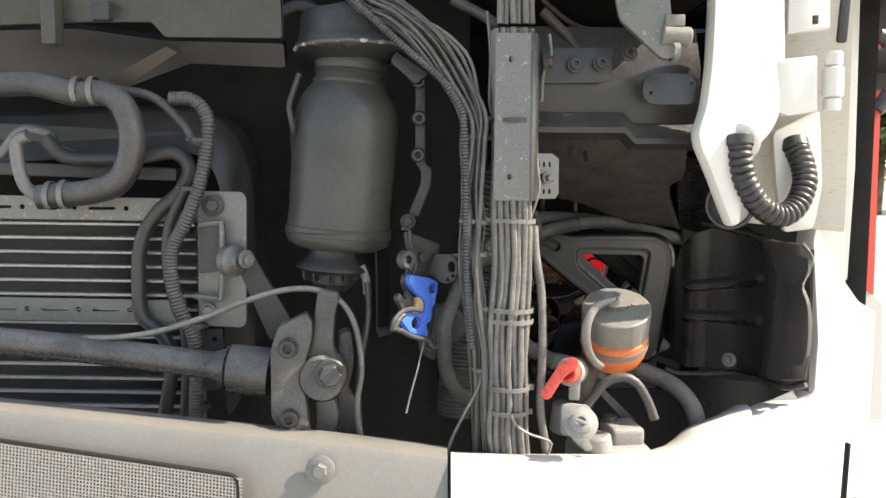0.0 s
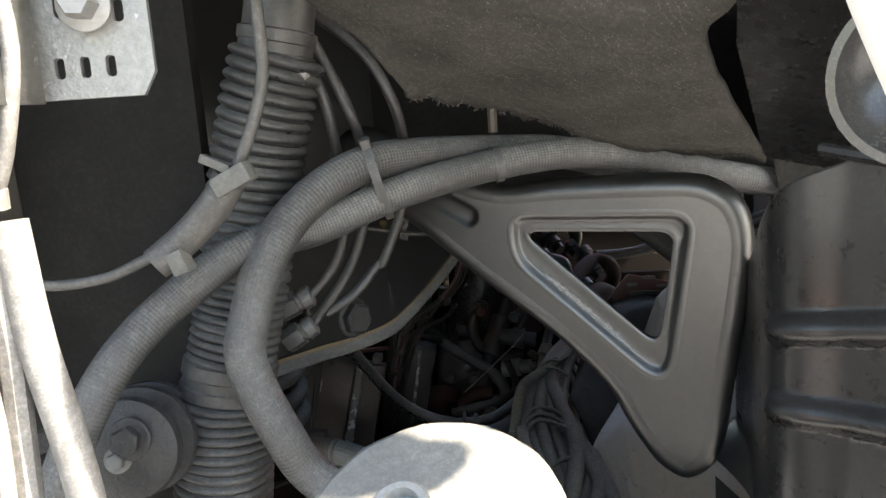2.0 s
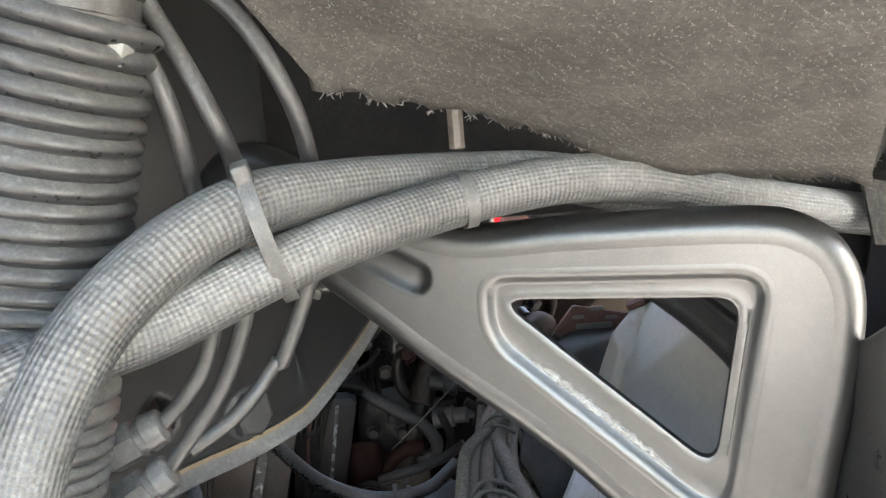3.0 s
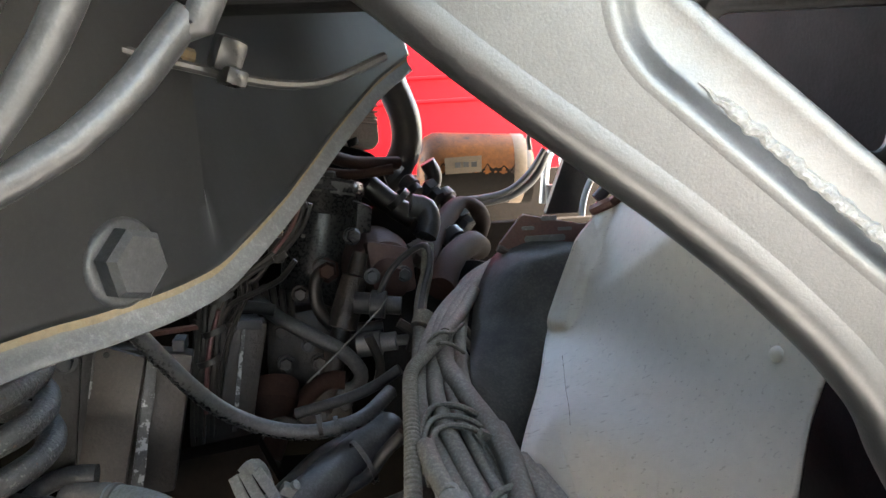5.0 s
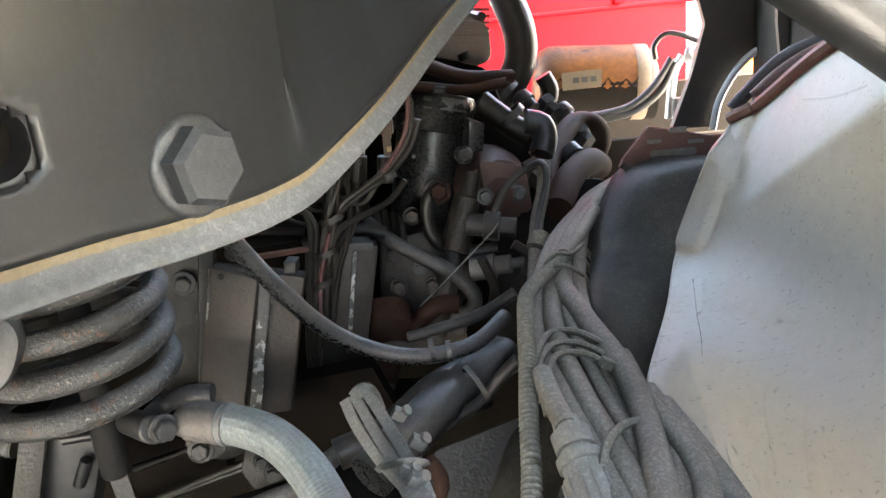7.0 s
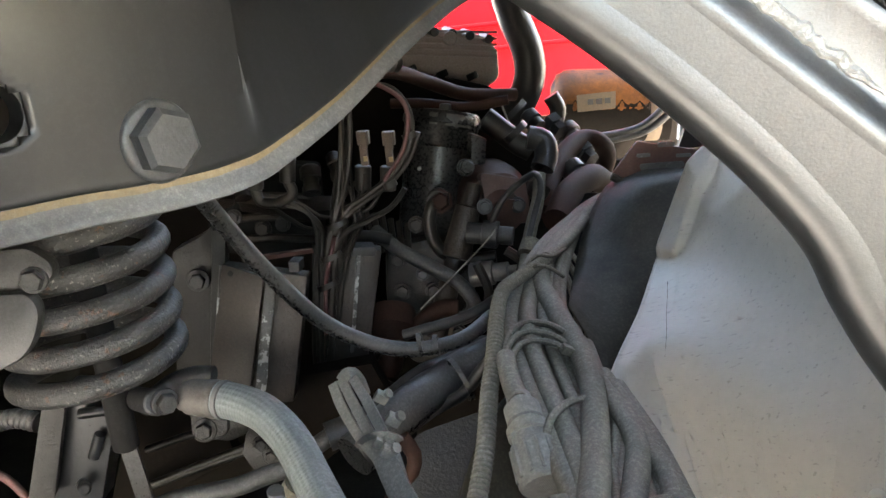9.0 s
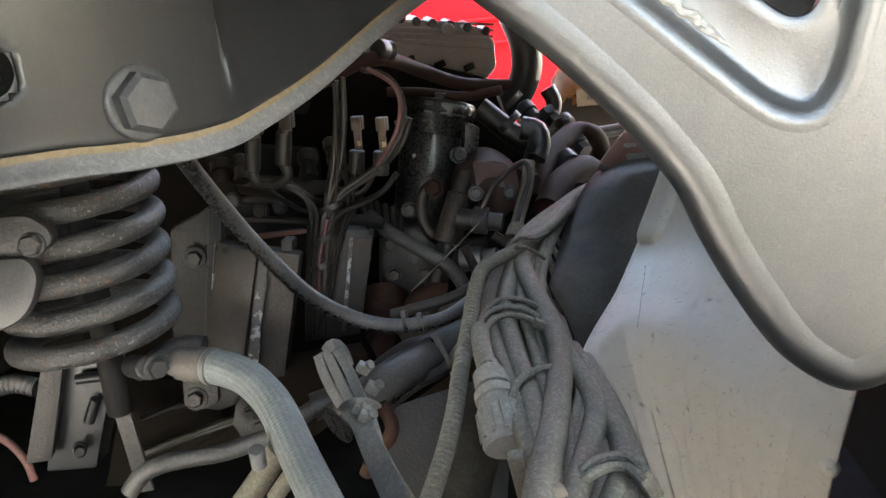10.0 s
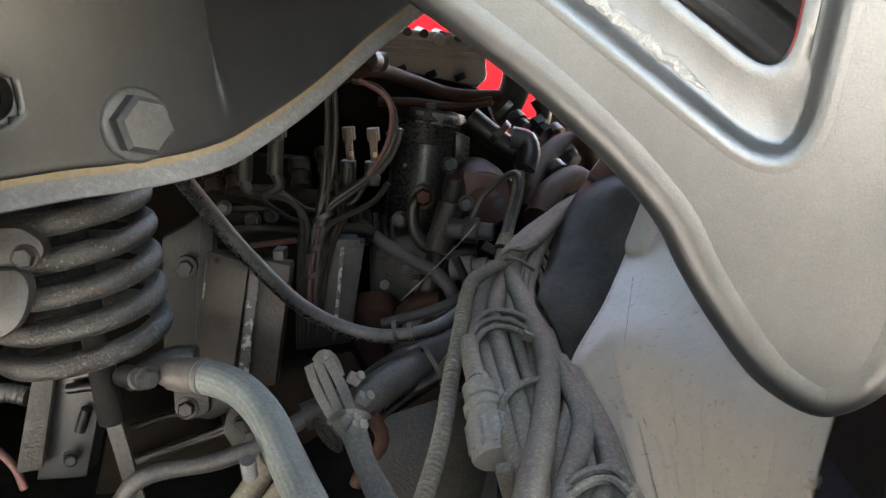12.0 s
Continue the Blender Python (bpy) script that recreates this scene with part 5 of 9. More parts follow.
# ---- lock ----
def lock():
    l = thing("cab_lock", "blue plated cab lock with brass stop on a black bracket", "lock")
    n = Vector((0.768, -0.6375, 0.056)).normalized()
    side = Vector((0.6375, 0.768, 0.0)).normalized()

    def ring(c, rx, ry, along=side):
        return [Vector(c) + along * (rx * math.cos(i * math.tau / 16)) + Vector((0, 0, ry * math.sin(i * math.tau / 16))) for i in range(16)]

    blue = [(-0.0265, 0.8437, 1.1717), (-0.0174, 0.8543, 1.1683), (-0.0062, 0.8675, 1.1644), (0.0029, 0.8780, 1.1588), (0.0011, 0.8744, 1.1429), (-0.0011, 0.8710, 1.1346), (-0.0038, 0.8674, 1.1306), (-0.0042, 0.8661, 1.1212), (-0.0055, 0.8640, 1.1162), (-0.0091, 0.8597, 1.1157), (-0.0099, 0.8584, 1.1121), (-0.0080, 0.8603, 1.1070), (-0.0080, 0.8596, 1.1005), (-0.0183, 0.8476, 1.1045), (-0.0267, 0.8379, 1.1087), (-0.0355, 0.8286, 1.1237), (-0.0322, 0.8331, 1.1300), (-0.0270, 0.8395, 1.1319), (-0.0180, 0.8500, 1.1276), (-0.0125, 0.8566, 1.1276), (-0.0101, 0.8600, 1.1338), (-0.0116, 0.8589, 1.1409), (-0.0165, 0.8535, 1.1466), (-0.0206, 0.8489, 1.1504), (-0.0266, 0.8425, 1.1602), (-0.0275, 0.8419, 1.1658)]
    part("blue_plate", plate3(blue, n, 0.008, 0.0015, 0.0018, holes=(ring((-0.0030, 0.8703, 1.1523), 0.0062, 0.0058), ring((-0.0203, 0.8464, 1.1182), 0.0078, 0.0066))), "blue", l)
    part("stop", plate3([(-0.0206, 0.8547, 1.1455), (-0.0132, 0.8635, 1.1438), (-0.0107, 0.8656, 1.1341), (-0.0134, 0.8616, 1.1249), (-0.0199, 0.8537, 1.1251), (-0.0267, 0.8461, 1.1307), (-0.0218, 0.8523, 1.1339), (-0.0202, 0.8546, 1.1391)], n, 0.010, 0.002, 0.001), "brass", l, "tan stop in the throat of the lock")
    part("dark_liner", plate3([(-0.0305, 0.8514, 1.1717), (-0.0331, 0.8481, 1.1700), (-0.0342, 0.8461, 1.1621), (-0.0316, 0.8486, 1.1564), (-0.0241, 0.8568, 1.1455), (-0.0224, 0.8582, 1.1383), (-0.0237, 0.8561, 1.1330), (-0.0277, 0.8511, 1.1299), (-0.0351, 0.8423, 1.1315), (-0.0367, 0.8409, 1.1370), (-0.0403, 0.8370, 1.1427), (-0.0409, 0.8368, 1.1482), (-0.0385, 0.8400, 1.1521), (-0.0360, 0.8427, 1.1489), (-0.0328, 0.8460, 1.1427), (-0.0308, 0.8488, 1.1466), (-0.0298, 0.8505, 1.1523), (-0.0330, 0.8471, 1.1582)], n, 0.006, 0.002, 0.001), "cast", l)
    for pts in ([(-0.0440, 0.8118, 1.1210), (-0.0430, 0.8135, 1.1269), (-0.0390, 0.8187, 1.1310), (-0.0335, 0.8258, 1.1348), (-0.0250, 0.8360, 1.1352), (-0.0170, 0.8454, 1.1320)], [(-0.0453, 0.8100, 1.1188), (-0.0360, 0.8209, 1.1148), (-0.0293, 0.8285, 1.1088), (-0.0164, 0.8433, 1.1015), (-0.0078, 0.8534, 1.0974), (-0.0053, 0.8559, 1.0917), (0.0017, 0.8638, 1.0871)], [(-0.0414, 0.8148, 1.1189), (-0.0381, 0.8195, 1.1267), (-0.0329, 0.8261, 1.1305)]):
        part("lower_catch", hose_mesh(pts, 0.0028, 8), "cast", l)
    part("backing_plate", plate3([(-0.0283, 0.8655, 1.1944), (-0.0161, 0.8801, 1.1948), (0.0013, 0.9006, 1.1888), (0.0006, 0.8948, 1.1327), (-0.0017, 0.8900, 1.1092), (-0.0063, 0.8830, 1.0925), (-0.0081, 0.8795, 1.0784), (-0.0156, 0.8708, 1.0810), (-0.0174, 0.8700, 1.0981), (-0.0272, 0.8613, 1.1318), (-0.0316, 0.8590, 1.1668)], n, 0.004, 0.003, 0.001), "black_paint", l)
    part("slotted_ear", plate3([(-0.0018, 0.8792, 1.1902), (0.0168, 0.8728, 1.1908), (0.0232, 0.8707, 1.1842), (0.0247, 0.8702, 1.1709), (0.0210, 0.8714, 1.1619), (0.0124, 0.8744, 1.1571), (0.0054, 0.8767, 1.1582), (-0.0105, 0.8821, 1.1691)], (-0.34, -1, 0), 0.004, 0.003, 0.001, holes=(ring((0.0173, 0.8727, 1.1763), 0.0042, 0.0062, Vector((1, -0.34, 0)).normalized()), ring((0.0131, 0.8741, 1.1618), 0.0018, 0.002, Vector((1, -0.34, 0)).normalized()), ring((0.0190, 0.8721, 1.1664), 0.0018, 0.002, Vector((1, -0.34, 0)).normalized()))), "cast", l)
    part("black_bracket", plate3([(-0.0322, 0.8564, 1.2172), (0.0045, 0.8992, 1.2001), (0.0038, 0.8973, 1.1883), (0.0018, 0.8926, 1.1616), (-0.0223, 0.8639, 1.1660), (-0.0281, 0.8572, 1.1701), (-0.0245, 0.8625, 1.1807), (-0.0310, 0.8568, 1.2046)], n, 0.004, 0.003, 0.001), "black_paint", l)
    part("bent_flange", hose_mesh([(-0.0356, 0.8432, 1.2208), (-0.0292, 0.8509, 1.2196), (-0.0278, 0.8520, 1.2141), (-0.0280, 0.8511, 1.2050), (-0.0216, 0.8567, 1.1814), (-0.0251, 0.8514, 1.1702)], 0.0016, 8), "cast", l, "bright worn edge of the bent bracket")
    eye_ = Vector((-0.0306, 0.8401, 1.1879))
    part("pivot_eye", lathe(eye_ - n * 0.006, eye_ + n * 0.003, [(0, 0.0098), (0.008, 0.0098), (0.009, 0.0090), (0.009, 0.0048), (0.002, 0.0044)], 22), "bolt_grey", l)
    part("pivot_arm", plate3([(-0.0293, 0.8468, 1.1926), (-0.0218, 0.8551, 1.1843), (-0.0226, 0.8537, 1.1788), (-0.0248, 0.8504, 1.1726), (-0.0318, 0.8428, 1.1810), (-0.0348, 0.8395, 1.1844)], n, 0.005, 0.002, 0.001), "bolt_grey", l)
    bolt((-0.0174, 0.8716, 1.1872), n, 0.007, l, "black_paint")
    part("release_cable", hose_mesh([(-0.0122, 0.8543, 1.0969), (-0.0156, 0.8491, 1.0848), (-0.0198, 0.8426, 1.0676), (-0.0264, 0.8325, 1.0444), (-0.0314, 0.8248, 1.0246)], 0.0010, 6), "galvanised", l, "bare steel release cable")
    part("cable_hook", hose_mesh([(-0.0149, 0.8537, 1.0920), (-0.0063, 0.8636, 1.0859), (-0.0026, 0.8682, 1.0877), (-0.0036, 0.8675, 1.0935), (-0.0093, 0.8610, 1.0969)], 0.0022, 8), "cast", l)


lock()


def drilled_strip():
    s = thing("mounting_strip", "black pressed strip with three eyelets", "bracket")
    part("strip", plate3([(-0.024, 0.925, 1.393), (-0.0129, 0.925, 1.393), (-0.0131, 0.925, 1.292), (-0.0046, 0.925, 1.285), (-0.0066, 0.925, 1.266), (-0.0212, 0.925, 1.229), (-0.0332, 0.925, 1.232), (-0.0178, 0.925, 1.269), (-0.0178, 0.925, 1.285), (-0.0244, 0.925, 1.292)], (0, -1, 0), 0.006, 0.004, 0.001), "cast", s)
    for x, y in ((741, 148), (742, 212), (740, 276)):
        part("eyelet", lathe(P0(x, y, 0.93), P0(x, y, 0.91), [(0, 0.0085), (0.016, 0.0085), (0.02, 0.007), (0.02, 0.0038), (0.01, 0.0034)], 20), "cast", s)
    bolt((-0.0327, 0.915, 1.225), (0, -1, 0), 0.006, s, "cast")


drilled_strip()


# ---- wiring ----
def cable_duct():
    d = thing("cable_duct", "dusty galvanised steel cable duct with a slotted side plate", "cable duct")
    z0, z1 = 1.251, 1.424
    n = (0, -1, 0)
    w, o = 0.0385, Vector((0.061, 0.832, z0))
    part("front", sheet(o, n, round_outline([(0, 0), (w, 0), (w + 0.002, z1 - z0), (0.002, z1 - z0)], 0.002), [circle2(0.017, 0.025, 0.0032, 12), circle2(0.018, 0.146, 0.0032, 12)], 0.002), "galvanised", d)
    sd = bmesh.new()
    add_grid(sd, [[Vector((0.061 + w, 0.832, z)), Vector((0.061 + w + 0.003, 0.8335, z)), Vector((0.061 + w + 0.005, 0.837, z)), Vector((0.061 + w + 0.011, 0.872, z))] for z in (z0, z1)])
    ob = part("side", sd, "galvanised", d)
    m = ob.modifiers.new("thickness", "SOLIDIFY")
    m.thickness = 0.002
    part("back", box((0.061 + w / 2, 0.868, (z0 + z1) / 2), (w, 0.002, z1 - z0), bevel=0), "galvanised", d)
    at = Vector((0.108, 0.876, z0 + 0.001))
    slots = [slot2(0.006 + i * 0.0065, 0.008 + j * 0.015, 0.0026, 0.0055) for i in (0, 1, 2) for j in (0, 2)] + [slot2(0.0085, 0.024, 0.004, 0.007), slot2(0.0225, 0.022, 0.003, 0.006)]
    part("slotted_plate", sheet(at, (0.25, -1, 0), [(0, 0), (0.0265, 0), (0.030, 0.006), (0.030, 0.044), (0.022, 0.05), (0.0, 0.05)], slots, 0.0025), "galvanised", d)
    bolt(at + Vector((0.016, 0.0, 0.023)), (0.3, -1, 0), 0.0042, d, "steel", 1.6, h=0.009)
    bolt((0.118, 0.85, 1.397), (1, -0.4, 0), 0.006, d, "brown_steel", 1.4)
    part("tie", tie_mesh((0.083, 0.852, 1.335), (0, 0, 1), 0.0235, 0.0225, 0.0045, turn=185), "dark_cable", d)
    return d


cable_duct()


def main_bundle():
    b = thing("cable_bundle", "thick bundle of dusty grey cables held by cable ties", "cable bundle")
    path = [(0.082, 0.850, 1.43), (0.082, 0.850, 1.30), (0.082, 0.850, 1.25), (0.083, 0.853, 1.20), (0.083, 0.855, 1.165), (0.079, 0.852, 1.11), (0.079, 0.853, 1.07), (0.080, 0.853, 1.03), (0.079, 0.853, 0.995), (0.084, 0.858, 0.95), (0.090, 0.865, 0.88), (0.095, 0.87, 0.75)]
    off = [(-0.0185 + i * 0.0062, 0.012 + (0.002 if i % 2 else -0.001) - abs(i - 3) * 0.0014) for i in range(7)]
    off += [(-0.0155 + i * 0.0062, 0.0045) for i in range(6)] + [(-0.019 + i * 0.0076, -0.003) for i in range(6)]
    rr = [0.0036, 0.0029, 0.0037, 0.0031, 0.0038, 0.0033, 0.0028] + [0.0034] * 6 + [0.0036] * 6
    strands(b, path, off, 0.0034, "cable", 3, 0.0016, radii=rr)
    upper = [(0.0847, 0.855, 1.436), (0.0844, 0.855, 1.474), (0.0876, 0.855, 1.509)]
    strands(b, upper, [(-0.016 + i * 0.0064, 0.006 + (i % 2) * 0.003) for i in range(6)], 0.0036, "cable", 5, 0.001)
    for z, c, w in ((1.229, 0.0825, 0.0245), (1.132, 0.081, 0.0245), (1.12, 0.081, 0.0245), (1.046, 0.080, 0.0225), (1.019, 0.0795, 0.0215)):
        part("cable_tie", tie_mesh((c, 0.853, z), (0.03, 0, 1), w, 0.0185, 0.0048, turn=random.Random(int(z * 1000)).choice((0, 180, 10))), "cable", b)
    part("loose_cable", hose_mesh([(0.107, 0.858, 1.223), (0.1092, 0.858, 1.192), (0.1159, 0.858, 1.149), (0.1178, 0.858, 1.086), (0.116, 0.858, 1.022), (0.1222, 0.858, 0.9766), (0.1294, 0.858, 0.9048)], 0.0048, 10), "cable", b)
    part("white_wire", hose_mesh([(0.0817, 0.832, 1.02), (0.086, 0.832, 1.01), (0.1002, 0.832, 0.9997), (0.1185, 0.832, 0.9934), (0.1253, 0.832, 0.9884), (0.1206, 0.832, 0.9745)], 0.0016, 6), "galvanised", b, "pale wire end that sticks out")
    return b


main_bundle()


def side_loom():
    b = thing("wiring_loom", "loom of thin dusty wires with a corrugated conduit", "wiring loom")
    path = [(-0.1035, 0.87, 1.501), (-0.0735, 0.87, 1.466), (-0.0393, 0.855, 1.448), (-0.0064, 0.855, 1.419), (0.0207, 0.855, 1.38), (0.0407, 0.855, 1.341), (0.0432, 0.855, 1.308), (0.0409, 0.855, 1.266), (0.0423, 0.855, 1.223), (0.0412, 0.855, 1.18), (0.0457, 0.855, 1.137), (0.0503, 0.855, 1.086), (0.0533, 0.86, 1.034), (0.0567, 0.87, 0.9658), (0.0707, 0.88, 0.8951)]
    off = [(-0.013 + i * 0.0027, 0.002 + (i * 7 % 4) * 0.0026) for i in range(11)] + [(-0.010 + i * 0.004, -0.003) for i in range(6)]
    strands(b, path, off, 0.0019, "loom", 11, 0.0026, name="wire", twist=0.09, radii=[(0.0023, 0.0014, 0.0018, 0.0020, 0.0012)[i % 5] for i in range(17)])
    part("conduit", ribbed_mesh([(-0.1024, 0.860, 1.4753), (-0.0831, 0.852, 1.4576), (-0.0556, 0.848, 1.4324), (-0.0264, 0.848, 1.4066), (0.0074, 0.847, 1.3778), (0.0258, 0.847, 1.3508), (0.0301, 0.847, 1.3326), (0.0326, 0.847, 1.2738), (0.0334, 0.847, 1.2100), (0.0347, 0.847, 1.1509), (0.0400, 0.846, 1.0900)], 0.0046, 0.0036, 0.30), "corrugated", b, "corrugated black conduit")
    part("arch_wire", hose_mesh([(-0.0478, 0.85, 1.456), (-0.0063, 0.85, 1.435), (0.0235, 0.85, 1.409), (0.0404, 0.85, 1.373), (0.0477, 0.85, 1.344), (0.0509, 0.85, 1.308)], 0.0022, 6), "cable", b)
    part("arch_wire", hose_mesh([(-0.0418, 0.848, 1.449), (0.0027, 0.848, 1.432), (0.0342, 0.848, 1.403), (0.0445, 0.848, 1.367), (0.0476, 0.848, 1.338), (0.0466, 0.848, 1.284)], 0.0019, 6), "cable", b)
    for x, y, w in ((842, 245, 0.015), (840, 393, 0.016), (842, 450, 0.014), (848, 212, 0.016), (852, 658, 0.010)):
        part("cable_tie", tie_mesh(P0(x, y, 0.857), (0.05, 0, 1), w, 0.0095, 0.0045, turn=180), "cable", b)
    part("wire_tail", hose_mesh([(0.0501, 0.85, 1.059), (0.0459, 0.85, 1.043), (0.0273, 0.85, 1.008), (0.0149, 0.85, 0.9795), (0.0118, 0.85, 0.9537)], 0.0017, 6), "cable", b)
    part("drop_wire", hose_mesh([(0.0547, 0.855, 1.451), (0.0585, 0.855, 1.404), (0.0575, 0.855, 1.356), (0.0613, 0.855, 1.341)], 0.0016, 6), "cable", b)
    return b


side_loom()
hose("air_line", [(0.1138, 0.86, 1.357), (0.1159, 0.86, 1.387), (0.1235, 0.86, 1.405), (0.1214, 0.86, 1.428)], 0.002, "cable", "thin wire looped at the top of the cable duct", "wire")
hose("air_line", [(0.1073, 0.862, 1.34), (0.1079, 0.862, 1.313), (0.1101, 0.862, 1.288), (0.1122, 0.862, 1.264), (0.106, 0.862, 1.239), (0.1009, 0.862, 1.229)], 0.0021, "cable", "thin wire running down the cable duct", "wire")
hose("overhead_pipe", [(0.119, 0.9, 1.461), (0.1446, 0.9, 1.436), (0.1575, 0.9, 1.42), (0.1639, 0.9, 1.414)], 0.006, "brown_steel", "short rusty brown pipe", "pipe")
hose("overhead_cable", [(0.0183, 0.92, 1.478), (0.0506, 0.92, 1.462), (0.0701, 0.92, 1.449)], 0.006, "rubber", "dark rubber hose by the cable duct", "hose")
hose("overhead_cable", [(0.1227, 0.93, 1.48), (0.1557, 0.93, 1.454), (0.1886, 0.93, 1.442), (0.2116, 0.93, 1.438)], 0.003, "dark_cable", "dark cable along the cross member", "cable")
hose("overhead_cable", [(-0.1794, 0.94, 1.469), (-0.1529, 0.94, 1.476), (-0.1136, 0.94, 1.456), (-0.0804, 0.94, 1.476)], 0.008, "dark_cable", "dark hose above the spring mount", "hose")


# ---- washer filler ----
def washer_filler():
    w = thing("washer_filler", "orange washer filler neck with a grey ribbed cap", "filler neck")
    top, base = Vector((0.2029, 0.876, 1.131)), Vector((0.2063, 0.885, 1.078))
    ax = (top - base).normalized()
    ax = (ax + Vector((0.0, -0.33, 0.0))).normalized()
    k = 0.0003672
    r = 106 * k
    h = 0.030
    bm = bmesh.new()
    u, v, n = axes(ax, (0.1, 1, 0))
    rings = []
    for d, g in ((-h, 0.99), (-0.004, 1.0), (-0.001, 0.985), (0.0, 0.94)):
        ring = []
        for i in range(96):
            t = i * math.tau / 96
            f = 1 - 0.05 * abs(math.sin(t * 6)) ** 6 if d < -0.002 else 1 - 0.02 * abs(math.sin(t * 6)) ** 6
            f *= math.cos(math.pi / 12) / math.cos(((t + math.pi / 12) % (math.pi / 6)) - math.pi / 12) * 1.02
            ring.append(top + n * d + (u * math.cos(t) + v * math.sin(t)) * r * g * f)
        rings.append(ring)
    made = add_grid(bm, rings, True)
    bm.faces.new(made[-1])
    bm.faces.new(list(reversed(made[0])))
    cap = part("cap", bm, "cap_grey", w, "grey ribbed screw cap with a retaining strap", smooth=14)
    ring_at = Vector((0.1964, 0.872, 1.138))
    part("pull_ring", lathe(ring_at - n * 0.002, ring_at + n * 0.004, [(0, 0.0085), (0.005, 0.0085), (0.006, 0.0075), (0.006, 0.0055), (0.0025, 0.005)], 24), "grey_plastic", cap)
    for i in range(5):
        part("embossed_bar", box(top + n * 0.0003 + u * (0.002 + i * 0.0042) + v * (-0.008 + i * 0.0028), (0.0028, 0.0052, 0.001), (14, -8, 35), 0.0002, 1), "cap_grey", cap)
    strap = [(0.1985, 0.866, 1.141), (0.1861, 0.86, 1.139), (0.1751, 0.853, 1.135), (0.1669, 0.848, 1.124), (0.1633, 0.846, 1.108), (0.1664, 0.848, 1.089), (0.1736, 0.85, 1.076), (0.1831, 0.853, 1.068)]
    bm = bmesh.new()
    fr = frames_along(spline(strap, 0.003))
    last = len(fr) - 1
    rows_ = []
    for i, (q, d, a, b) in enumerate(fr):
        side = d.cross(Vector((0.15, 1, 0.1))).normalized() * (0.0032 + 0.0016 * math.sin(math.pi * i / last))
        rows_.append([q - side, q, q + side])
    add_grid(bm, rows_)
    s = part("strap", bm, "cap_grey", w)
    m = s.modifiers.new("thickness", "SOLIDIFY")
    m.thickness = 0.0026
    neck = top - n * h
    part("strap_ring", lathe(neck - n * 0.012, neck - n * 0.020, [(0, r * 0.96), (0.0, r * 1.0), (0.007, r * 1.0), (0.008, r * 0.95)], 40), "cap_grey", w)
    part("neck", lathe(neck + n * 0.002, neck - n * 0.06, [(0, r * 0.88), (0.004, r * 0.88), (0.007, r * 0.97), (0.022, r * 0.98), (0.032, r * 0.93), (0.042, r * 0.82), (0.050, r * 0.62), (0.056, r * 0.3)], 40), "orange", w, "orange plastic filler neck")
    part("spout", hose_mesh([neck - n * 0.022, neck - n * 0.032 + Vector((-0.012, 0.02, -0.002)), (0.1736, 0.92, 1.034), (0.1783, 0.95, 0.9941)], 0.015, 18), "brown_steel", w, "brown stained pipe below the neck")
    lv = part("drain_lever", plate3([(0.1339, 0.818, 1.083), (0.1437, 0.818, 1.088), (0.1518, 0.818, 1.083), (0.1496, 0.818, 1.075), (0.1391, 0.818, 1.068), (0.1313, 0.818, 1.059), (0.1218, 0.818, 1.042), (0.1161, 0.818, 1.041), (0.11, 0.818, 1.048), (0.1196, 0.818, 1.063), (0.1261, 0.818, 1.074)], (-0.3, -1, 0.3), 0.008, 0.004, 0.002), "red_plastic", w, "red plastic lever")
    hub = Vector((0.1424, 0.832, 1.066))
    part("lever_ring", lathe(hub + Vector((0.004, 0.006, 0)), hub - Vector((0.003, 0.006, -0.002)), [(0, 30 * k), (0.010, 30 * k), (0.013, 27 * k), (0.013, 18 * k), (0.006, 16 * k), (0.006, 0.0002)], 28), "red_plastic", lv)
    part("lever_stem", rod((0.145, 0.838, 1.066), (0.1599, 0.89, 1.055), 0.0155, 22), "grey_plastic", w, "grey collar behind the lever")
    part("stem_bracket", box((0.1524, 0.85, 1.047), (0.012, 0.008, 0.030), (0, 3, 0), 0.002), "grey_plastic", w)
    return w


washer_filler()


def knob_bracket():
    b = thing("knob_bracket", "grey plastic screw knob on a small bracket", "knob")
    part("bracket", plate3([(0.133, 0.815, 1.036), (0.1425, 0.815, 1.038), (0.1634, 0.815, 1.035), (0.1696, 0.815, 1.02), (0.1669, 0.815, 1.007), (0.1598, 0.815, 1.004), (0.1672, 0.815, 0.9888), (0.1583, 0.815, 0.9858), (0.149, 0.815, 1.004), (0.1323, 0.815, 1.005)], (0.1, -1, 0.1), 0.005, 0.004, 0.001), "grey_plastic", b)
    c, d = Vector((0.153, 0.812, 1.017)), Vector((0.1508, 0.8, 1.024))
    part("knob", lathe(c, d, [(0, 0.017), (0.004, 0.018), (0.006, 0.012), (0.011, 0.012), (0.0135, 0.009), (0.0135, 0.005), (0.011, 0.0045)], 28), "grey_plastic", b)
    part("bar", box(d + Vector((0, -0.002, 0)), (0.012, 0.003, 0.003), (0, 20, 0), 0.0008), "grey_plastic", b)
    part("rib_block", rod((0.1792, 0.86, 0.9889), (0.1827, 0.86, 0.9694), 0.016, 20), "grey_plastic", b)


knob_bracket()


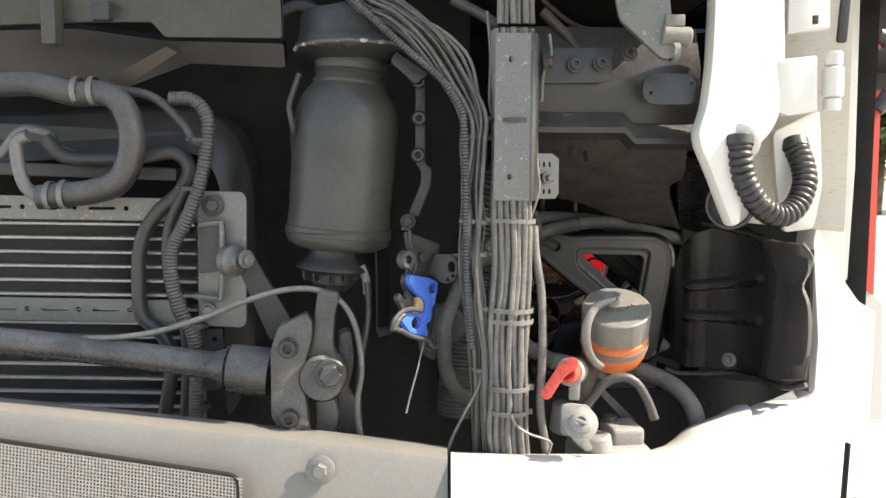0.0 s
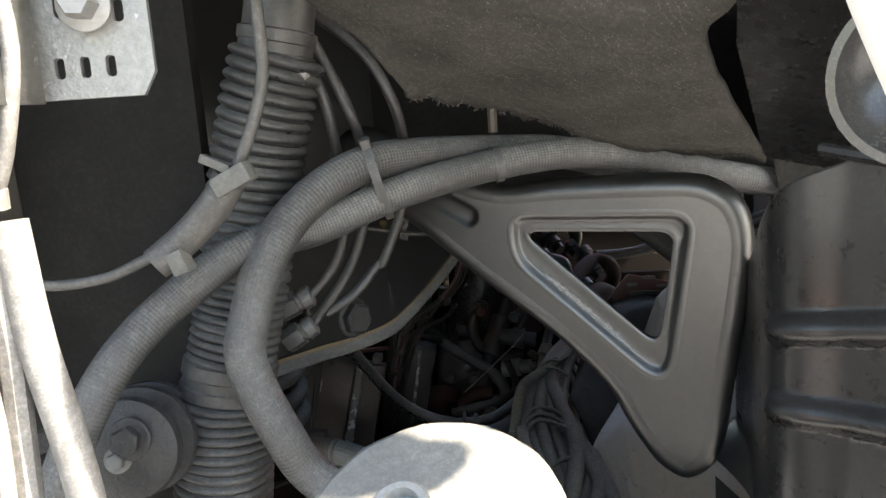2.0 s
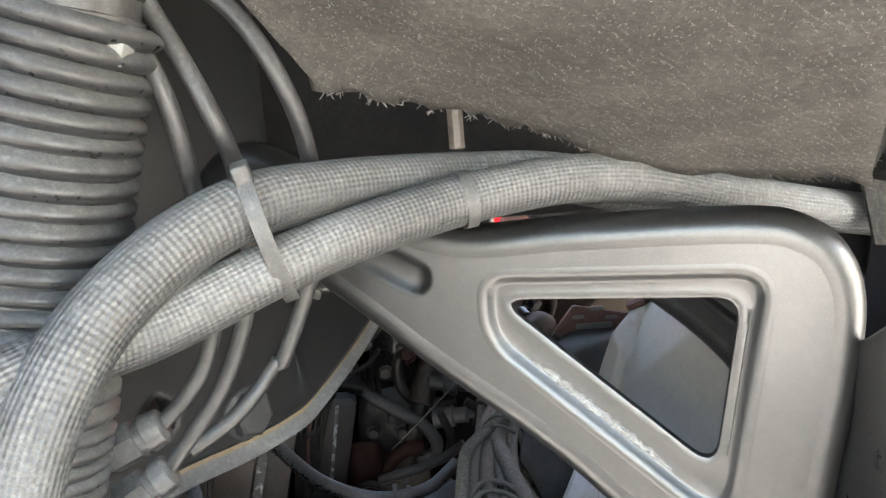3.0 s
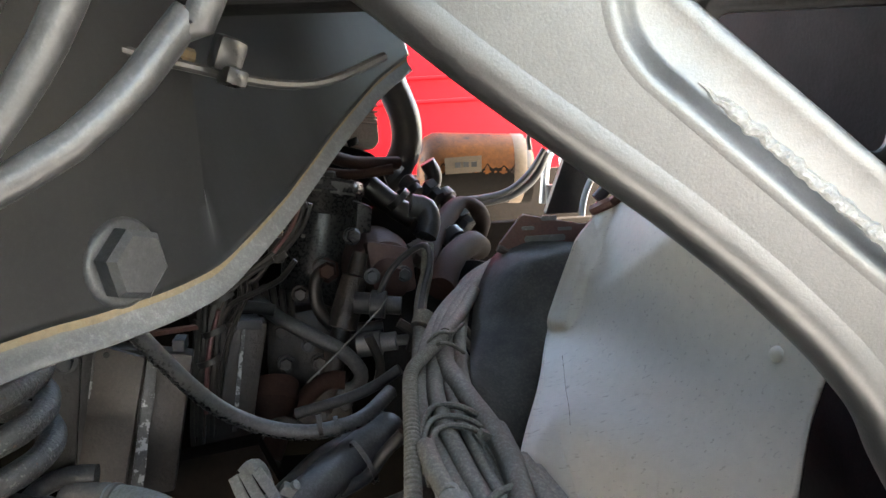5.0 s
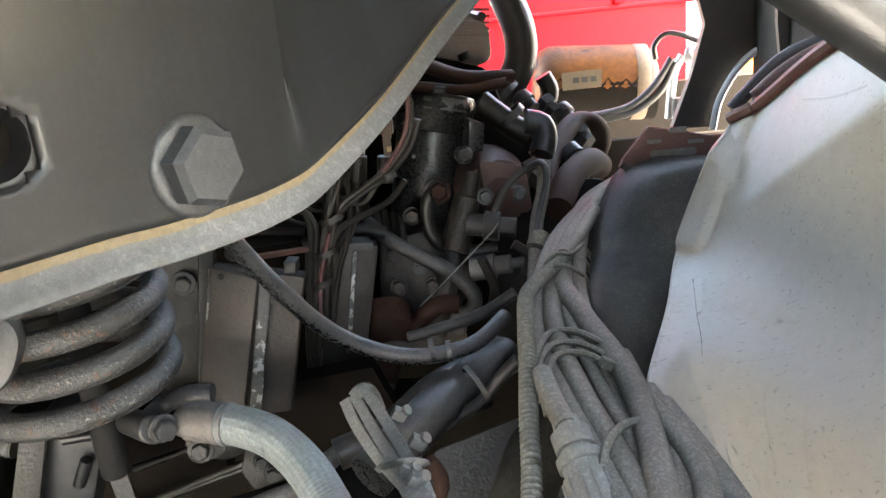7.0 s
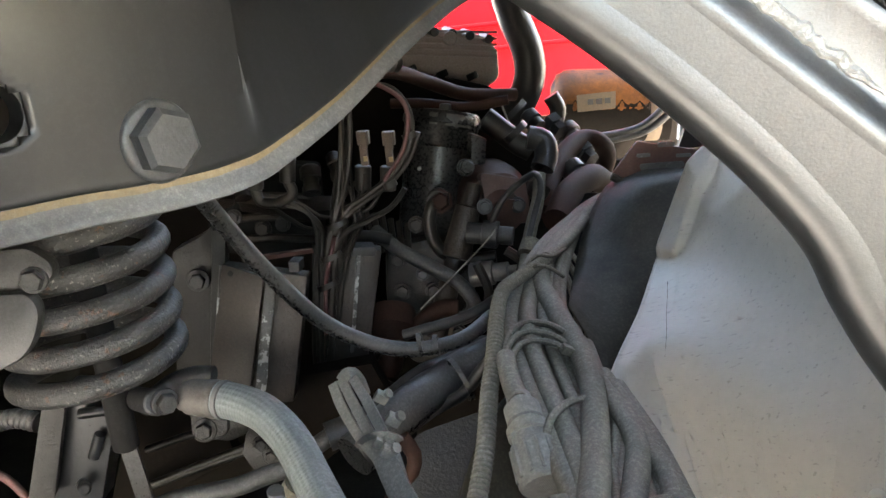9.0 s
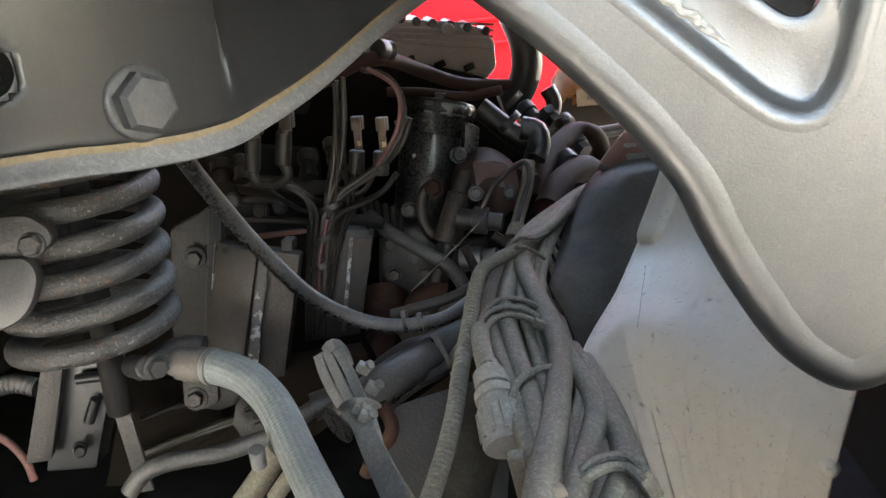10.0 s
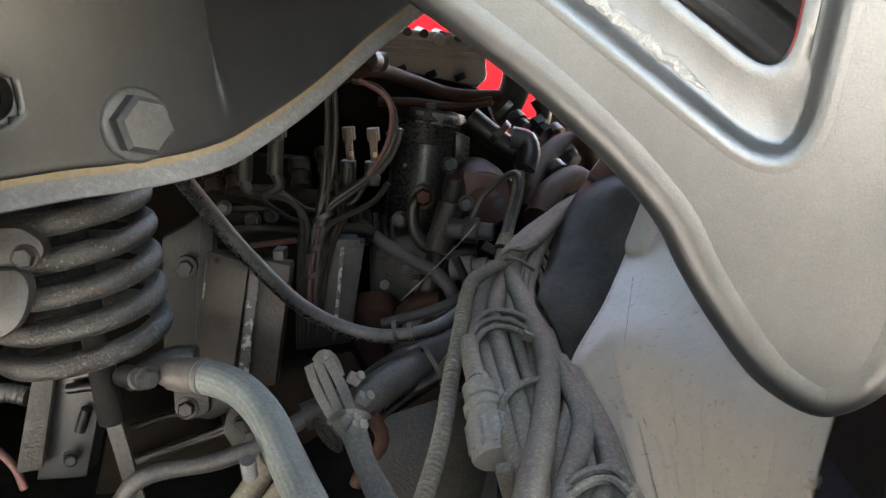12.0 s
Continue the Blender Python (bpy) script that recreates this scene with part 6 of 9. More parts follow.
def washer_tank():
    t = thing("washer_tank", "grey translucent washer tank top with pump", "tank")
    part("tank", box((0.2026, 0.905, 0.9325), (0.085, 0.07, 0.07), (0, 0, 12), 0.012, 3), "grey_plastic", t)
    part("tank_top", box((0.2197, 0.91, 0.9733), (0.04, 0.045, 0.026), (0, 0, 8), 0.006, 3), "grey_plastic", t)
    part("pump", rod((0.2081, 0.92, 0.9928), (0.2072, 0.92, 0.9685), 0.009, 16), "dark_cable", t)
    part("tank_neck", rod((0.1591, 0.93, 1.005), (0.1543, 0.93, 0.9684), 0.018, 18), "grey_plastic", t)
    part("stay", plate3([(0.1892, 0.93, 1.024), (0.196, 0.93, 1.028), (0.2413, 0.93, 0.9827), (0.2325, 0.93, 0.9778)], (0, -1, 0), 0.004), "dark_cable", t)


washer_tank()
hose("washer_pipe", [(0.1626, 0.86, 1.015), (0.1779, 0.86, 1.036), (0.1909, 0.86, 1.05), (0.2075, 0.86, 1.055), (0.2221, 0.86, 1.049), (0.2349, 0.86, 1.03), (0.2441, 0.86, 1.007)], 0.0052, "tube", "thin dark washer pipe bent over the tank", "hose")


# ---- behind the opening: bracket, hoses, tubes ----
def closed_curve(points, step=0.002):
    """A smooth flat loop through the points."""
    p = [Vector((*q, 0)) for q in points]
    k, out = len(p), []
    for i in range(k):
        a, b, c, d = p[i - 1], p[i], p[(i + 1) % k], p[(i + 2) % k]
        count = max(2, int((c - b).length / step))
        for j in range(count):
            w = j / count
            q = 0.5 * (2 * b + (c - a) * w + (2 * a - 5 * b + 4 * c - d) * w * w + (3 * b - a - 3 * c + d) * w ** 3)
            out.append(Vector((q.x, q.y)))
    return out


def grown(loop, d):
    """The flat loop moved outwards by d."""
    k = len(loop)
    area = sum(loop[i - 1][0] * loop[i][1] - loop[i][0] * loop[i - 1][1] for i in range(k))
    d = d if area > 0 else -d
    out = []
    for i in range(k):
        w = (Vector(loop[(i + 1) % k]) - Vector(loop[i - 1])).normalized()
        out.append(Vector(loop[i]) + Vector((w.y, -w.x)) * d)
    return out


def by_angle(loop, centre, count=240):
    """The loop met by even rays from the centre."""
    c, out, k = Vector(centre), [], len(loop)
    for i in range(count):
        r = Vector((math.cos(i * math.tau / count), math.sin(i * math.tau / count)))
        for j in range(k):
            p, e = Vector(loop[j - 1]), Vector(loop[j]) - Vector(loop[j - 1])
            det = r.y * e.x - r.x * e.y
            if abs(det) < 1e-12:
                continue
            w = p - c
            far, part_ = (w.y * e.x - w.x * e.y) / det, (w.y * r.x - w.x * r.y) / det
            if far > 0 and -1e-6 <= part_ <= 1 + 1e-6:
                out.append(c + r * far)
                break
        else:
            out.append(out[-1])
    return out


def triangle_bracket(name, at, n, label, mat="satin_black", fresh=True):
    """Pressed triangular bracket: a rolled rim, a sunk seat round its window, and a pressed channel."""
    t = thing(name, label, "bracket")
    u, v, nn = axes(-Vector(n).normalized())
    at = Vector(at)
    place = lambda p, z: at + u * p[0] + v * p[1] + nn * z
    rim = closed_curve([(-0.109, 0.074), (-0.065, 0.051), (-0.022, 0.0345), (0.027, 0.0355), (0.094, 0.0362), (0.116, 0.0312), (0.1295, 0.019), (0.1355, -0.003), (0.1325, -0.04), (0.1275, -0.072), (0.1225, -0.108), (0.1185, -0.133), (0.111, -0.153), (0.095, -0.164), (0.078, -0.156), (0.0655, -0.1395), (0.056, -0.123), (0.05, -0.110), (0.0415, -0.0985), (0.033, -0.089), (0.018, -0.0745), (0.002, -0.061), (-0.013, -0.0495), (-0.044, -0.0262), (-0.075, -0.0008), (-0.1146, 0.0294), (-0.145, 0.052), (-0.132, 0.072)])
    seat = round_outline([(-0.011, 0.0135), (0.1025, 0.0135), (0.0853, -0.101), (-0.011, -0.0165)], [0.012, 0.015, 0.026, 0.014], 10)
    hole = round_outline([(-0.0055, 0.002), (0.0915, 0.002), (0.0805, -0.073)], [0.013, 0.011, 0.014], 10)
    mid = (0.058, -0.022)
    loops = []
    for loop, z in ((grown(seat, 0.0028), 0.0), (grown(seat, 0.0012), 0.0003), (grown(seat, -0.0004), 0.0), (grown(seat, -0.0022), -0.0013), (grown(seat, -0.0038), -0.0030), (grown(seat, -0.0052), -0.0036), (grown(hole, 0.0034), -0.0030), (grown(hole, 0.0012), -0.0028), (hole, -0.0034), (grown(hole, -0.0004), -0.0062)):
        row = []
        for p in by_angle(loop, mid):
            q = place(p, z)
            row.append(q + nn * ((0.00016 * noise.noise(q * 160) + 0.0001 * noise.noise(q * 420)) if z < -0.0005 else 0.0))
        loops.append(row)
    bm = bmesh.new()
    add_grid(bm, loops, True)
    part("window_seat", bm, mat, t)
    a, b, wide = Vector((-0.112, 0.0530)), Vector((-0.0405, 0.0132)), 0.0082
    along = (b - a).normalized()
    side = Vector((-along.y, along.x))
    capsule = lambda w: [a + (along * -math.cos(k * math.pi / 12 - math.pi / 2) + side * math.sin(k * math.pi / 12 - math.pi / 2)) * w for k in range(13)] + [b + (along * math.cos(k * math.pi / 12 - math.pi / 2) - side * math.sin(k * math.pi / 12 - math.pi / 2)) * w for k in range(13)]
    bm = bmesh.new()
    made = add_grid(bm, [[place(p, z) for p in capsule(w)] for w, z in ((wide + 0.0012, 0.0), (wide, 0.0001), (wide - 0.0016, -0.0009), (wide - 0.0034, -0.0021), (wide - 0.0052, -0.0026), (0.0006, -0.0027))], True)
    bm.faces.new(made[-1])
    part("pressed_channel", bm, mat, t)
    part("plate", sheet(at, -Vector(n), grown(rim, -0.0118), [grown(seat, 0.0026), capsule(wide + 0.0010)], 0.002), mat, t)
    bm = bmesh.new()
    add_grid(bm, [[place(p, z) for p in grown(rim, d)] for d, z in ((-0.0124, 0.0), (-0.0095, 0.0005), (-0.0068, 0.0004), (-0.0045, -0.0006), (-0.0026, -0.0022), (-0.0010, -0.0046), (0.0, -0.0078), (0.0, -0.0125), (-0.0016, -0.0125), (-0.0030, -0.0060))], True)
    part("rolled_rim", bm, mat, t)
    if fresh:
        bm = bmesh.new()
        p0, p1 = Vector((0.008, -0.0255)), Vector((0.063, -0.0735))
        run = (p1 - p0).normalized()
        off = Vector((-run.y, run.x))
        rows_ = []
        for i in range(150):
            w = i / 149
            e = min(1, 8 * w, 8 * (1 - w))
            c = p0.lerp(p1, w) + off * (0.0012 * noise.noise(Vector((w * 22, 4, 0))))
            half = (0.0014 + 0.0013 * abs(noise.noise(Vector((w * 16, 0, 2))))) * e + 0.0001
            rows_.append([place(c + off * (half * k), -0.0029 + 0.0012 * e * (1 - k * k) * (0.5 + 0.8 * noise.noise(Vector((w * 60, k * 1.4, 0)))) - 0.0008 * (abs(k) > 0.9)) for k in (-1, -0.6, -0.2, 0.2, 0.6, 1)])
        add_grid(bm, rows_)
        part("rough_scar", bm, "scar", t, "rough pale weld scar")
    return t


TRI_N = (0.26, 0.964, 0.063)
TRI_AT = Vector((0.2189, 1.1767, 1.1599))
triangle_bracket("triangular_bracket", TRI_AT, TRI_N, "satin black pressed steel triangular bracket with a window")
# same kind of bracket in shade, so a darker paint stands for it
triangle_bracket("triangular_bracket", TRI_AT + Vector((0.1075, 0.2005, -0.001)), TRI_N, "second black triangular bracket further back, shade put into its paint", "black_paint", False)

across_hose = hose("braided_hose", [(0.4098, 1.23, 1.175), (0.3485, 1.2, 1.189), (0.3097, 1.185, 1.199), (0.274, 1.175, 1.209), (0.2418, 1.165, 1.212), (0.2041, 1.15, 1.209), (0.1674, 1.125, 1.203), (0.1408, 1.105, 1.196), (0.1098, 1.085, 1.185), (0.0800, 1.052, 1.180), (0.0486, 1.03, 1.1579), (0.0319, 1.01, 1.1388), (0.0205, 0.995, 1.1166), (0.0096, 0.985, 1.0879), (0.0094, 0.9850, 1.0718), (0.0116, 0.9900, 1.0340), (0.0242, 1.0000, 1.0031), (0.0463, 1.0200, 0.9823)], 0.0096, "braid", "dusty black braided hose running across the bracket", "hose", braid=0.0040)
looped = hose("braided_hose", [(0.2993, 1.2, 1.196), (0.2431, 1.19, 1.211), (0.2048, 1.175, 1.215), (0.1798, 1.155, 1.217), (0.1557, 1.13, 1.218), (0.1363, 1.105, 1.217), (0.1175, 1.085, 1.208), (0.1014, 1.065, 1.192), (0.0916, 1.05, 1.172), (0.0843, 1.042, 1.147), (0.0815, 1.038, 1.124)] + [(0.0957, 1.04, 1.085), (0.1097, 1.045, 1.058)] + [(0.1552, 1.04, 1.031), (0.1886, 1.038, 1.024), (0.2329, 1.036, 1.014)] + [(0.2455, 0.975, 1.035), (0.2703, 0.955, 1.032), (0.2934, 0.935, 1.02), (0.3086, 0.925, 0.9991), (0.3144, 0.92, 0.9713)], 0.0105, "braid", "dusty black braided hose bent in a wide loop", "hose", braid=0.0044)
# pale skin added over the hose; its colour stands for sunlight on it
part("pale_sleeve", hose_mesh([(0.1552, 1.04, 1.031), (0.1886, 1.038, 1.024), (0.2329, 1.036, 1.014)], 0.0112, 24), "cap_grey", looped, "pale skin that paints the sunlit stretch of the hose")
tagged(part("cable_tie", tie_mesh((0.1415, 1.104, 1.206), (1, 0.2, 0.25), 0.011, 0.0215, 0.005, up=(0, -0.3, 1), turn=90), "rubber"), "dusty black cable tie that holds two hoses together", "cable tie")
part("hose_band", tie_mesh((0.2041, 1.15, 1.209), (1, 0.3, 0.12), 0.0098, 0.0098, 0.0045, head=False), "rubber", across_hose)

duct = hose("corrugated_duct", [(0.0925, 1.1, 1.280), (0.0800, 1.1, 1.244), (0.0680, 1.1, 1.200), (0.0590, 1.097, 1.155)], 0.0268, "corrugated", "dusty grey corrugated plastic air duct in two sections", "duct", ribbed=0.0068, depth=0.17)
part("fine_section", ribbed_mesh([(0.0590, 1.097, 1.155), (0.0545, 1.094, 1.135), (0.0480, 1.09, 1.108)], 0.0262, 0.0050, 0.13), "corrugated", duct)
part("cuff", lathe((0.0485, 1.09, 1.110), (0.0440, 1.088, 1.088), [(0, 0.0255), (0.001, 0.0272), (0.008, 0.0275), (0.009, 0.0262), (0.014, 0.0262), (0.015, 0.0275), (0.021, 0.0275), (0.0225, 0.026)], 32), "corrugated", duct, "smooth joining cuff")
part("lower_section", ribbed_mesh([(0.0440, 1.088, 1.089), (0.0380, 1.086, 1.045), (0.0320, 1.085, 1.0), (0.026, 1.085, 0.9439)], 0.0292, 0.0056, 0.14), "corrugated", duct)
part("duct_collar", lathe((0.1000, 1.1, 1.322), (0.0890, 1.1, 1.272), [(0, 0.0185), (0.030, 0.0195), (0.031, 0.0215), (0.037, 0.0215), (0.0375, 0.0205), (0.043, 0.0205), (0.0435, 0.0218), (0.050, 0.0222)], 32), "corrugated", duct, "smooth grey collar with a clamp")
part("collar_clip", box((0.1085, 1.09, 1.265), (0.005, 0.008, 0.007), (0, 20, 0), 0.001), "grey_plastic", duct)
tube_label = "thin dusty black pneumatic tube"
hose("pneumatic_tube", [(0.0828, 1.105, 1.315), (0.0911, 1.105, 1.301), (0.1038, 1.105, 1.278), (0.1142, 1.105, 1.253), (0.1155, 1.115, 1.223), (0.1122, 1.13, 1.194), (0.1079, 1.135, 1.169), (0.0996, 1.135, 1.151), (0.0843, 1.13, 1.135)], 0.0031, "tube", tube_label, "air line", group="pneumatic tubes")
hose("pneumatic_tube", [(0.0917, 1.108, 1.314), (0.1012, 1.108, 1.301), (0.1175, 1.108, 1.269), (0.1282, 1.108, 1.243), (0.129, 1.12, 1.226), (0.1254, 1.135, 1.197), (0.12, 1.14, 1.175), (0.1069, 1.14, 1.146), (0.0824, 1.135, 1.115)], 0.0031, "tube", tube_label, "air line", group="pneumatic tubes")
hose("pneumatic_tube", [(0.0944, 1.118, 1.316), (0.1089, 1.118, 1.301), (0.1343, 1.118, 1.279), (0.148, 1.118, 1.255), (0.1516, 1.13, 1.231), (0.1472, 1.15, 1.201), (0.1404, 1.155, 1.179), (0.1265, 1.155, 1.149)] + [(0.1244, 1.155, 1.15), (0.1168, 1.15, 1.14), (0.1061, 1.145, 1.13), (0.0915, 1.14, 1.122)], 0.0031, "tube", tube_label, "air line", group="pneumatic tubes")
for a, b in (((0.0873, 1.13, 1.137), (0.0663, 1.125, 1.128)), ((0.0854, 1.135, 1.117), (0.0664, 1.13, 1.106))):
    f = thing("push_fitting", "dusty black push-in air fitting with a hexagon", "fitting", "air fittings")
    a, b = Vector(a), Vector(b)
    h = (b - a).length
    part("collar", lathe(a, b, [(0, 0.005), (0.001, 0.0068), (h * 0.3, 0.0075), (h * 0.33, 0.006), (h * 0.5, 0.006)], 18), "corrugated", f)
    part("hexagon", lathe(a.lerp(b, 0.45), b, [(0, 0.008), (h * 0.5, 0.008), (h * 0.55, 0.007)], 6), "corrugated", f)


def inline_connector():
    c = thing("inline_connector", "grey plastic in-line connector with clips on a thin tube", "connector")
    part("upper_tube", hose_mesh([(0.1197, 1.005, 1.293), (0.1198, 1.005, 1.285), (0.1197, 1.005, 1.269), (0.1177, 1.005, 1.257), (0.1126, 1.005, 1.243), (0.1049, 1.005, 1.228), (0.0994, 1.005, 1.22)], 0.0027, 10), "loom", c)
    part("sleeve", hose_mesh([(0.0995, 1.005, 1.221), (0.0944, 1.005, 1.213), (0.084, 1.005, 1.202), (0.0716, 1.005, 1.192), (0.0614, 1, 1.184)], 0.0075, 14), "loom", c)
    part("lower_tube", hose_mesh([(0.0608, 1, 1.188), (0.0374, 1, 1.179), (0.0101, 1, 1.176), (-0.0054, 1, 1.178)], 0.0025, 10), "loom", c)
    part("clip", box((0.1031, 1, 1.22), (0.018, 0.010, 0.009), (0, -25, 0), 0.0015), "clip_plastic", c)
    part("clip_tail", box((0.0955, 1, 1.227), (0.014, 0.004, 0.004), (0, 25, 0), 0.0008), "clip_plastic", c)
    part("clip", box((0.0739, 1, 1.185), (0.008, 0.009, 0.011), (0, -20, 0), 0.0015), "clip_plastic", c)


inline_connector()
horn = thing("horn", "dark moulded horn body with a mounting bolt", "horn")
part("body", lathe((0.0129, 1.030, 1.0803), (0.0062, 1.075, 1.0736), [(0, 0.022), (0.002, 0.0265), (0.007, 0.0275), (0.009, 0.026), (0.010, 0.016), (0.016, 0.016)], 36), "cast", horn)
for k in (0.020, 0.034):
    q, d = Vector((0.0129, 1.030, 1.0803)), Vector((-0.0067, 0.045, -0.0067)).normalized()
    part("fin", lathe(q + d * (k - 0.008), q + d * (k + 0.006), [(0, 0.016), (0.006, 0.016), (0.007, 0.0295), (0.011, 0.0300), (0.013, 0.0285), (0.014, 0.016)], 36), "cast", horn)
part("stem", hose_mesh([(0.0100, 1.04, 1.068), (-0.0011, 1.04, 1.058), (-0.013, 1.04, 1.038)], 0.012, 12), "cast", horn)
bolt((0.0170, 1.029, 1.0880), (0.14, -0.97, 0.14), 0.0075, horn, "cast", h=0.008)
bolt((0.0090, 1.0285, 1.0765), (0.14, -0.97, 0.14), 0.0048, horn, "steel")

# side wall left of the duct, with its seam
wall = tagged(part("inner_wall", plate3([(-0.3221, 1.26, 1.465), (0.0742, 1.26, 1.404), (0.059, 1.26, 1.296), (0.0302, 1.26, 1.245), (-0.165, 1.26, 1.146), (-0.4197, 1.26, 1.162)], (0.1, -1, -0.1), 0.004), "bellows"), "dusty grey inner wall panel under the cab", "panel", kind="structure")
part("bush", lathe((-0.1944, 1.25, 1.17), (-0.1485, 1.2, 1.176), [(0, 0.012), (0.02, 0.012), (0.022, 0.009), (0.04, 0.009), (0.042, 0.006)], 18), "dark_cable", wall)
part("bush_rod", hose_mesh([(-0.1485, 1.2, 1.176), (-0.1066, 1.2, 1.178), (-0.0572, 1.2, 1.176), (-0.0264, 1.2, 1.176)], 0.0036, 8), "dark_cable", wall)
part("stiffener", hose_mesh([(-0.0803, 1.245, 1.317), (-0.069, 1.245, 1.3), (-0.0343, 1.245, 1.284), (-0.0068, 1.245, 1.286)], 0.004, 8), "bellows", wall)
hose("wall_seam", [(-0.1027, 1.255, 1.343), (-0.0628, 1.255, 1.323), (-0.0331, 1.255, 1.306), (-0.0203, 1.255, 1.297)], 0.0022, "black_paint", "black seal strip along the wall panel", "seal")


# ---- oblique plate with the large bolt ----
def hinge_plate():
    p = thing("cab_hinge_plate", "dusty black steel plate with a flared edge and a large bolt", "plate")
    n = (0.85, -0.53, 0.0)
    nn = Vector(n).normalized()
    low = [(-0.0850, 1.066, 1.0600), (-0.0319, 1.1515, 1.0555), (0.0052, 1.2110, 1.0530), (0.0274, 1.2466, 1.0514), (0.0422, 1.2704, 1.0508), (0.0528, 1.2873, 1.0494), (0.0671, 1.3103, 1.0488), (0.0766, 1.3256, 1.0495), (0.0862, 1.3410, 1.0520), (0.0940, 1.3610, 1.0572), (0.1015, 1.3830, 1.0630), (0.1110, 1.4100, 1.0715), (0.1220, 1.4420, 1.0835), (0.1340, 1.4750, 1.0970), (0.1480, 1.5150, 1.1110), (0.1650, 1.5640, 1.1260), (0.1900, 1.6300, 1.1420)]
    path = spline(low, 0.004)
    px = Vector((0.0285, 1.2497, 1.0938))

    fold, along = Vector((0.0862, 1.3410, 1.052)), Vector((0.53, 0.85, 0)).normalized()

    def skin(profile):
        """The far part, past an upright fold, leans away."""
        return [[q + Vector((0, 0, up)) + nn * (out - 0.30 * max(up - 0.012, 0.0) * min(max(((q - fold).dot(along) + 0.004) / 0.008, 0.0), 1.0)) for q in path] for up, out in profile]

    bm = bmesh.new()
    add_grid(bm, skin([(0.0095, 0.0002), (0.0125, -0.0004), (0.016, -0.0006)] + [(0.019 + 0.003 * i, -0.0007) for i in range(16)] + [(0.08, -0.001), (0.16, -0.003), (0.32, -0.004)]))
    bmesh.ops.delete(bm, geom=[f for f in bm.faces if (f.calc_center_median() - px).length < 0.0112], context="FACES")
    ob = part("plate", bm, "hinge_black", p)
    m = ob.modifiers.new("thickness", "SOLIDIFY")
    m.thickness, m.offset = 0.003, -1
    bm = bmesh.new()
    add_grid(bm, skin([(-0.0022, 0.0020), (-0.0026, 0.0042), (-0.0018, 0.0054), (-0.0004, 0.0054), (0.0012, 0.0042), (0.0030, 0.0027), (0.0052, 0.0015), (0.0076, 0.0007), (0.0100, 0.0003)]))
    part("flared_lip", bm, "lip_steel", p, "dusty flared lower lip")
    start = max(i for i, q in enumerate(path) if q.y < 1.20)
    bm = bmesh.new()
    rows_ = []
    for up, out in ((0.0066, 0.0016), (0.0080, 0.0012), (0.0096, 0.0007)):
        rows_.append([q + Vector((0, 0, up + 0.0006 * noise.noise(q * 120))) + nn * out for q in path[start:]])
    add_grid(bm, rows_)
    part("worn_edge", bm, "ochre", p, "rusty ochre line along the lip")
    b = Vector((0.0622, 1.2980, 1.0750))
    head = lathe(b - nn * 0.006, b, [(0, 0.0172), (0.006, 0.0172), (0.0074, 0.0162), (0.0078, 0.0150)], 32)
    add_lathe(head, b - nn * 0.002, b, [(0, 0.0142), (0.0100, 0.0142), (0.0122, 0.0116), (0.0124, 0.0050)], 6)
    part("bolt", head, "bolt_grey", p, "large dusty hexagon bolt with a washer")
    part("hole_rim", add_lathe(bmesh.new(), px - nn * 0.014, px + nn * 0.002, [(0, 0.0096), (0.0130, 0.0096), (0.0148, 0.0102), (0.0152, 0.0116), (0.0146, 0.0136), (0.0130, 0.0140)], 32, False), "hinge_black", p)
    # black disc stands for the dark inside the hole
    part("hole", lathe(px - nn * 0.0145, px - nn * 0.009, [(0, 0.0104), (0.0055, 0.0102)], 28), "deep_black", p, "dark round hole")
    part("clip", box((0.1023, 1.33, 1.149), (0.012, 0.012, 0.014), (10, 20, 30), 0.003), "liner", p)
    part("clip", box((0.1043, 1.325, 1.14), (0.009, 0.012, 0.007), (0, 20, 30), 0.002), "liner", p)
    part("seam_tube", hose_mesh([(0.0367, 1.27, 1.168), (0.0471, 1.29, 1.159), (0.0654, 1.31, 1.152), (0.0872, 1.325, 1.145), (0.1165, 1.345, 1.137), (0.1394, 1.36, 1.137), (0.1654, 1.38, 1.147)], 0.0022, 8), "dark_cable", p)
    part("upper_band", hose_mesh([(0.0332, 1.28, 1.175), (0.0515, 1.31, 1.164), (0.0722, 1.33, 1.154), (0.0866, 1.34, 1.148)], 0.004, 8), "ochre", p, "ochre stained band")
    lp = [(-0.142, 1.36, 1.045), (-0.0122, 1.36, 1.043), (-0.0422, 1.36, 1.024), (-0.079, 1.36, 1.005), (-0.163, 1.36, 0.9727)]
    part("lower_gusset", plate3(lp, (0.7, -0.7, 0), 0.004, 0.004), "lip_steel", p)
    return p


hinge_plate()


# ---- engine bay ----
def E0(x, y, depth):
    """A place on the engine's face, laid out on a square net."""
    a, b, c = Vector((0.0909, 2, 0.788)), Vector((0.1721, 2, 0.7861)), Vector((0.0959, 2, 0.8707))
    eye = Vector((0.2394, 0.9594, 1.087))
    q = a + (b - a) * ((x - 784) / 100) + (c - a) * ((441 - y) / 100)
    return eye + (q - eye) * ((depth - eye.y) / (q.y - eye.y))


